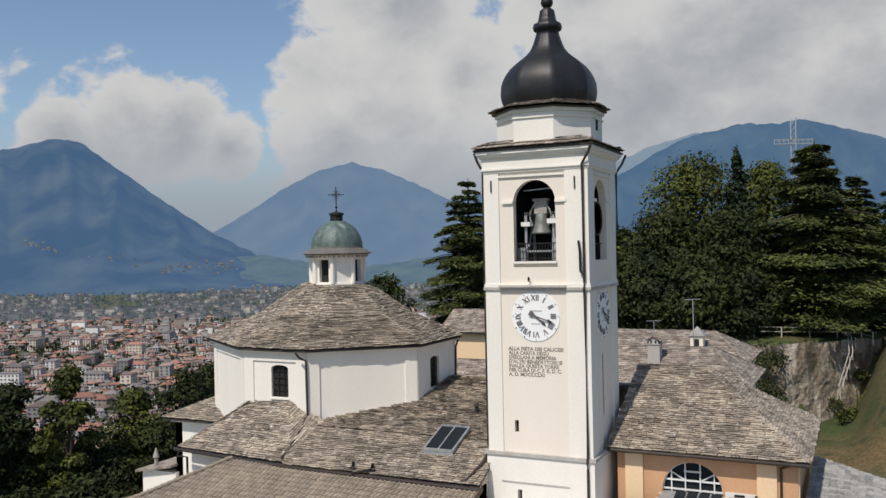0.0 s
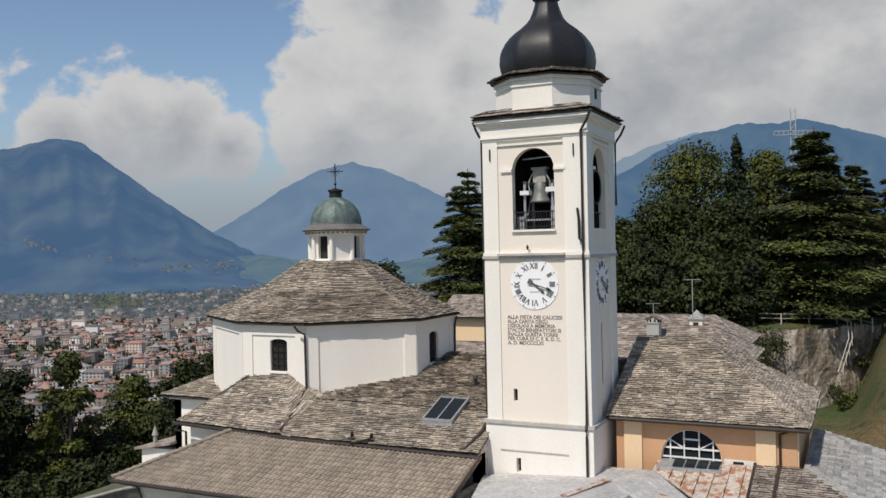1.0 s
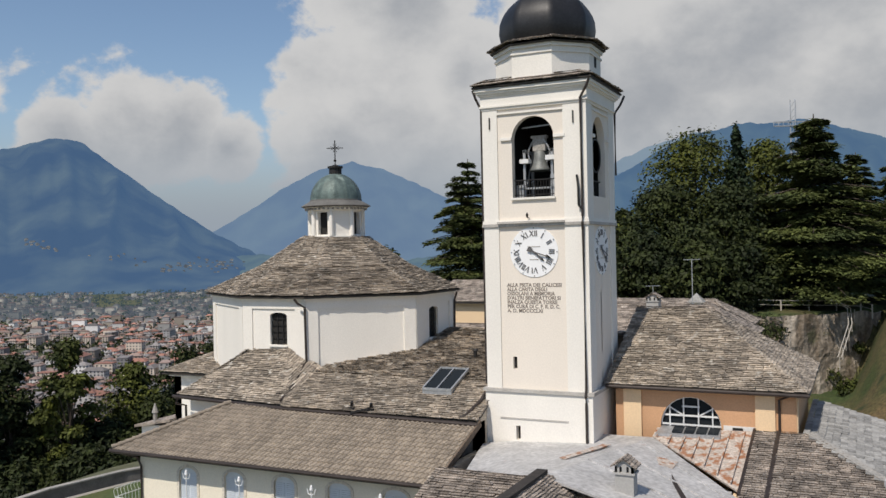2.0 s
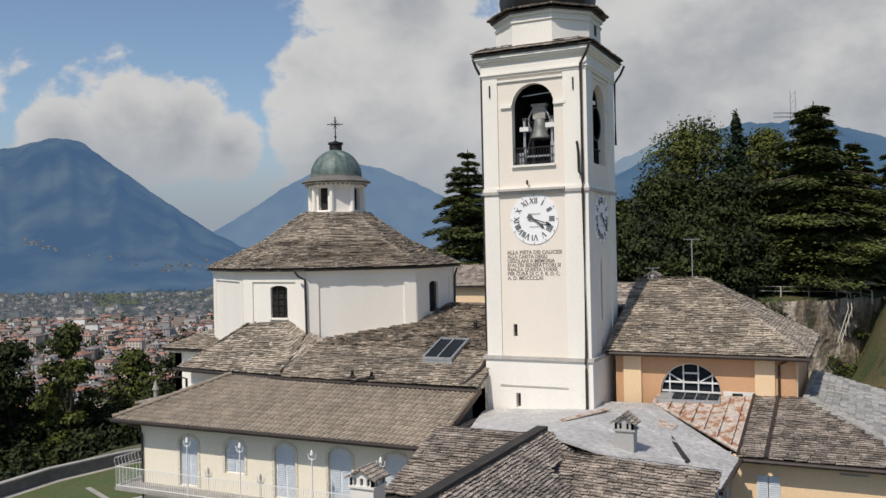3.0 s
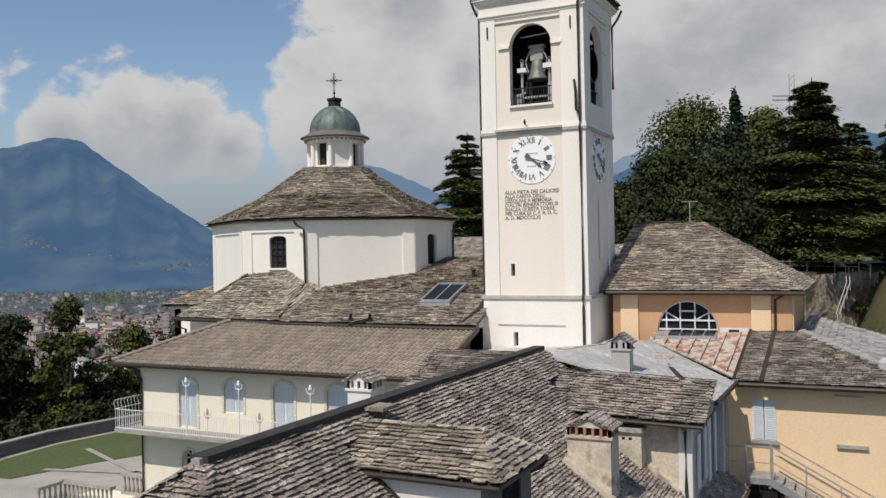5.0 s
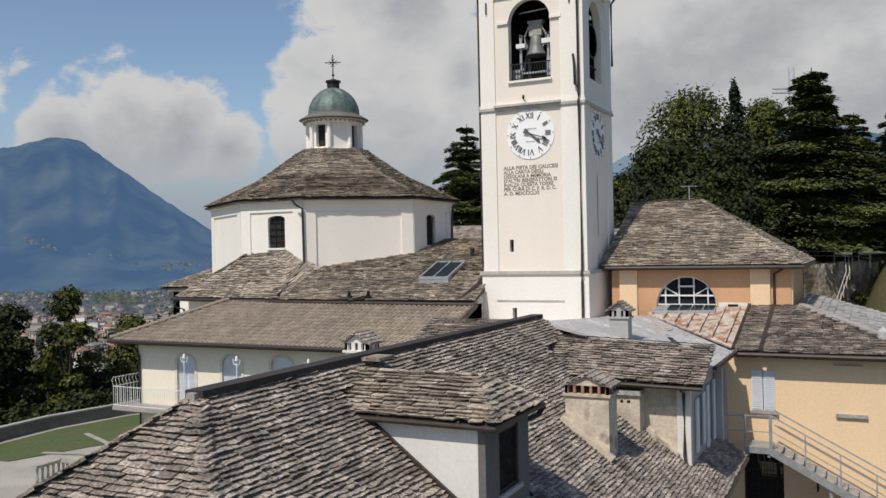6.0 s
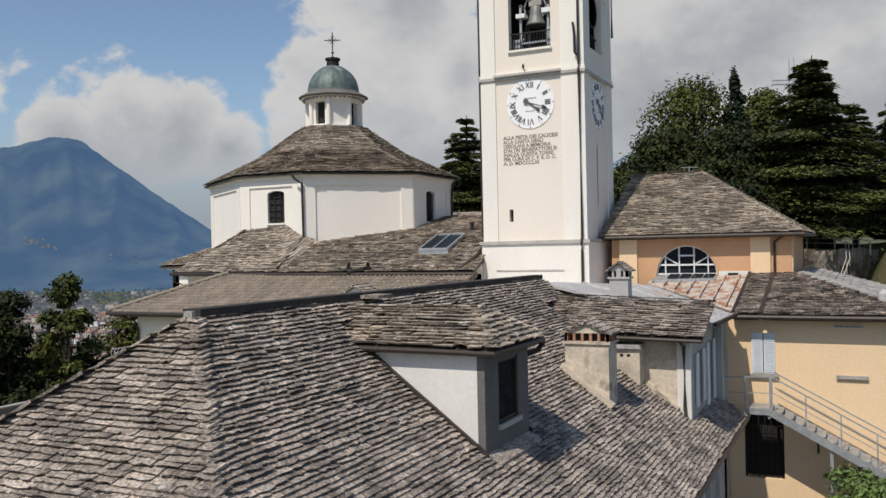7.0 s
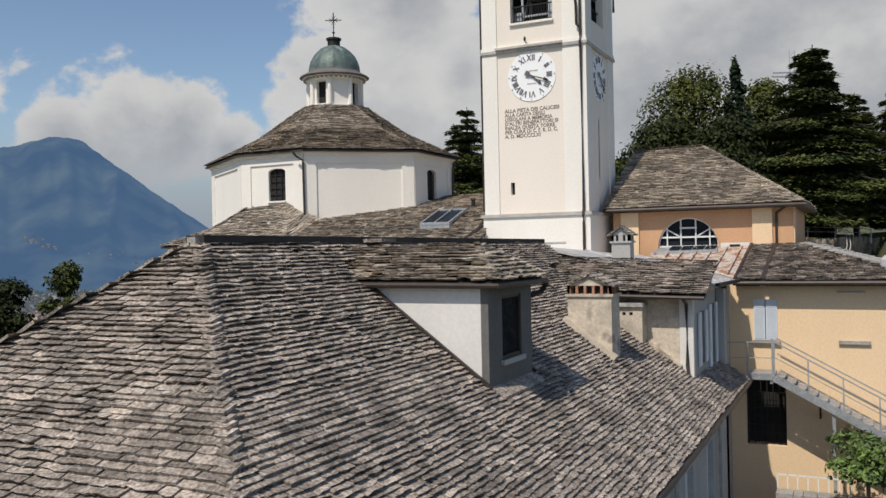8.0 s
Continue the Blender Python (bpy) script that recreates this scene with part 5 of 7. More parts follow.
    part("corner_quoin", shift(Shape().box((xe - 0.75, 23.92, 5.2), (xe - 0.385, 24.1, 7.95)), ox, oy), WHITEWASH, w, "pale painted corner")
    part("mortar_skirt", shift(Shape().beam((-6.6, 23.9, main_z(-6.6) + 0.1), (xe - 0.75, 23.9, main_z(xe - 0.75) + 0.1), 0.22, 0.2), ox, oy), OLDWALL, w, "pale mortar skirt")

    # west cross roof behind the ridge
    q = [(-12.7, 22.2, 8.2), (-9.4, 22.2, 8.2), (-9.4, 26.0, 9.45), (-12.7, 26.0, 9.45)]
    slab_roof_local(t, [q], SLAB, ox, oy, step=0.14, wide=(0.22, 0.55), thick=0.04, rough=1.3)
    return t


def slab_roof_local(owner, planes, mat, ox, oy, **kw):
    s, base = Shape(), Shape()
    for p in planes:
        slab_plane(s, p, **kw)
        base.sheet([Vector(q) - Vector((0, 0, 0.03)) for q in p], 0.12)
    tagged(part("slab_covering", shift(s, ox, oy), mat, owner), kind="stuff")
    part("roof_boarding", shift(base, ox, oy), UNDER, owner)


WHITEWASH = material("off_white_render", (0.72, 0.70, 0.66), dark=0.92, scale=0.8, fine=16, bump=0.08, fine_mix=0.05)
front_house()


def chimney(at, size, z0, z1, mat, label, slots=4, brick=False, over=0.1, cap=None, skirt=None):
    """A rendered stack with smoke slots below a small slab roof."""
    cx, cy = at
    sx, sy = size
    t = thing("chimney", label, "chimney", (cx, cy, z0), "chimneys on the roofs")

    def put(name, shape, m, lab=""):
        shape.v = [(p[0] - cx, p[1] - cy, p[2] - z0) for p in shape.v]
        return part(name, shape, m, t, lab)
    x0, x1, y0, y1 = cx - sx / 2, cx + sx / 2, cy - sy / 2, cy + sy / 2
    zs = z1 - 0.22
    put("stack", Shape().box((x0, y0, z0), (x1, y1, zs - 0.26)), mat)
    put("ledge", Shape().box((x0 - 0.05, y0 - 0.05, zs - 0.26), (x1 + 0.05, y1 + 0.05, zs - 0.2)), mat)
    s = Shape()
    n = slots
    gap = sx * 0.13
    pier = (sx - n * gap) / (n + 1)
    for i in range(n + 1):
        a = x0 + i * (pier + gap)
        s.box((a, y0, zs - 0.2), (a + pier, y0 + 0.08, zs)).box((a, y1 - 0.08, zs - 0.2), (a + pier, y1, zs))
    for i in range(3):
        b = y0 + i * (sy - 0.12) / 2
        s.box((x0, b, zs - 0.2), (x0 + 0.08, b + 0.12, zs)).box((x1 - 0.08, b, zs - 0.2), (x1, b + 0.12, zs))
    put("piers", s, BRICK if brick else mat)
    put("flue", Shape().box((x0 + 0.12, y0 + 0.12, zs - 0.25), (x1 - 0.12, y1 - 0.12, zs - 0.02)), UNLIT)
    g = Shape()
    g.add([(x0, y0, zs), (x1, y0, zs), (cx, y0, z1), (x0, y1, zs), (x1, y1, zs), (cx, y1, z1)], [(0, 1, 2), (5, 4, 3), (0, 2, 5, 3), (1, 4, 5, 2), (0, 3, 4, 1)])
    put("gable", g, mat)
    s = Shape()
    for sgn in (-1, 1):
        for k in range(4):
            f0, f1 = k / 4 - 0.05, (k + 1.3) / 4
            a = Vector((cx + sgn * (sx / 2 + over) * (1 - f0), 0, zs - 0.05 + (z1 - zs + 0.06) * f0))
            b = Vector((cx + sgn * (sx / 2 + over) * (1 - f1), 0, zs - 0.05 + (z1 - zs + 0.06) * f1))
            yy = y0 - over
            while yy < y1 + over * 0.8:
                w = rnd.uniform(0.22, 0.4)
                ye = min(yy + w, y1 + over)
                vs = [(a.x, yy, a.z + 0.03), (a.x, ye - 0.01, a.z + 0.03 + rnd.uniform(0, 0.02)), (b.x, ye - 0.01, b.z), (b.x, yy, b.z)]
                vs += [(p[0], p[1], p[2] + 0.05) for p in vs]
                s.add(vs, [(4, 5, 6, 7), (0, 1, 5, 4), (1, 2, 6, 5), (2, 3, 7, 6), (3, 0, 4, 7), (3, 2, 1, 0)])
                yy = ye
    put("slab_cap", s, cap or SLAB)
    if skirt:
        put("mortar_skirt", Shape().beam((x0 - 0.12, y0 - 0.02, skirt(x0 - 0.12) + 0.12), (x1 + 0.05, y0 - 0.02, skirt(x1 + 0.05) + 0.12), 0.22, 0.26), mat, "pale mortar skirt")
    return t


chimney((-5.77, 20.55), (1.08, 0.75), 6.3, 8.68, OLDWALL, "stained rendered chimney with brick smoke slots", 5, brick=True, over=0.07, skirt=main_z)


def flat_chimney():
    """A low stack against the wing wall under one flat slab."""
    x0, x1, y0, y1, z0 = -6.02, -5.24, 23.38, 23.93, 6.2
    t = thing("chimney", "low stained rendered chimney under a flat stone slab", "chimney", (x0, y0, z0), "chimneys on the roofs")
    w, h = x1 - x0, 7.74 - z0
    part("stack", Shape().wall((0, 0), (w, 0), 0, h, 0.12, [(0.24, 0.33, h - 0.24, h - 0.15, 0), (0.43, 0.52, h - 0.24, h - 0.15, 0)])
         .box((0, 0.12, 0), (0.12, y1 - y0, h)).box((w - 0.12, 0.12, 0), (w, y1 - y0, h)), OLDWALL, t)
    part("flue", Shape().box((0.13, 0.16, 0.2), (w - 0.13, y1 - y0 - 0.05, h - 0.02)), UNLIT, t)
    part("cap_slab", Shape().add([(-0.07, -0.1, h), (w + 0.05, -0.08, h), (w + 0.05, 0.5, h + 0.03), (-0.05, 0.5, h + 0.03), (-0.05, -0.07, h + 0.09), (w + 0.02, -0.06, h + 0.1), (w + 0.03, 0.5, h + 0.12), (-0.03, 0.5, h + 0.11)],
                                 [(3, 2, 1, 0), (4, 5, 6, 7), (0, 1, 5, 4), (1, 2, 6, 5), (2, 3, 7, 6), (3, 0, 4, 7)]), SLAB_PALE, t)


flat_chimney()
chimney((-6.75, 27.45), (0.6, 0.5), 8.3, 9.98, GREYWALL, "grey rendered chimney with a slab cap", 2)
chimney((-11.9, 19.9), (0.72, 0.6), 7.0, 9.6, WHITEWASH, "white rendered chimney with rough slab cap", 3)


# ---- sheet-metal roof between wing and tower ----
def metal_roof():
    t = thing("sheet_metal_roof", "pale grey sheet-metal roof beside the tower foot", "roof", (-7, 30, 8))
    ox, oy = -7, 30

    def put(name, shape, m, lab=""):
        shape.v = [(p[0] - ox, p[1] - oy, p[2] - 8) for p in shape.v]
        return part(name, shape, m, t, lab)
    a, b, c, d = Vector((-3.62, 25.75, 8.22)), Vector((-3.6, 30.3, 8.16)), Vector((-7.6, 35.4, 8.95)), Vector((-9.2, 26.3, 9.46))
    e = Vector((-14.4, 33.6, 8.55))
    put("panel", Shape().sheet([a, b, c, d], 0.08), SHEET)
    put("panel", Shape().sheet([d, c, Vector((-9.6, 35.5, 8.9)), e, Vector((-12.6, 27.0, 8.6))], 0.08), SHEET)
    for f in (0.36, 0.62, 0.86):
        put("seam", Shape().beam(a.lerp(b, f) + Vector((0, 0, 0.02)), d.lerp(c, f) + Vector((0, 0, 0.02)), 0.05, 0.05), SHEET)
    put("edge_cap", Shape().beam(b + Vector((0.02, 0, 0.0)), a + Vector((0.02, 0, 0.0)), 0.12, 0.10), PIPE)
    put("joint_cap", Shape().beam((-4.9, 27.9, 8.53), (-6.1, 31.0, 8.64), 0.16, 0.06), PIPE)
    put("rust_strip", Shape().beam((-8.9, 33.2, 9.02), (-9.7, 30.0, 9.13), 0.3, 0.03), RUST)
    put("rust_patch", Shape().beam((-7.6, 32.2, 8.93), (-6.1, 32.2, 8.68), 1.0, 0.05), RUST, "rust-red metal patch")
    put("north_wall", Shape().wall((-14.3, 28.65), (-14.3, 33.2), -0.2, 8.3, 0.3), OLDWALL)


metal_roof()


# ---- orange chapel with the half-round window and hipped slab roof ----
def chapel():
    t = thing("orange_chapel", "orange plastered chapel with a steep hipped slab roof", "chapel", (-5.9, 40, 0))
    ox, oy = -5.9, 40

    def put(name, shape, mat, label="", parent=None):
        return part(name, shift(shape, ox, oy), mat, parent or t, label)
    x0, x1, y0, y1 = -9.35, -2.2, 36.3, 44.6
    c, r = -6.25, 1.22
    n = 18
    put("south_wall", Shape().wall((x0, y0), (x1, y0), -0.2, 11.0, 0.5, [(c - r - x0, c + r - x0, 8.95, 9.3, r)]), ORANGE)
    put("east_wall", Shape().wall((x1, y0 + 0.5), (x1, y1), -0.2, 11.0, 0.5), ORANGE)
    put("west_wall", Shape().wall((x0, y1), (x0, y0 + 0.5), -0.2, 11.0, 0.5), ORANGE)
    put("north_wall", Shape().wall((x1, y1), (x0, y1), -0.2, 11.0, 0.5), ORANGE)
    for a in (-9.0, -3.72):
        put("pilaster", Shape().box((a, y0 - 0.1, 8.5), (a + 0.75, y0 + 0.1, 10.95)), YELLOW, "pale yellow pilaster")
    put("pilaster", Shape().box((x1 - 0.12, y0 + 0.06, 8.5), (x1 + 0.05, y0 + 0.6, 10.95)), YELLOW)
    put("patch", Shape().box((-4.95, y0 - 0.015, 8.6), (-3.75, y0 + 0.03, 9.45)), WHITEWASH, "pale repaired render")
    put("vent", Shape().box((-4.6, y0 - 0.03, 9.28), (-4.2, y0 + 0.0, 9.38)), UNLIT)
    s = Shape()
    s.tube([(c + r * math.cos(math.pi * i / n), y0 + 0.15, 9.3 + r * math.sin(math.pi * i / n)) for i in range(n + 1)], 0.05, 6)
    for x in (-0.86, -0.3, 0.3, 0.86):
        s.beam((c + x, y0 + 0.15, 8.95), (c + x, y0 + 0.15, 9.3 + math.sqrt(r * r - x * x)), 0.07, 0.05, up=(1, 0, 0))
    for z in (9.0, 9.34, 9.72, 10.1):
        h = math.sqrt(max(r * r - max(z - 9.3, 0) ** 2, 0))
        if z == 10.1:
            h = 0.35
        s.beam((c - h, y0 + 0.15, z), (c + h, y0 + 0.15, z), 0.05, 0.07)
    for sx in (-1, 1):
        s.beam((c + sx * 0.3, y0 + 0.15, 9.72), (c + sx * r * 0.75, y0 + 0.15, 9.3 + r * 0.64), 0.05)
    f = put("window_frame", s, WHITE, "white half-round glazing bars")
    part("pane", shift(Shape().arch_sheet((c - r, y0), (c + r, y0), 8.95, 9.3, r, -0.22, 0.02), ox, oy), GLASS, f)
    e = 0.45
    lo = [(x0 - 0.3, y0 - e, 10.95), (x1 + e - 0.03, y0 - e, 10.95), (x1 + e - 0.03, y1 + e, 10.95), (x0 - 0.3, y1 + e, 10.95)]
    rl, rr = (-9.3, 40.45, 13.85), (-6.25, 40.45, 13.85)
    planes = [[lo[0], lo[1], rr, (-9.3, 40.45, 13.85)], [lo[1], lo[2], rr], [lo[2], lo[3], rl, rr]]
    slab_roof_local(t, planes, SLAB_BROWN, ox, oy, step=0.125, wide=(0.2, 0.5), thick=0.04, rough=1.2)
    put("gutter", Shape().tube([(lo[0][0], lo[0][1] - 0.06, 10.9), (lo[1][0] + 0.05, lo[1][1] - 0.06, 10.88), (lo[2][0] + 0.05, lo[2][1], 10.88)], 0.08, 8), PIPE, "dark gutter")
    put("downpipe", Shape().tube([(x1 - 0.2, y0 - 0.45, 10.85), (x1 - 0.62, y0 - 0.06, 10.6), (x1 - 0.62, y0 - 0.06, 9.0)], 0.05, 8), PIPE)
    put("soffit", Shape().box((x0, y0 - e, 10.80), (x1 + e, y1, 10.86)), WOOD)
    # lean-to skylight under the window
    sk = put("lean_to", Shape().sheet([(-7.5, 35.3, 9.14), (-4.95, 35.3, 9.2), (-5.05, 36.2, 9.34), (-7.4, 36.2, 9.3)], 0.16), GALV, "grey metal skylight lean-to")
    for k in range(4):
        a = -6.85 + k * 0.47
        part("pane", shift(Shape().sheet([(a, 35.4, 9.23), (a + 0.4, 35.4, 9.23), (a + 0.4, 36.1, 9.36), (a, 36.1, 9.36)], 0.03), ox, oy), GLASS, sk)


chapel()


# ---- yellow building with the slab and rusty roofs ----
def yellow_house():
    t = thing("yellow_house", "yellow plastered building with rusty metal and stone slab roofs", "house", (-1, 36, 0))
    ox, oy = -1, 36

    def put(name, shape, mat, label="", parent=None):
        return part(name, shift(shape, ox, oy), mat, parent or t, label)
    y = 31.2
    x0, x1 = -4.0, 1.9
    put("south_wall", Shape().wall((x0, y), (x1, y), 5.2, 8.05, 0.5, [(0.8, 1.55, 6.1, 7.48, 0)]), YELLOW)
    put("lower_wall", Shape().wall((x0, y), (x1, y), -0.2, 5.2, 0.5, [(0.5, 1.78, 2.5, 4.5, 0.5)]), YELLOW)
    put("east_wall", Shape().wall((x1, y + 0.5), (x1, 41), -0.2, 8.05, 0.5), YELLOW)
    sh = put("shutter", Shape().box((-3.2, y - 0.05, 6.1), (-2.84, y - 0.01, 7.48)).box((-2.81, y - 0.05, 6.1), (-2.45, y - 0.01, 7.48)), SHUTTER, "closed pale blue louvred shutters")
    s = Shape()
    for a in (-3.16, -2.77):
        z = 6.16
        while z < 7.42:
            s.box((a, y - 0.075, z), (a + 0.28, y - 0.045, z + 0.03))
            z += 0.075
    part("slats", shift(s, ox, oy), SHUTTER, sh)
    put("sill", Shape().box((-3.3, y - 0.14, 6.0), (-2.35, y + 0.02, 6.08)), STONE)
    g = put("grille", arch_band((-3.5, y + 0.2), (-2.22, y + 0.2), 2.5, 4.5, 0.5, -0.06), IRON, "dark iron grille in an arched opening")
    s = Shape()
    for i in range(7):
        s.beam((-3.45 + i * 0.2, y + 0.2, 2.5), (-3.45 + i * 0.2, y + 0.2, 4.8), 0.025)
    for k in range(7):
        s.beam((-3.5, y + 0.2, 2.6 + k * 0.28), (-2.22, y + 0.2, 2.6 + k * 0.28), 0.02)
    part("bars", shift(s, ox, oy), IRON, g)
    # Near-black sheet for the shade behind the grille.
    part("dark_backing", shift(Shape().box((-3.6, y + 0.55, 2.3), (-2.1, y + 0.6, 5.15)), ox, oy), UNLIT, g)
    put("slot_ledge", Shape().box((-0.57, y - 0.1, 6.03), (0.38, y + 0.02, 6.14)), STONE, "narrow stone ledge")
    put("slot_ledge", Shape().box((-0.6, y - 0.03, 7.72), (0.25, y + 0.02, 7.78)), STONE)
    sl = 0.22

    def zz(yy):
        return 8.1 + sl * (yy - 30.75)
    slab_roof_local(t, [[(-2.75, 30.75, zz(30.75)), (2.4, 30.75, zz(30.75)), (-1.75, 36.2, zz(36.2)), (-2.75, 36.2, zz(36.2))],
                        [(-3.72, 30.75, zz(30.75)), (-2.95, 30.75, zz(30.75)), (-2.95, 36.2, zz(36.2)), (-3.72, 36.2, zz(36.2))]], SLAB, ox, oy, step=0.17, wide=(0.22, 0.5), thick=0.038)
    slab_roof_local(t, [[(2.4, 30.75, 8.1), (2.4, 44.0, 8.1), (-1.75, 44.0, 9.3), (-1.75, 36.2, 9.3)]], SLAB_PALE, ox, oy, step=0.3, wide=(0.3, 0.6), thick=0.04)
    put("rust_roof", Shape().sheet([(-7.6, 35.3, 9.03), (-3.55, 31.0, zz(31.0)), (-3.75, 36.2, zz(36.2)), (-7.6, 36.2, 9.2)], 0.06), RUST, "rust-stained metal roof sheet")
    for k in range(7):
        a = Vector((-7.4 + 0.55 * k, 35.15 - 0.58 * k, 9.05 - 0.115 * k))
        b = Vector((-7.4 + 0.55 * k, 36.1, 9.22 + 0.01 * k))
        put("rust_rib", Shape().beam(a + Vector((0, 0, 0.03)), b + Vector((0, 0, 0.03)), 0.05, 0.04), RUST)
    put("roof_divider", Shape().beam((-3.75, 30.8, zz(30.8) + 0.08), (-3.75, 36.2, zz(36.2) + 0.08), 0.1, 0.12), PIPE)
    put("roof_divider", Shape().beam((-2.85, 30.8, zz(30.8) + 0.06), (-2.85, 36.2, zz(36.2) + 0.06), 0.16, 0.1), PIPE)
    put("lead_hip", Shape().beam((-1.75, 36.2, zz(36.2) + 0.1), (2.4, 30.75, zz(30.75) + 0.1), 0.3, 0.03), STONE)
    put("gutter", Shape().tube([(-3.8, 30.66, 8.06), (2.45, 30.66, 8.06)], 0.08, 8), PIPE, "dark gutter")
    put("vent_hood", Shape().lathe((0.9, 32.4), [(0.18, zz(32.4) - 0.1), (0.18, zz(32.4) + 0.3), (0.05, zz(32.4) + 0.45)], 8), SHEET)
    # corner block joining the wing
    put("corner_wall", Shape().wall((-4.0, 28.0), (-4.0, 31.2), -0.2, 8.2, 0.4), GREYWALL)


yellow_house()


# ---- steel stair and landing in the courtyard ----
def steel_stair():
    t = thing("steel_stair", "galvanised outdoor stair with a landing and thin railings", "stair", (-2, 30, 0))
    ox, oy = -2, 30

    def put(name, shape, mat, label=""):
        return part(name, shift(shape, ox, oy), mat, t, label)
    y0, y1 = 29.7, 30.75
    z = 5.15
    put("landing", Shape().box((-3.3, y0, z - 0.2), (-2.45, y1, z)), GALV)
    a, b = Vector((-2.45, y0, z)), Vector((2.6, y0, 2.42))
    for yy in (y0, y1):
        put("stringer", Shape().beam((a.x, yy, a.z - 0.12), (b.x, yy, b.z - 0.12), 0.06, 0.24), GALV)
    n = 16
    for i in range(n):
        p = a.lerp(b, (i + 0.5) / n)
        put("tread", Shape().box((p.x - 0.15, y0 + 0.03, p.z - 0.03), (p.x + 0.15, y1 - 0.03, p.z)), GALV)
    for yy in (y0, y1):
        rail = Shape().beam((a.x, yy, a.z + 1.05), (b.x, yy, b.z + 1.05), 0.04).beam((a.x, yy, a.z + 0.55), (b.x, yy, b.z + 0.55), 0.025)
        put("handrail", rail, GALV)
    for i in range(6):
        p = a.lerp(b, i / 5)
        put("post", Shape().beam((p.x, y0, p.z - 0.1), (p.x, y0, p.z + 1.05), 0.045), GALV)
    put("landing_rail", Shape().beam((-3.9, y0, z + 1.0), (-2.45, y0, z + 1.05), 0.04).beam((-3.9, y0, z + 0.5), (-2.45, y0, z + 0.52), 0.025)
        .beam((-3.9, y0, z - 0.1), (-3.9, y0, z + 1.0), 0.045).beam((-3.27, y0, z - 0.1), (-3.27, y0, z + 1.05), 0.055).beam((-2.5, y0, z - 0.1), (-2.5, y0, z + 1.15), 0.055), GALV)
    for x in (-3.2, -2.55):
        put("bracket", Shape().beam((x, y0 + 0.05, z - 0.26), (x, 31.22, z - 0.26), 0.08, 0.12), GALV)
    for x in (-1.15, 0.05):
        k = (x - a.x) / (b.x - a.x)
        put("hanger", Shape().beam((x, y1, z + (b.z - z) * k - 0.2), (x, y1, z + (b.z - z) * k - 0.85), 0.06).beam((x, y1, z + (b.z - z) * k - 0.8), (x, 31.22, z + (b.z - z) * k - 0.8), 0.06), IRON)
    put("column", Shape().beam((-0.72, y0 + 0.1, -0.1), (-0.72, y0 + 0.1, 4.0), 0.1), GALV)


steel_stair()


# ---- valley: town, woods and mountains ----
def far_point(right, up, dist, z0=14.0):
    d = bearing(right, up)
    return Vector((d.x * dist, d.y * dist, z0 + d.z * dist))


def haze_material(name, forest, air, amount, scale):
    """A far mountainside's woods, or far town colours, with bright-air haze mixed in as emission."""
    m = bpy.data.materials.new(name)
    m.use_nodes = True
    nodes, links = m.node_tree.nodes, m.node_tree.links
    out = nodes["Material Output"]
    dif = nodes["Principled BSDF"]
    dif.inputs["Roughness"].default_value = 0.95
    geo_node = nodes.new("ShaderNodeNewGeometry")
    nz = nodes.new("ShaderNodeTexNoise")
    nz.inputs["Scale"].default_value, nz.inputs["Detail"].default_value = scale, 9
    links.new(geo_node.outputs["Position"], nz.inputs["Vector"])
    ramp = nodes.new("ShaderNodeValToRGB")
    ramp.color_ramp.elements[0].position, ramp.color_ramp.elements[1].position = 0.38, 0.66
    ramp.color_ramp.elements[0].color = (*(c * 0.25 for c in forest), 1)
    ramp.color_ramp.elements[1].color = (forest[0] * 2.6, forest[1] * 2.4, forest[2] * 2.0, 1)
    links.new(nz.outputs["Fac"], ramp.inputs["Fac"])
    links.new(ramp.outputs["Color"], dif.inputs["Base Color"])
    # Emission in the air colour paints the haze onto the surface.
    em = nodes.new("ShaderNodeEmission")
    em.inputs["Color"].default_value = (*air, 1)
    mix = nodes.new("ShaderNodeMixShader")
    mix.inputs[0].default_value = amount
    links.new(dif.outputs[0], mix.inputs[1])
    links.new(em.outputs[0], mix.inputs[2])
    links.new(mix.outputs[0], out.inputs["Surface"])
    return m


def range_z(ridge, dist, rough, seed, right, f):
    """Height of a range's flank: f runs from the ridge (0) to the foot (1)."""
    up = ridge[0][1]
    for (a, ua), (b, ub) in zip(ridge, ridge[1:]):
        if a <= right <= b + 1e-9:
            up = ua + (ub - ua) * (right - a) / (b - a)
    h = far_point(right, up, dist).z + 95
    n = noise.fractal(Vector((right * 9 + seed, f * 2.2, seed)), 1.0, 2.0, 5)
    spur = 1 - abs(noise.noise(Vector((right * 16 + seed, f * 1.4, 1.7)))) * 2 + 0.6 * noise.noise(Vector((right * 45 + seed, f * 3.5, 4.2)))
    crest = noise.fractal(Vector((right * 60 + seed, 0.3, seed)), 1.0, 2.0, 4) * 9 * (1 - f)
    return -95 + max(h, 0) * (1 - f) ** 1.35 + crest + (n * 0.9 + spur * 1.5) * rough * min(1, f * 4 + 0.03) * (1 - f) * max(h, 60) / 500


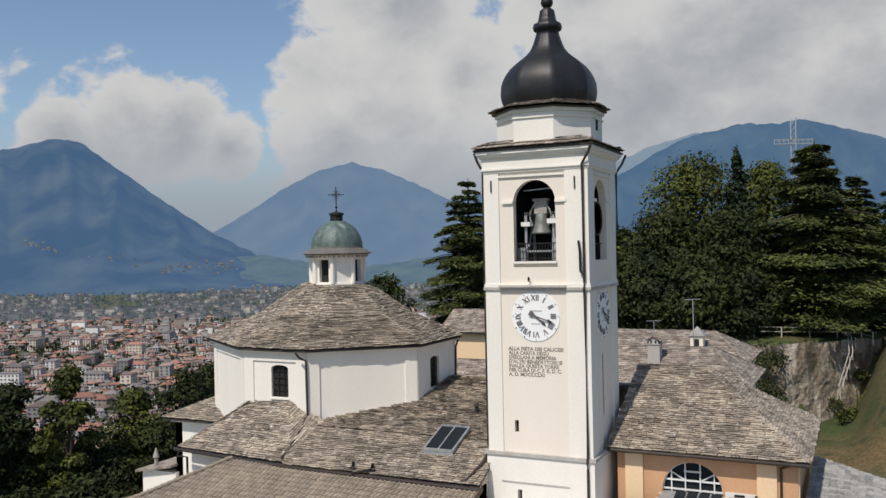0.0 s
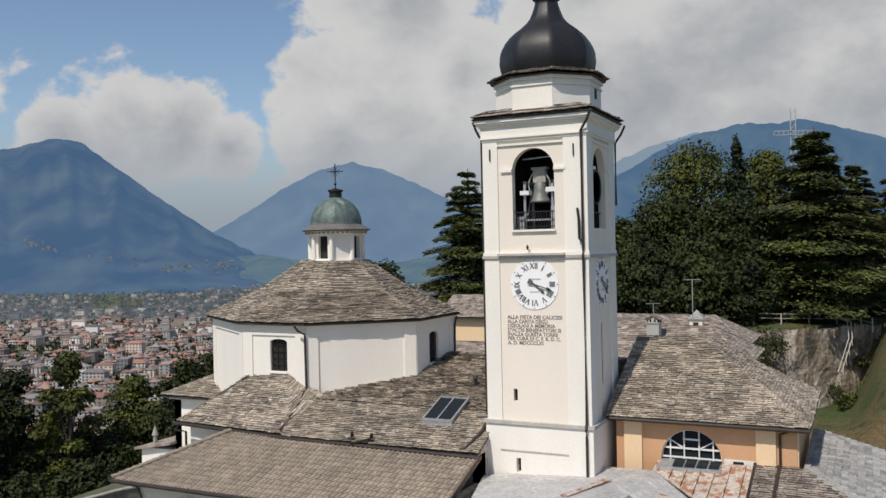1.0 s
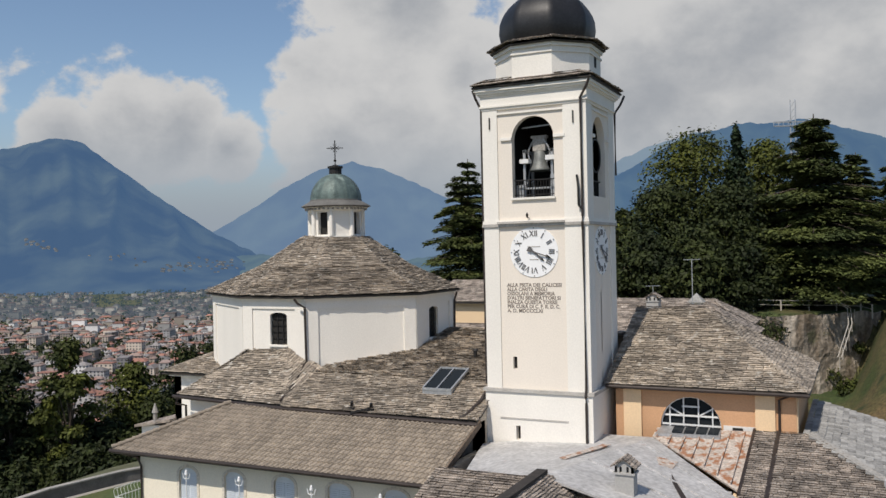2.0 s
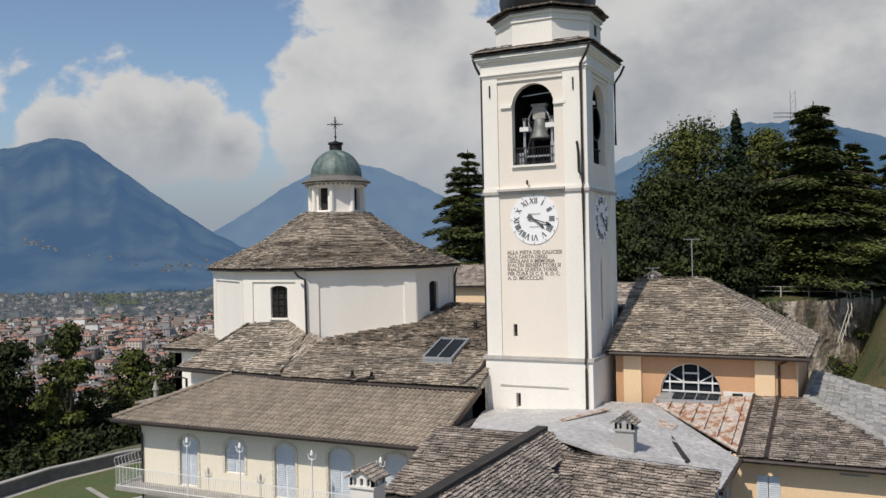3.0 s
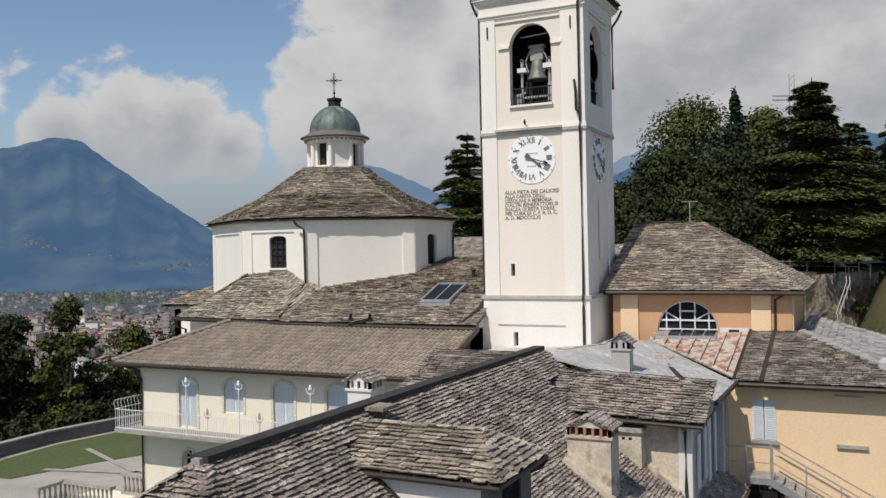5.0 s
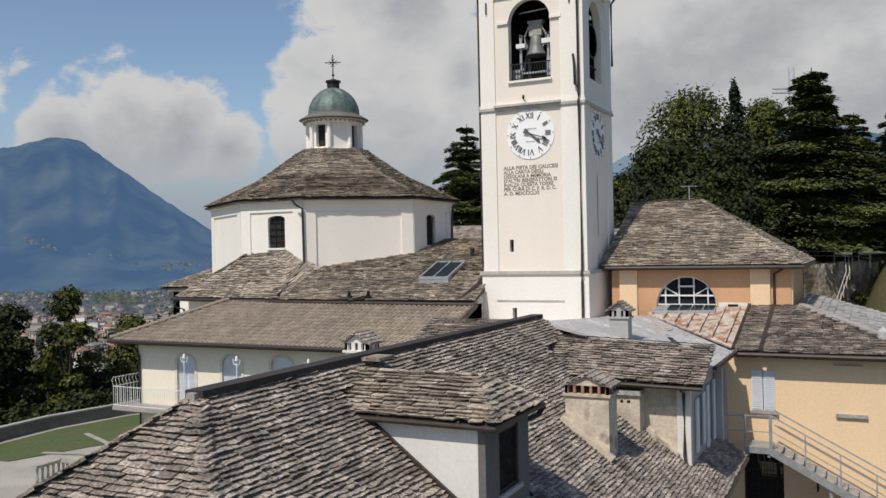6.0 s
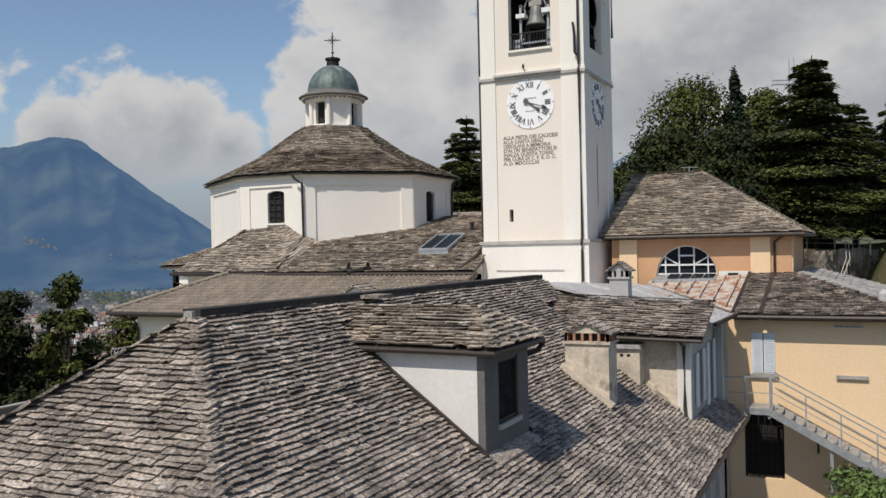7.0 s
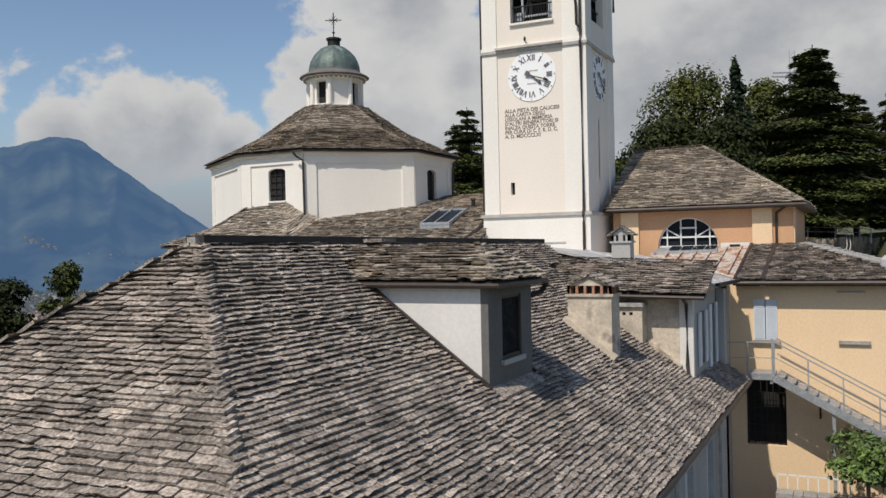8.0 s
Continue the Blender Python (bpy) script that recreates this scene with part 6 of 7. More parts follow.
def mountain(name, label, ridge, dist, foot, mat, rough, seed):
    """A mountain range: ridge given as (right, up) bearings, falling towards the viewer down to the valley."""
    cols, rows = 260, 70
    r0, r1 = ridge[0][0], ridge[-1][0]
    vs = []
    for j in range(rows + 1):
        f = j / rows
        for i in range(cols + 1):
            right = r0 + (r1 - r0) * i / cols
            p = far_point(right, 0, dist + (foot - dist) * f)
            vs.append((p.x, p.y, range_z(ridge, dist, rough, seed, right, f)))
    n = cols + 1
    s = Shape().add(vs, [(j * n + i, j * n + i + 1, (j + 1) * n + i + 1, (j + 1) * n + i) for j in range(rows) for i in range(cols)])
    return tagged(part(name, s, mat, smooth=True), label, "mountain", kind="structure")


# The second colour of each range glows to stand in for haze.
M_LEFT = haze_material("hazed_left_range", (0.060, 0.075, 0.050), (0.080, 0.165, 0.320), 0.76, 0.005)
M_MID = haze_material("hazed_middle_range", (0.045, 0.060, 0.040), (0.185, 0.285, 0.440), 0.84, 0.005)
M_RIGHT = haze_material("hazed_right_range", (0.040, 0.055, 0.035), (0.105, 0.200, 0.345), 0.80, 0.005)
M_PALE = haze_material("hazed_far_range", (0.035, 0.050, 0.035), (0.27, 0.36, 0.46), 0.92, 0.006)
M_FOOT = haze_material("hazed_foothill", (0.050, 0.070, 0.035), (0.135, 0.225, 0.32), 0.78, 0.008)


def view(px, py):
    return ((px - 784) / 1513, (441 - py) / 1513)


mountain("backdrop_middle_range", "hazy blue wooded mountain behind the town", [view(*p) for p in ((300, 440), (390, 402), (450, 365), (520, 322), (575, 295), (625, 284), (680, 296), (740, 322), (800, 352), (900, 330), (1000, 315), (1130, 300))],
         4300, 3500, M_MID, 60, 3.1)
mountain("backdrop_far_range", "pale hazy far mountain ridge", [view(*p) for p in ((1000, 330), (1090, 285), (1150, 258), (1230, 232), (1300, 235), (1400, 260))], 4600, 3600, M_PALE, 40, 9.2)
mountain("backdrop_right_range", "wooded mountain range above the trees, tinted blue with haze", [view(*p) for p in ((1010, 352), (1090, 312), (1150, 275), (1215, 243), (1290, 222), (1330, 213), (1385, 216), (1420, 206), (1480, 218), (1568, 240), (1700, 260), (1900, 330))],
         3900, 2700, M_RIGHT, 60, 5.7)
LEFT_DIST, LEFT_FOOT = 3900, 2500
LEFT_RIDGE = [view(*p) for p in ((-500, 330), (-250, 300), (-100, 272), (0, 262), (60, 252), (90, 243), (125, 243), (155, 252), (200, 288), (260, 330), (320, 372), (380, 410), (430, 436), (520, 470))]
mountain("backdrop_left_range", "wooded mountain above the town, tinted dark blue with haze", LEFT_RIDGE, LEFT_DIST, LEFT_FOOT, M_LEFT, 55, 1.3)
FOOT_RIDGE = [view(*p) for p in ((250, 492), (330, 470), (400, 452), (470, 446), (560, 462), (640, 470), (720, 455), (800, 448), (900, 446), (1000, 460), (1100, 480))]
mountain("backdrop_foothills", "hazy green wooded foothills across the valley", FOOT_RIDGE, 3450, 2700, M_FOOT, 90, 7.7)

TOWN_WALL = [material("town_wall_" + n, c, dark=0.85, scale=0.05, fine=0.6, bump=0, vary=0.5, island=True, fine_mix=0.1) for n, c in
             (("white", (0.62, 0.60, 0.58)), ("cream", (0.50, 0.43, 0.36)), ("grey", (0.30, 0.29, 0.29)))]
TOWN_ROOF = [material("town_roof_" + n, c, dark=0.8, scale=0.02, fine=0.5, bump=0, vary=0.45, island=True, fine_mix=0.15) for n, c in
             (("red", (0.32, 0.16, 0.12)), ("grey", (0.20, 0.185, 0.18)), ("brown", (0.24, 0.175, 0.15)))]
# Far copies of the town colours, with pale bluish haze glowing in them.
TOWN_WALL += [haze_material("hazed_town_wall_" + n, c, (0.20, 0.245, 0.30), 0.42, 0.05) for n, c in (("white", (0.29, 0.28, 0.27)), ("cream", (0.20, 0.18, 0.16)), ("grey", (0.12, 0.12, 0.12)))]
TOWN_ROOF += [haze_material("hazed_town_roof_" + n, c, (0.15, 0.19, 0.25), 0.40, 0.05) for n, c in (("red", (0.085, 0.05, 0.04)), ("grey", (0.055, 0.055, 0.055)), ("brown", (0.065, 0.05, 0.045)))]
HAZED_LEAF = haze_material("hazed_garden_trees", (0.022, 0.032, 0.014), (0.10, 0.16, 0.20), 0.40, 0.05)
FAR_GLASS = material("far_window", (0.07, 0.075, 0.085), rough=0.4, bump=0, vary=0.4, island=True)


def house_shape(walls, roofs, wins, x, y, z, w, d, h, turn, flat, storeys=0):
    c, s = math.cos(turn), math.sin(turn)

    def at(a, b, e):
        return (x + c * a - s * b, y + s * a + c * b, z + e)
    pts = [at(a, b, e) for e in (-3, h) for a, b in ((-w / 2, -d / 2), (w / 2, -d / 2), (w / 2, d / 2), (-w / 2, d / 2))]
    walls.add(pts, [(0, 1, 5, 4), (1, 2, 6, 5), (2, 3, 7, 6), (3, 0, 4, 7), (4, 5, 6, 7)])
    o = 0.6
    if flat:
        pts = [at(a, b, e) for e in (h, h + 0.6) for a, b in ((-w / 2 - .3, -d / 2 - .3), (w / 2 + .3, -d / 2 - .3), (w / 2 + .3, d / 2 + .3), (-w / 2 - .3, d / 2 + .3))]
        roofs.add(pts, [(4, 5, 6, 7), (0, 1, 5, 4), (1, 2, 6, 5), (2, 3, 7, 6), (3, 0, 4, 7)])
    else:
        k = min(w, d) * 0.27
        i = min(w, d) * 0.42
        e0 = [at(a, b, h - 0.1) for a, b in ((-w / 2 - o, -d / 2 - o), (w / 2 + o, -d / 2 - o), (w / 2 + o, d / 2 + o), (-w / 2 - o, d / 2 + o))]
        r = [at(-w / 2 + i, 0, h + k), at(w / 2 - i, 0, h + k)] if w >= d else [at(0, -d / 2 + i, h + k), at(0, d / 2 - i, h + k)]
        roofs.add(e0 + r, [(0, 1, 5, 4), (1, 2, 5), (2, 3, 4, 5), (3, 0, 4)] if w >= d else [(0, 1, 4), (1, 2, 5, 4), (2, 3, 5), (3, 0, 4, 5)])
    if wins is not None and storeys:
        for st in range(storeys):
            e = 1.2 + st * (h - 0.6) / storeys
            for side in (0, 1, 3):
                n = int((w if side == 0 else d) / 3.2)
                for q in range(n):
                    t0 = (q + 0.5) / n - 0.5
                    for_w = 0.75
                    if side == 0:
                        q4 = [(t0 * w - for_w, -d / 2 - 0.06), (t0 * w + for_w, -d / 2 - 0.06)]
                    elif side == 1:
                        q4 = [(w / 2 + 0.06, t0 * d - for_w), (w / 2 + 0.06, t0 * d + for_w)]
                    else:
                        q4 = [(-w / 2 - 0.06, t0 * d + for_w), (-w / 2 - 0.06, t0 * d - for_w)]
                    wins.add([at(*q4[0], e), at(*q4[1], e), at(*q4[1], e + 1.5), at(*q4[0], e + 1.5)], [(0, 1, 2, 3)])


def town():
    r = random.Random(21)
    far_w = [Shape() for _ in TOWN_WALL]
    far_r = [Shape() for _ in TOWN_ROOF]
    far_g = Shape()
    made = 0
    spots = []
    tries = 0
    cells = set()
    while len(spots) < 11000 and tries < 110000:
        tries += 1
        a = 470 + 2750 * r.random() ** 1.35
        right = r.uniform(-0.62, 0.16)
        p = AXIS * a + SIDE * right * a
        if ground_height(p.x, p.y) > -80 and a < 900:
            continue
        lim = 9 + a * 0.004
        cell = (round(p.x / lim), round(p.y / lim))
        if cell in cells:
            continue
        if noise.noise(Vector((p.x, p.y, 5)) * 0.005) < -0.22 - (a < 900) * 0.15 + smooth(1500, 2600, a) * 0.35:
            continue
        cells.add(cell)
        spots.append((a, p))
    spots.sort(key=lambda q: q[0])
    for k, (a, p) in enumerate(spots):
        block = r.random() < 0.10
        if block:
            w, d, h, st = r.uniform(11, 20), r.uniform(8, 11), r.uniform(9, 16), 5
        else:
            w, d, h, st = r.uniform(6, 12), r.uniform(5, 9), r.uniform(4, 8.5), 3
        wm, rm = r.choice((0, 0, 1, 1, 2)), r.choice((0, 0, 1, 1, 2, 2))
        turn = 0.45 + r.choice((0, math.pi / 2)) + r.uniform(-0.15, 0.15)
        z = ground_height(p.x, p.y)
        if k < 200:
            name, cat = ("apartment_block", "apartment block") if block else ("town_house", "house")
            t = thing(name, ("pale apartment block with rows of windows in the town" if block else "small %s house with a %s roof in the town" % (("white", "cream", "grey")[wm], ("red tiled", "grey slab", "brown tiled")[rm])),
                      cat, (p.x, p.y, z), "houses of the town")
            sw, sr, sg = Shape(), Shape(), Shape()
            house_shape(sw, sr, sg, 0, 0, 0, w, d, h, turn, block and r.random() < 0.6, st)
            part("wall", sw, TOWN_WALL[wm], t)
            part("roof", sr, TOWN_ROOF[rm], t)
            tagged(part("windows", sg, FAR_GLASS, t), kind="stuff")
        else:
            # Beyond 1450 m houses take the copies with haze in their colour.
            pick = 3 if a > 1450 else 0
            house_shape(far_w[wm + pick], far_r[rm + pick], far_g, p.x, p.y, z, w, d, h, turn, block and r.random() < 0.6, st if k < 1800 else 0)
    # villages strewn up the lower slopes
    for px, py, n, sp in ((65, 430, 12, 16), (98, 440, 6, 10), (190, 452, 7, 40), (320, 470, 30, 40), (400, 466, 26, 30)):
        for _ in range(n):
            right, up = view(px + r.gauss(0, sp), py + r.gauss(0, 5))
            for step in range(120):
                f = 1 - step / 120
                q = far_point(right, up, LEFT_DIST + (LEFT_FOOT - LEFT_DIST) * f)
                ground = range_z(LEFT_RIDGE, LEFT_DIST, 55, 1.3, right, f)
                if q.z < ground:
                    break
            house_shape(far_w[r.choice((4, 5, 5))], far_r[4], None, q.x, q.y, ground - 1, r.uniform(7, 14), r.uniform(6, 9), r.uniform(3, 5), r.random(), False)
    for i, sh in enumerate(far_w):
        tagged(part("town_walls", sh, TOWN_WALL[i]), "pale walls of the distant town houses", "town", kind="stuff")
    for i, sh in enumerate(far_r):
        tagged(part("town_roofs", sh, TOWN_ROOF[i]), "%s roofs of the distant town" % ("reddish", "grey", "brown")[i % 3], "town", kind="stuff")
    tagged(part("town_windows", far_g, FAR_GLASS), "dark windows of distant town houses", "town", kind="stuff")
    # garden trees between the houses
    near_g, far_g = Shape(), Shape()
    for _ in range(6500):
        a = 430 + 2750 * r.random() ** 1.2
        p = AXIS * a + SIDE * r.uniform(-0.62, 0.2) * a
        z = ground_height(p.x, p.y)
        size = r.uniform(2.5, 6.0)
        for _ in range(7):
            c = p + Vector((r.gauss(0, size * 0.5), r.gauss(0, size * 0.5), 0))
            zz = z + size * r.uniform(0.4, 1.7)
            b = size * 0.5
            vs = [(c.x + b * r.uniform(-1, 1), c.y + b * r.uniform(-1, 1), zz + b * r.uniform(-0.8, 0.9)) for _ in range(5)]
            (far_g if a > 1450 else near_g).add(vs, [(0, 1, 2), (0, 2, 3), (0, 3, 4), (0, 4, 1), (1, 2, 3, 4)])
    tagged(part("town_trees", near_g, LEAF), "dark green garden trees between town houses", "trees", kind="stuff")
    tagged(part("town_trees", far_g, HAZED_LEAF), "hazy dark trees in the distant valley", "trees", kind="stuff")


town()


# ---- trees ----
def leaf_cloud(shape, c, rad, count, size, r, flat=1.0, shell=0.55):
    """Small bent leaves strewn through an ellipsoid, thickest near its skin."""
    for _ in range(count):
        d = Vector((r.gauss(0, 1), r.gauss(0, 1), r.gauss(0, 1))).normalized()
        d.z = abs(d.z) * 0.9 - 0.25 if r.random() < 0.55 else d.z
        k = min(abs(r.gauss(0.86, 0.2)), 1.15)
        p = Vector((c[0] + d.x * rad[0] * k, c[1] + d.y * rad[1] * k, c[2] + d.z * rad[2] * k))
        nrm = (d + Vector((r.gauss(0, 0.6), r.gauss(0, 0.6), r.gauss(0, 0.4) + 0.6 * flat))).normalized()
        u = nrm.cross(Vector((r.gauss(0, 1), r.gauss(0, 1), r.gauss(0, 1)))).normalized()
        v = nrm.cross(u)
        s = size * r.uniform(0.6, 1.4)
        shape.add([p - u * s * 0.5, p + v * s * 0.32 + nrm * s * 0.06, p + u * s * 0.6 - nrm * s * 0.1, p - v * s * 0.32 + nrm * s * 0.05], [(0, 1, 2), (0, 2, 3)])


def broad_tree(at, height, width, leaves, mat, seed, label, size=0.55, name="broadleaf_tree", clumps=26):
    r = random.Random(seed)
    t = thing(name, label, "tree", at, "trees on the hill")
    trunk = Shape()
    top = Vector((r.uniform(-0.5, 0.5), r.uniform(-0.5, 0.5), height * 0.75))
    trunk.tube([(0, 0, -1.0), (0.1, 0.1, height * 0.2), (top * 0.6), top], height * 0.022, 8, 0.06)
    crown = Shape()
    for i in range(clumps):
        a = i * 2.399 + r.uniform(-0.4, 0.4)
        f = (i + 0.5) / clumps
        zc = height * (0.22 + 0.72 * f)
        reach = width / 2 * (math.sin(math.pi * min(1, 0.22 + 0.80 * f)) ** 0.7) * r.uniform(0.45, 0.95)
        c = Vector((reach * math.cos(a), reach * math.sin(a), zc + r.uniform(-0.6, 0.6)))
        rad = width * r.uniform(0.16, 0.26)
        trunk.tube([(0, 0, zc * 0.7), c * 0.55 + Vector((0, 0, zc * 0.36)), c], 0.09, 5, 0.03)
        leaf_cloud(crown, c, (rad, rad, rad * 0.75), leaves // clumps, size, r)
    part("trunk", trunk, BARK, t)
    part("crown", crown, mat, t)
    return t


def cedar(at, height, width, seed, label, dens=1.0, mat=None):
    r = random.Random(seed)
    t = thing("cedar_tree", label, "tree", at, "trees on the hill")
    trunk, crown = Shape(), Shape()
    trunk.tube([(0, 0, -1), (0, 0, height * 0.5), (0.1, 0, height * 0.97)], height * 0.024, 8, 0.05)
    z = height * 0.14
    while z < height * 0.97:
        f = z / height
        reach = width / 2 * (1 - f) ** 0.85 * (1.0 if f > 0.15 else 0.9) + 0.35
        n = 7 if f < 0.8 else 5
        a0 = r.uniform(0, 6.28)
        for i in range(n):
            a = a0 + i * 2 * math.pi / n + r.uniform(-0.35, 0.35)
            L = reach * r.choice((0.45, 0.7, 0.85, 1.0, 1.15)) * r.uniform(0.9, 1.1)
            d = Vector((math.cos(a), math.sin(a), 0))
            rise = r.uniform(-0.04, 0.26) * L
            tip = d * L + Vector((0, 0, z + rise - 0.12 * L))
            mid = d * L * 0.5 + Vector((0, 0, z + rise * 0.8))
            trunk.tube([(0, 0, z), mid, tip], 0.10, 5, 0.02)
            m = int((40 + 80 * L) * dens)
            side = Vector((-d.y, d.x, 0))
            for _ in range(m):
                k = r.random() ** 0.7
                base = (Vector((0, 0, z)) * (1 - k) ** 2 + mid * 2 * k * (1 - k) + tip * k * k)
                wd = (0.16 + 0.30 * math.sin(math.pi * min(k * 0.9 + 0.1, 1))) * L * 0.75
                p = base + side * r.gauss(0, wd * 0.75) + Vector((0, 0, r.uniform(-0.34, 0.16) - 0.35 * k * k * L * 0.18 - 0.1 * abs(r.gauss(0, 0.6))))
                u = (d + side * r.gauss(0, 0.9) + Vector((0, 0, r.gauss(-0.1, 0.15)))).normalized()
                nrm = Vector((r.gauss(0, 0.3), r.gauss(0, 0.3), 1)).normalized()
                v = nrm.cross(u).normalized()
                s = r.uniform(0.35, 0.8)
                crown.add([p - u * s * 0.4, p + v * s * 0.22, p + u * s * 0.6 - nrm * s * 0.12, p - v * s * 0.22], [(0, 1, 2), (0, 2, 3)])
        z += height * r.uniform(0.024, 0.042)
    part("trunk", trunk, BARK, t)
    part("crown", crown, mat or NEEDLE, t)
    return t


def at_view(px, dist, z):
    p = AXIS * dist + SIDE * dist * (px - 784) / 1513
    return (p.x, p.y, z)


CED = "dark green layered cedar with drooping flat branches"
cedar(at_view(832, 122, 4.0), 26.5, 20, 31, CED)
cedar(at_view(1445, 91, 9.0), 22.1, 21, 32, CED, 1.2)
cedar(at_view(1518, 106, 9.0), 19.4, 13.5, 33, "dark grey-green cedar behind the larger one")
cedar(at_view(1600, 95, 9.0), 18.5, 14, 37, CED)
cedar(at_view(1108, 122, 6.0), 16.6, 10, 38, CED)
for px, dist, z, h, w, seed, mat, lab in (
        (1235, 100, 8.0, 22.2, 13.5, 41, LEAF_SUNLIT, "tall broadleaf tree with leaf colour lightened for sunlight"),
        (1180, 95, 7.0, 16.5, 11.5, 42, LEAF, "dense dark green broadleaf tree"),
        (1360, 105, 8.0, 21.6, 11.5, 43, LEAF_SUNLIT, "tall broadleaf tree with leaf colour lightened for sunlight"),
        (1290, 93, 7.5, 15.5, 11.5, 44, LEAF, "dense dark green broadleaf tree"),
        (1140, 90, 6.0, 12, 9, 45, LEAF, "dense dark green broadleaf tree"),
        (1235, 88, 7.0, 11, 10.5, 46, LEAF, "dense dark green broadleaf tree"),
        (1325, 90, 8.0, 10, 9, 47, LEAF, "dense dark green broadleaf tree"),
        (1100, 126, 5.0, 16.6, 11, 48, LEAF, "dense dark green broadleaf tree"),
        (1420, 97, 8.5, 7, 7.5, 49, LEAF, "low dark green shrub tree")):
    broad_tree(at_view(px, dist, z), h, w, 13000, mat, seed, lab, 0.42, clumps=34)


def cypress(at, h, w, seed):
    r = random.Random(seed)
    t = thing("cypress_tree", "slim dark cypress among broadleaf trees", "tree", at, "trees on the hill")
    s = Shape().tube([(0, 0, -1), (0, 0, h * 0.9)], 0.2, 8, 0.05)
    part("trunk", s, BARK, t)
    c = Shape()
    for i in range(24):
        f = (i + 0.5) / 24
        leaf_cloud(c, (r.gauss(0, 0.2), r.gauss(0, 0.2), h * (0.08 + 0.92 * f)), (w / 2 * (1.05 - f) ** 0.6, w / 2 * (1.05 - f) ** 0.6, h * 0.06), 150, 0.45, r)
    part("crown", c, CYPRESS, t)


cypress(at_view(1312, 96, 7.5), 22.0, 4.0, 51)
cypress(at_view(1296, 98, 7.5), 18.4, 3.3, 52)

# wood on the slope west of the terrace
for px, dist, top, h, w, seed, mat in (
        (122, 84, 9.9, 24, 6.0, 61, LEAF_SUNLIT), (18, 83, 8.0, 22, 7.0, 62, LEAF), (-60, 80, 8.5, 22, 8.0, 63, LEAF), (235, 92, 5.9, 20, 8.5, 64, LEAF_SUNLIT), (180, 86, 1.0, 16, 9.0, 65, LEAF),
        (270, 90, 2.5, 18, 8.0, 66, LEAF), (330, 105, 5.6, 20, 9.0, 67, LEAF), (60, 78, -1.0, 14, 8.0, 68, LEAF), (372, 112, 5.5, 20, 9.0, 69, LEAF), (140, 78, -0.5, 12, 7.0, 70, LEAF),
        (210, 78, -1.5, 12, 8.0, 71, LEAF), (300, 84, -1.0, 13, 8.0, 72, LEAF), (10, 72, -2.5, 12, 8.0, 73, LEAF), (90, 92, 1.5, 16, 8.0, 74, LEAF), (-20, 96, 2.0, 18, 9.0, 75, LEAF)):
    broad_tree(at_view(px, dist, top - h), h, w, 9000, mat, seed, "tall slim leafy tree below the terrace" if mat is LEAF_SUNLIT else "dark green leafy tree below the terrace", 0.44)
broad_tree(at_view(682, 88, 5.0), 12.8, 6.0, 4200, LEAF, 81, "dark green tree top behind the church", 0.4)


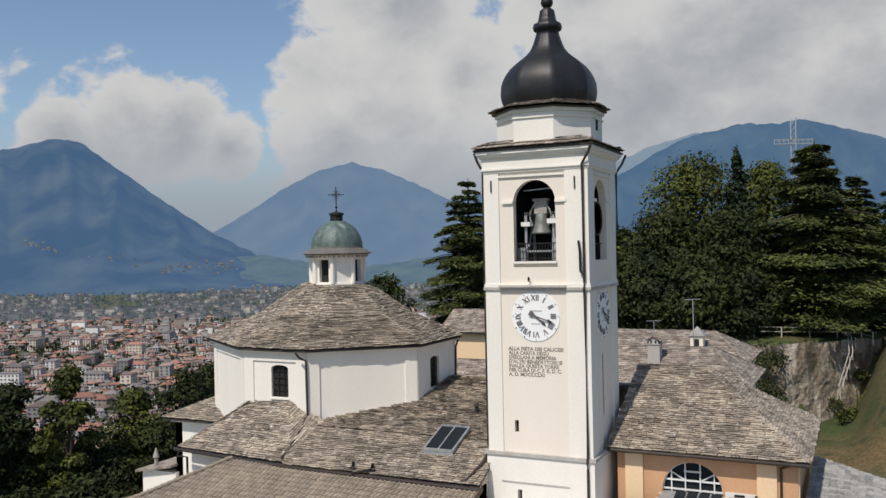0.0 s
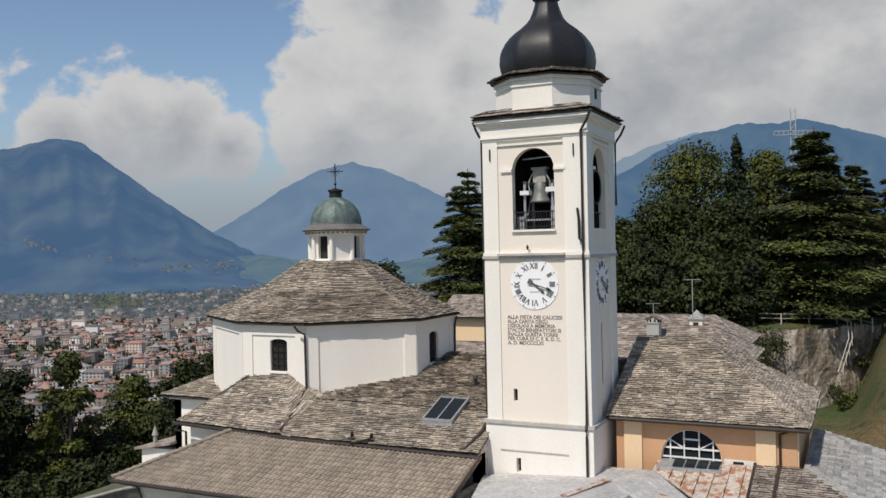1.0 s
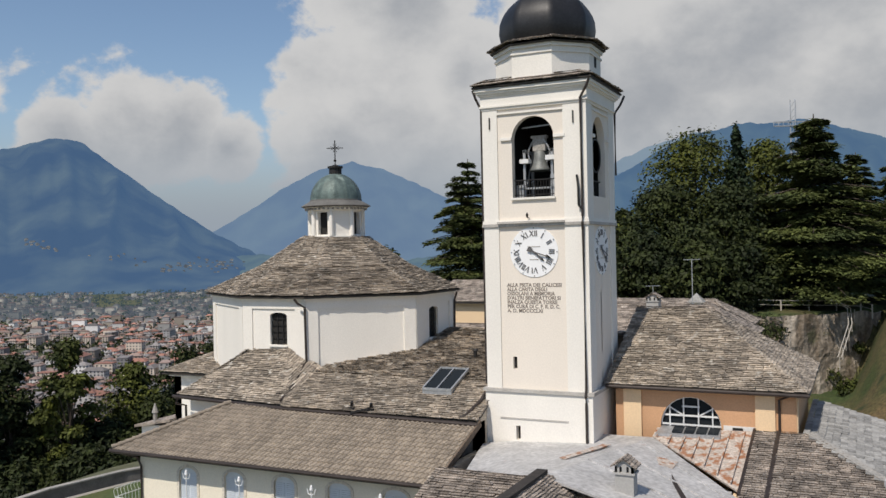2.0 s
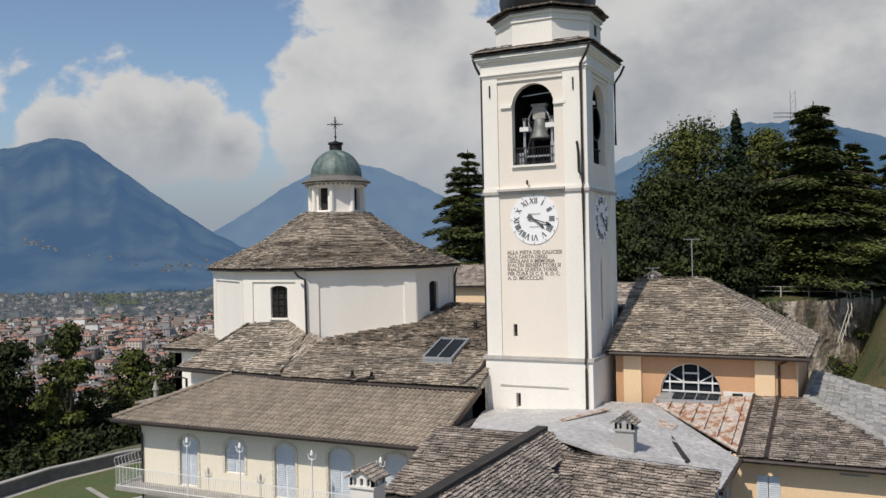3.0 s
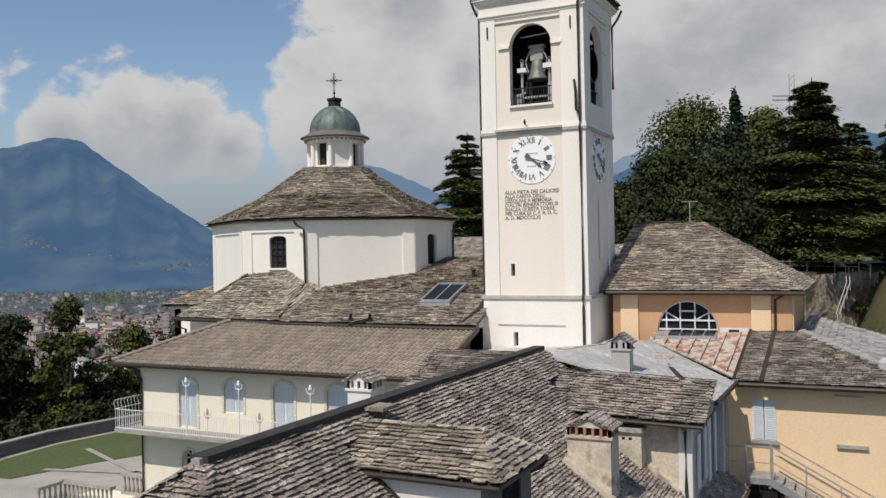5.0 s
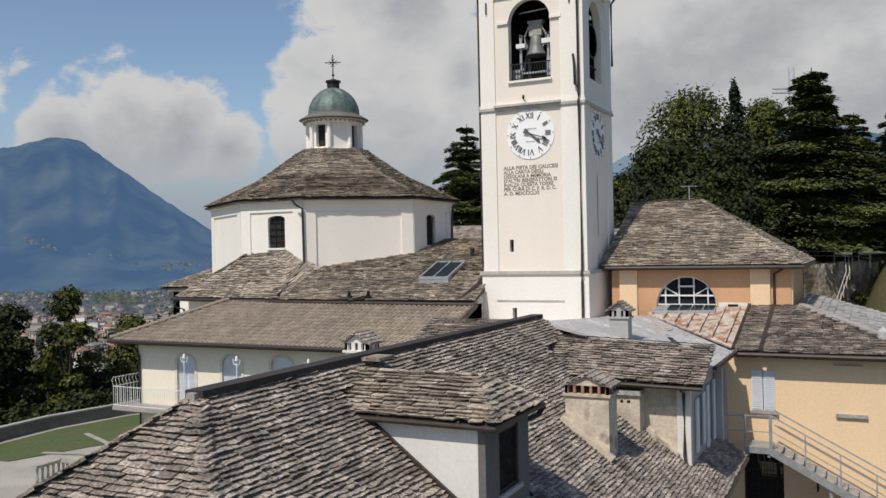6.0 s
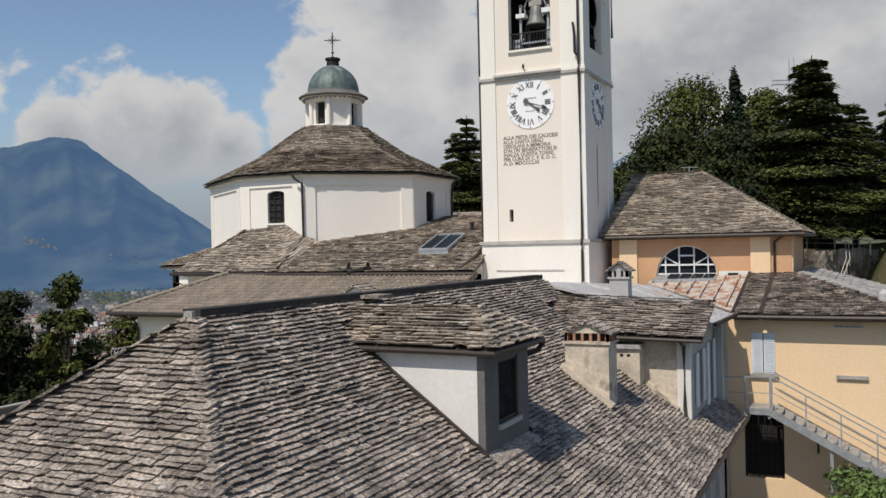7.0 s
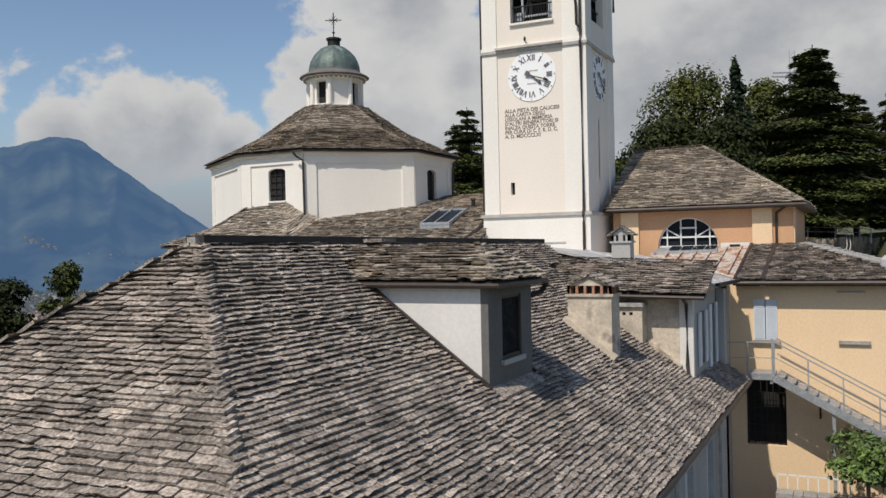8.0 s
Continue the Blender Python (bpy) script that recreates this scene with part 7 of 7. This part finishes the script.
# ---- hillside to the north: rock face, lawn slope, path rail, cross ----
def hillside():
    def rock_line(x):
        return 87 + 0.9 * (x + 8) * smooth(-12, 0, x)

    nx, ny = 60, 56
    s = Shape()
    vs = []
    for j in range(ny + 1):
        for i in range(nx + 1):
            x, y = -16 + 46 * i / nx, 58 + 56 * j / ny
            ramp = smooth(62, 96, y) * 9.3
            cut = 2.0 + 0.3 * (y - 60) / 30 + smooth(0, 1.4, y - rock_line(x)) * 7.6
            k = smooth(-1.5, 3.5, x)
            z = cut * (1 - k) + (1.0 + ramp) * k + noise.noise(Vector((x * 0.2, y * 0.2, 0))) * 0.35
            vs.append((x, y, z))
    n = nx + 1
    s.add(vs, [(j * n + i, j * n + i + 1, (j + 1) * n + i + 1, (j + 1) * n + i) for j in range(ny) for i in range(nx)])
    tagged(part("ground_slope", s, SLOPE, smooth=True), "grassy slope with dry patches beside the rock", "lawn", kind="structure")
    s = Shape()
    vs = []
    cols, rows = 60, 18
    for j in range(rows + 1):
        for i in range(cols + 1):
            x = -13 + 15.0 * i / cols
            z = 1.2 + 8.6 * j / rows
            y = rock_line(x) - 0.25 + 0.6 * j / rows + noise.fractal(Vector((x * 0.7, z * 0.35, 3)), 1.0, 2.0, 4) * 0.55
            vs.append((x, y, z + noise.noise(Vector((x, z, 8))) * 0.3))
    n = cols + 1
    s.add(vs, [(j * n + i, j * n + i + 1, (j + 1) * n + i + 1, (j + 1) * n + i) for j in range(rows) for i in range(cols)])
    tagged(part("rock_face", s, ROCK), "pale cut rock face with dark streaks", "rock", kind="structure")
    # rail along the path
    t = thing("path_rail", "pale wooden post-and-rail fence along the path", "fence", (-4, 95, 9.6))
    pts = [Vector(p) for p in ((-9.5, 91, 10.2), (-7, 92, 10.1), (-4.5, 93.6, 10.0), (-2, 95.0, 9.9), (0.2, 95.6, 9.8), (1.2, 94.0, 9.6))]
    o = Vector((-4, 95, 9.6))
    for p in pts:
        part("post", Shape().beam(p - o + Vector((0, 0, -0.4)), p - o + Vector((0, 0, 1.0)), 0.12), PALEWOOD, t)
    for p, q in zip(pts, pts[1:]):
        for h in (0.5, 0.95):
            part("rail", Shape().beam(p - o + Vector((0, 0, h)), q - o + Vector((0, 0, h)), 0.06), PALEWOOD, t)
    t = thing("stair_rail", "pale rail leading down the grassy slope", "fence", (0.5, 92, 6))
    o = Vector((0.5, 92, 6))
    top, low = Vector((-0.5, 91.5, 10.2)), Vector((-1.8, 86.4, 6.2))
    for sx in (0, 0.3):
        part("rail", Shape().tube([top - o + Vector((-1.9 + sx, 0.4, 0.9)), top - o + Vector((sx - 0.5, 0, 0.2)), (top - o).lerp(low - o, 0.3) + Vector((sx, 0, 0)), low - o + Vector((sx, 0, 0))], 0.045, 6), PALEWOOD, t)
    for k in range(6):
        p = top.lerp(low, k / 5) - o
        part("post", Shape().beam(p + Vector((0.15, 0, -1.2)), p + Vector((0.15, 0, 0.05)), 0.06), PALEWOOD, t)
    # shrubs on the rock's edge
    r = random.Random(5)
    for px, dist, z, w in ((1362, 88, 9.2, 2.6), (1378, 87, 8.6, 2.2), (1470, 96, 8.8, 1.6), (1468, 88, 3.6, 2.0), (1520, 84, 6.0, 1.1), (1345, 90, 9.5, 3.0), (1350, 82, 7.0, 4.2), (1344, 79, 4.0, 4.2), (1358, 84, 5.0, 3.0), (1462, 84, 3.0, 2.4), (1545, 82, 4.2, 1.6), (1500, 80, 2.4, 2.2)):
        sh = Shape()
        leaf_cloud(sh, (0, 0, 0.3 * w), (w / 2, w / 2, w * 0.5), int(240 * w), 0.3, r)
        tagged(thing_mesh("shrub", sh, LEAF if w > 2.5 else LEAF_SUNLIT, at_view(px, dist, z)), "small green shrub on the rock edge", "shrub", "shrubs on the slope")


def thing_mesh(name, shape, mat, at):
    ob = new(name, shape.mesh(name, mat))
    ob.location = at
    return ob


hillside()


def lattice_cross():
    at = at_view(1410, 128, 8.0)
    t = thing("lattice_cross", "tall steel lattice cross above the trees", "cross", at)
    s = Shape()
    top = 30.2
    for a, b in ((-0.35, -0.35), (0.35, -0.35), (0.35, 0.35), (-0.35, 0.35)):
        s.beam((a, b, 0), (a, b, top), 0.12)
    k = 0
    while k < top - 1:
        s.beam((-0.35, -0.35, k), (0.35, -0.35, k + 1), 0.06)
        s.beam((0.35, 0.35, k), (0.35, -0.35, k + 1), 0.06)
        k += 1
    part("mast", s, GALV, t)
    s = Shape()
    for b in (-0.35, 0.35):
        for z in (26.3, 26.9):
            s.beam((-2.9 * 0.9, b - 1.3 * 0.9, z), (2.9 * 0.9, b + 1.3 * 0.9, z), 0.11)
    for k in range(9):
        f = k / 8 * 2 - 1
        s.beam((f * 2.6, f * 1.17 - 0.35, 26.3), (f * 2.6, f * 1.17 + 0.35, 26.9), 0.06)
    part("arm", s, GALV, t)


lattice_cross()


# ---- buildings behind the tower ----
def rear_building(name, label, x0, x1, y0, y1, ze, zr, wall_mat, roof_mat, base=-0.3, hip=0.0):
    t = thing(name, label, "building", ((x0 + x1) / 2, (y0 + y1) / 2, base))
    ox, oy = (x0 + x1) / 2, (y0 + y1) / 2

    def put(n, shape, mat, lab=""):
        shape.v = [(p[0] - ox, p[1] - oy, p[2] - base) for p in shape.v]
        return part(n, shape, mat, t, lab)
    put("wall", Shape().box((x0, y0, base), (x1, y1, ze)), wall_mat)
    ym = (y0 + y1) / 2
    gable_xs = ((x0, x1) if not hip else (x0, x1 - hip))
    put("gable", Shape().add([(x, y, z) for x in gable_xs for y, z in ((y0, ze), (y1, ze), (ym, zr - 0.2))], [(0, 1, 2), (5, 4, 3), (0, 2, 5, 3), (1, 4, 5, 2)]), wall_mat)
    s, b = Shape(), Shape()
    xr = x1 + 0.5 - hip
    planes = [[(x0 - 0.5, y0 - 0.5, ze), (x1 + 0.5, y0 - 0.5, ze), (xr, ym, zr), (x0 - 0.5, ym, zr)], [(x1 + 0.5, y1 + 0.5, ze), (x0 - 0.5, y1 + 0.5, ze), (x0 - 0.5, ym, zr), (xr, ym, zr)]]
    if hip:
        planes.append([(x1 + 0.5, y0 - 0.5, ze), (x1 + 0.5, y1 + 0.5, ze), (xr, ym, zr)])
    for pl in planes:
        slab_plane(s, pl, step=0.22, wide=(0.3, 0.7), thick=0.035)
        b.sheet([Vector(p) - Vector((0, 0, 0.03)) for p in pl], 0.12)
    tagged(put("slab_covering", s, roof_mat), kind="stuff")
    put("roof_boarding", b, UNDER)
    return t


rear_building("rear_wing", "long low building with a pale slab roof", -23, -8.2, 70, 78.5, 10.2, 12.25, PLASTER, SLAB, hip=3.2)
rear_building("side_wing", "low slab-roofed building behind the chapel", -14.5, -6.2, 52.5, 60, 11.1, 12.95, CREAM, SLAB, hip=2.6)
rear_building("small_yellow_house", "small yellow house behind the church", -33.2, -28.6, 69, 75, 12.2, 14.0, YELLOW, SLAB)
rear_building("low_white_house", "low white house beside the church", -27.5, -20.5, 56, 62, 9.6, 11.2, PLASTER, SLAB)
rear_building("upper_house", "grey roofed house among the trees", -25.5, -22.6, 92, 98, 13.2, 15.4, OLDWALL, SLAB, 2)
chimney((-11.6, 54.6), (0.75, 0.8), 11.4, 13.75, GREYWALL, "grey rendered chimney with a slab cap", 2)


def turret():
    at = (-11.8, 71.6, 11.15)
    t = thing("roof_turret", "small cream roof turret with a pyramid cap", "turret", at)
    part("body", Shape().box((-0.5, -0.5, -0.6), (0.5, 0.5, 1.0)), CREAM, t)
    # Opening drawn as a near-black plate, its shade put into the colour.
    part("opening", Shape().box((-0.2, -0.52, 0.0), (0.2, -0.5, 0.75)), UNLIT, t)
    part("cap", Shape().add([(-0.65, -0.65, 1.0), (0.65, -0.65, 1.0), (0.65, 0.65, 1.0), (-0.65, 0.65, 1.0), (0, 0, 1.75)], [(0, 1, 4), (1, 2, 4), (2, 3, 4), (3, 0, 4), (3, 2, 1, 0)]), SLAB_PALE, t)


turret()
for at, h in ((at_view(1228, 58, 12.4), 3.4), (at_view(1158, 66, 10.8), 2.9)):
    t = thing("aerial", "thin metal television aerial", "aerial", at, "aerials")
    part("mast", Shape().beam((0, 0, -1.2), (0, 0, h), 0.05), GALV, t)
    part("boom", Shape().beam((-0.5, -0.25, h), (0.5, 0.25, h), 0.04).beam((-0.3, 0, h - 0.05), (-0.3, 0.3, h - 0.05), 0.03), GALV, t)


# ---- terrace garden west of the houses ----
def terrace():
    edge = [(-44, 56), (-47.5, 51), (-49.5, 47), (-50.6, 41.3), (-50.3, 36.9), (-49.0, 32), (-46, 27), (-41, 23)]
    poly = [(-30, 23), (-30, 56)] + edge
    tagged(part("pavement", Shape().prism(poly[::-1], -0.08, 0.0), GRAVEL), "pale gravel terrace", "terrace", kind="structure")
    lawn = [(-48.6, 47), (-49.6, 41.3), (-49.3, 36.9), (-48.2, 33.2), (-44.6, 33.8), (-43.2, 38), (-40.8, 43), (-38.0, 49.5), (-45.0, 51.5)]
    tagged(part("lawn", Shape().prism(lawn[::-1], -0.05, 0.05), GRASS), "mown green lawn along the parapet", "lawn", kind="structure")
    for a, b in (((-38.5, 37.5), (-43.5, 47)), ((-38.5, 37.5), (-46.5, 41)), ((-38.5, 37.5), (-44.5, 36.0)), ((-38.5, 37.5), (-36, 44))):
        tagged(part("pavement_strip", Shape().beam((*a, 0.06), (*b, 0.06), 0.35, 0.03), STONE), "pale stone strip across the lawn", "path", kind="structure")
    t = thing("parapet", "grey curved parapet wall with a flat coping", "parapet", (-48, 40, 0))
    for (x0, y0), (x1, y1) in zip(edge, edge[1:]):
        part("wall", Shape().beam((x0 + 48, y0 - 40, 0.35), (x1 + 48, y1 - 40, 0.35), 0.35, 0.9), SLATE, t)
        part("coping", Shape().beam((x0 + 48, y0 - 40, 0.86), (x1 + 48, y1 - 40, 0.86), 0.5, 0.1), STONE, t)
    t = thing("balustrade", "grey stone balustrade by the house corner", "balustrade", (-33, 29.5, 0))
    for (a, b) in (((-1.5, -0.5), (1.8, -0.5)), ((0.2, 1.6), (2.4, 1.6)), ((-1.5, -0.5), (-1.5, -2.0))):
        a, b = Vector((*a, 0)), Vector((*b, 0))
        part("base_rail", Shape().beam(a + Vector((0, 0, 1.2)), b + Vector((0, 0, 1.2)), 0.3, 0.14), STONE, t)
        part("top_rail", Shape().beam(a + Vector((0, 0, 2.1)), b + Vector((0, 0, 2.1)), 0.32, 0.14), STONE, t)
        n = int((b - a).length / 0.26)
        for i in range(n):
            p = a.lerp(b, (i + 0.5) / n)
            part("baluster", Shape().lathe((p.x, p.y), [(0.05, 1.25), (0.09, 1.45), (0.045, 1.7), (0.07, 1.95), (0.06, 2.05)], 8), STONE, t)
    part("plinth", Shape().box((-1.7, -2.0, -0.1), (2.6, 1.8, 1.14)), CREAM, t)


terrace()


# ---- courtyard below the stair ----
def courtyard():
    tagged(part("pavement_court", Shape().box((-3.7, 14, -0.09), (14, 31.2, 0.02)), SLATE), "dark stone courtyard between the houses", "courtyard", kind="structure")
    t = thing("garden_wall", "low rough stone garden wall", "wall", (-1, 29, 0))
    s = Shape()
    r = random.Random(9)
    for row in range(8):
        x = -1.4
        while x < 2.4:
            w = r.uniform(0.25, 0.55)
            z = 0.0 + row * 0.2
            s.box((x, -0.3 + r.uniform(-0.04, 0.04), z), (x + w - 0.02, 0.3, z + 0.18))
            x += w
    tagged(part("stones", s, STONE, t), kind="stuff")
    t = thing("courtyard_railing", "low white metal railing beside the garden wall", "railing", (-2.4, 29.4, 0.02))
    for i in range(8):
        part("post", Shape().beam((i * 0.3, 0, 0), (i * 0.3, 0, 2.0), 0.035), WHITE, t)
    for z in (1.45, 1.98):
        part("rail", Shape().beam((0, 0, z), (2.1, 0, z), 0.035), WHITE, t)
    r = random.Random(12)
    t = thing("climbing_vine", "bright green leafy vine over a pergola", "vine", (1.2, 28.6, 0))
    posts = Shape().beam((-1.0, -0.4, 0), (-1.0, -0.4, 3.3), 0.12).beam((1.4, -0.4, 0), (1.4, -0.4, 3.3), 0.12).beam((-1.2, -0.4, 3.2), (3, -0.4, 3.2), 0.1)
    part("pergola", posts, WOOD, t)
    c = Shape()
    for k in range(16):
        leaf_cloud(c, (r.uniform(-1.7, 1.6), r.uniform(-1.2, 0.6), r.uniform(2.3, 3.4)), (0.65, 0.65, 0.45), 330, 0.17, r)
    part("leaves", c, VINE, t)


courtyard()
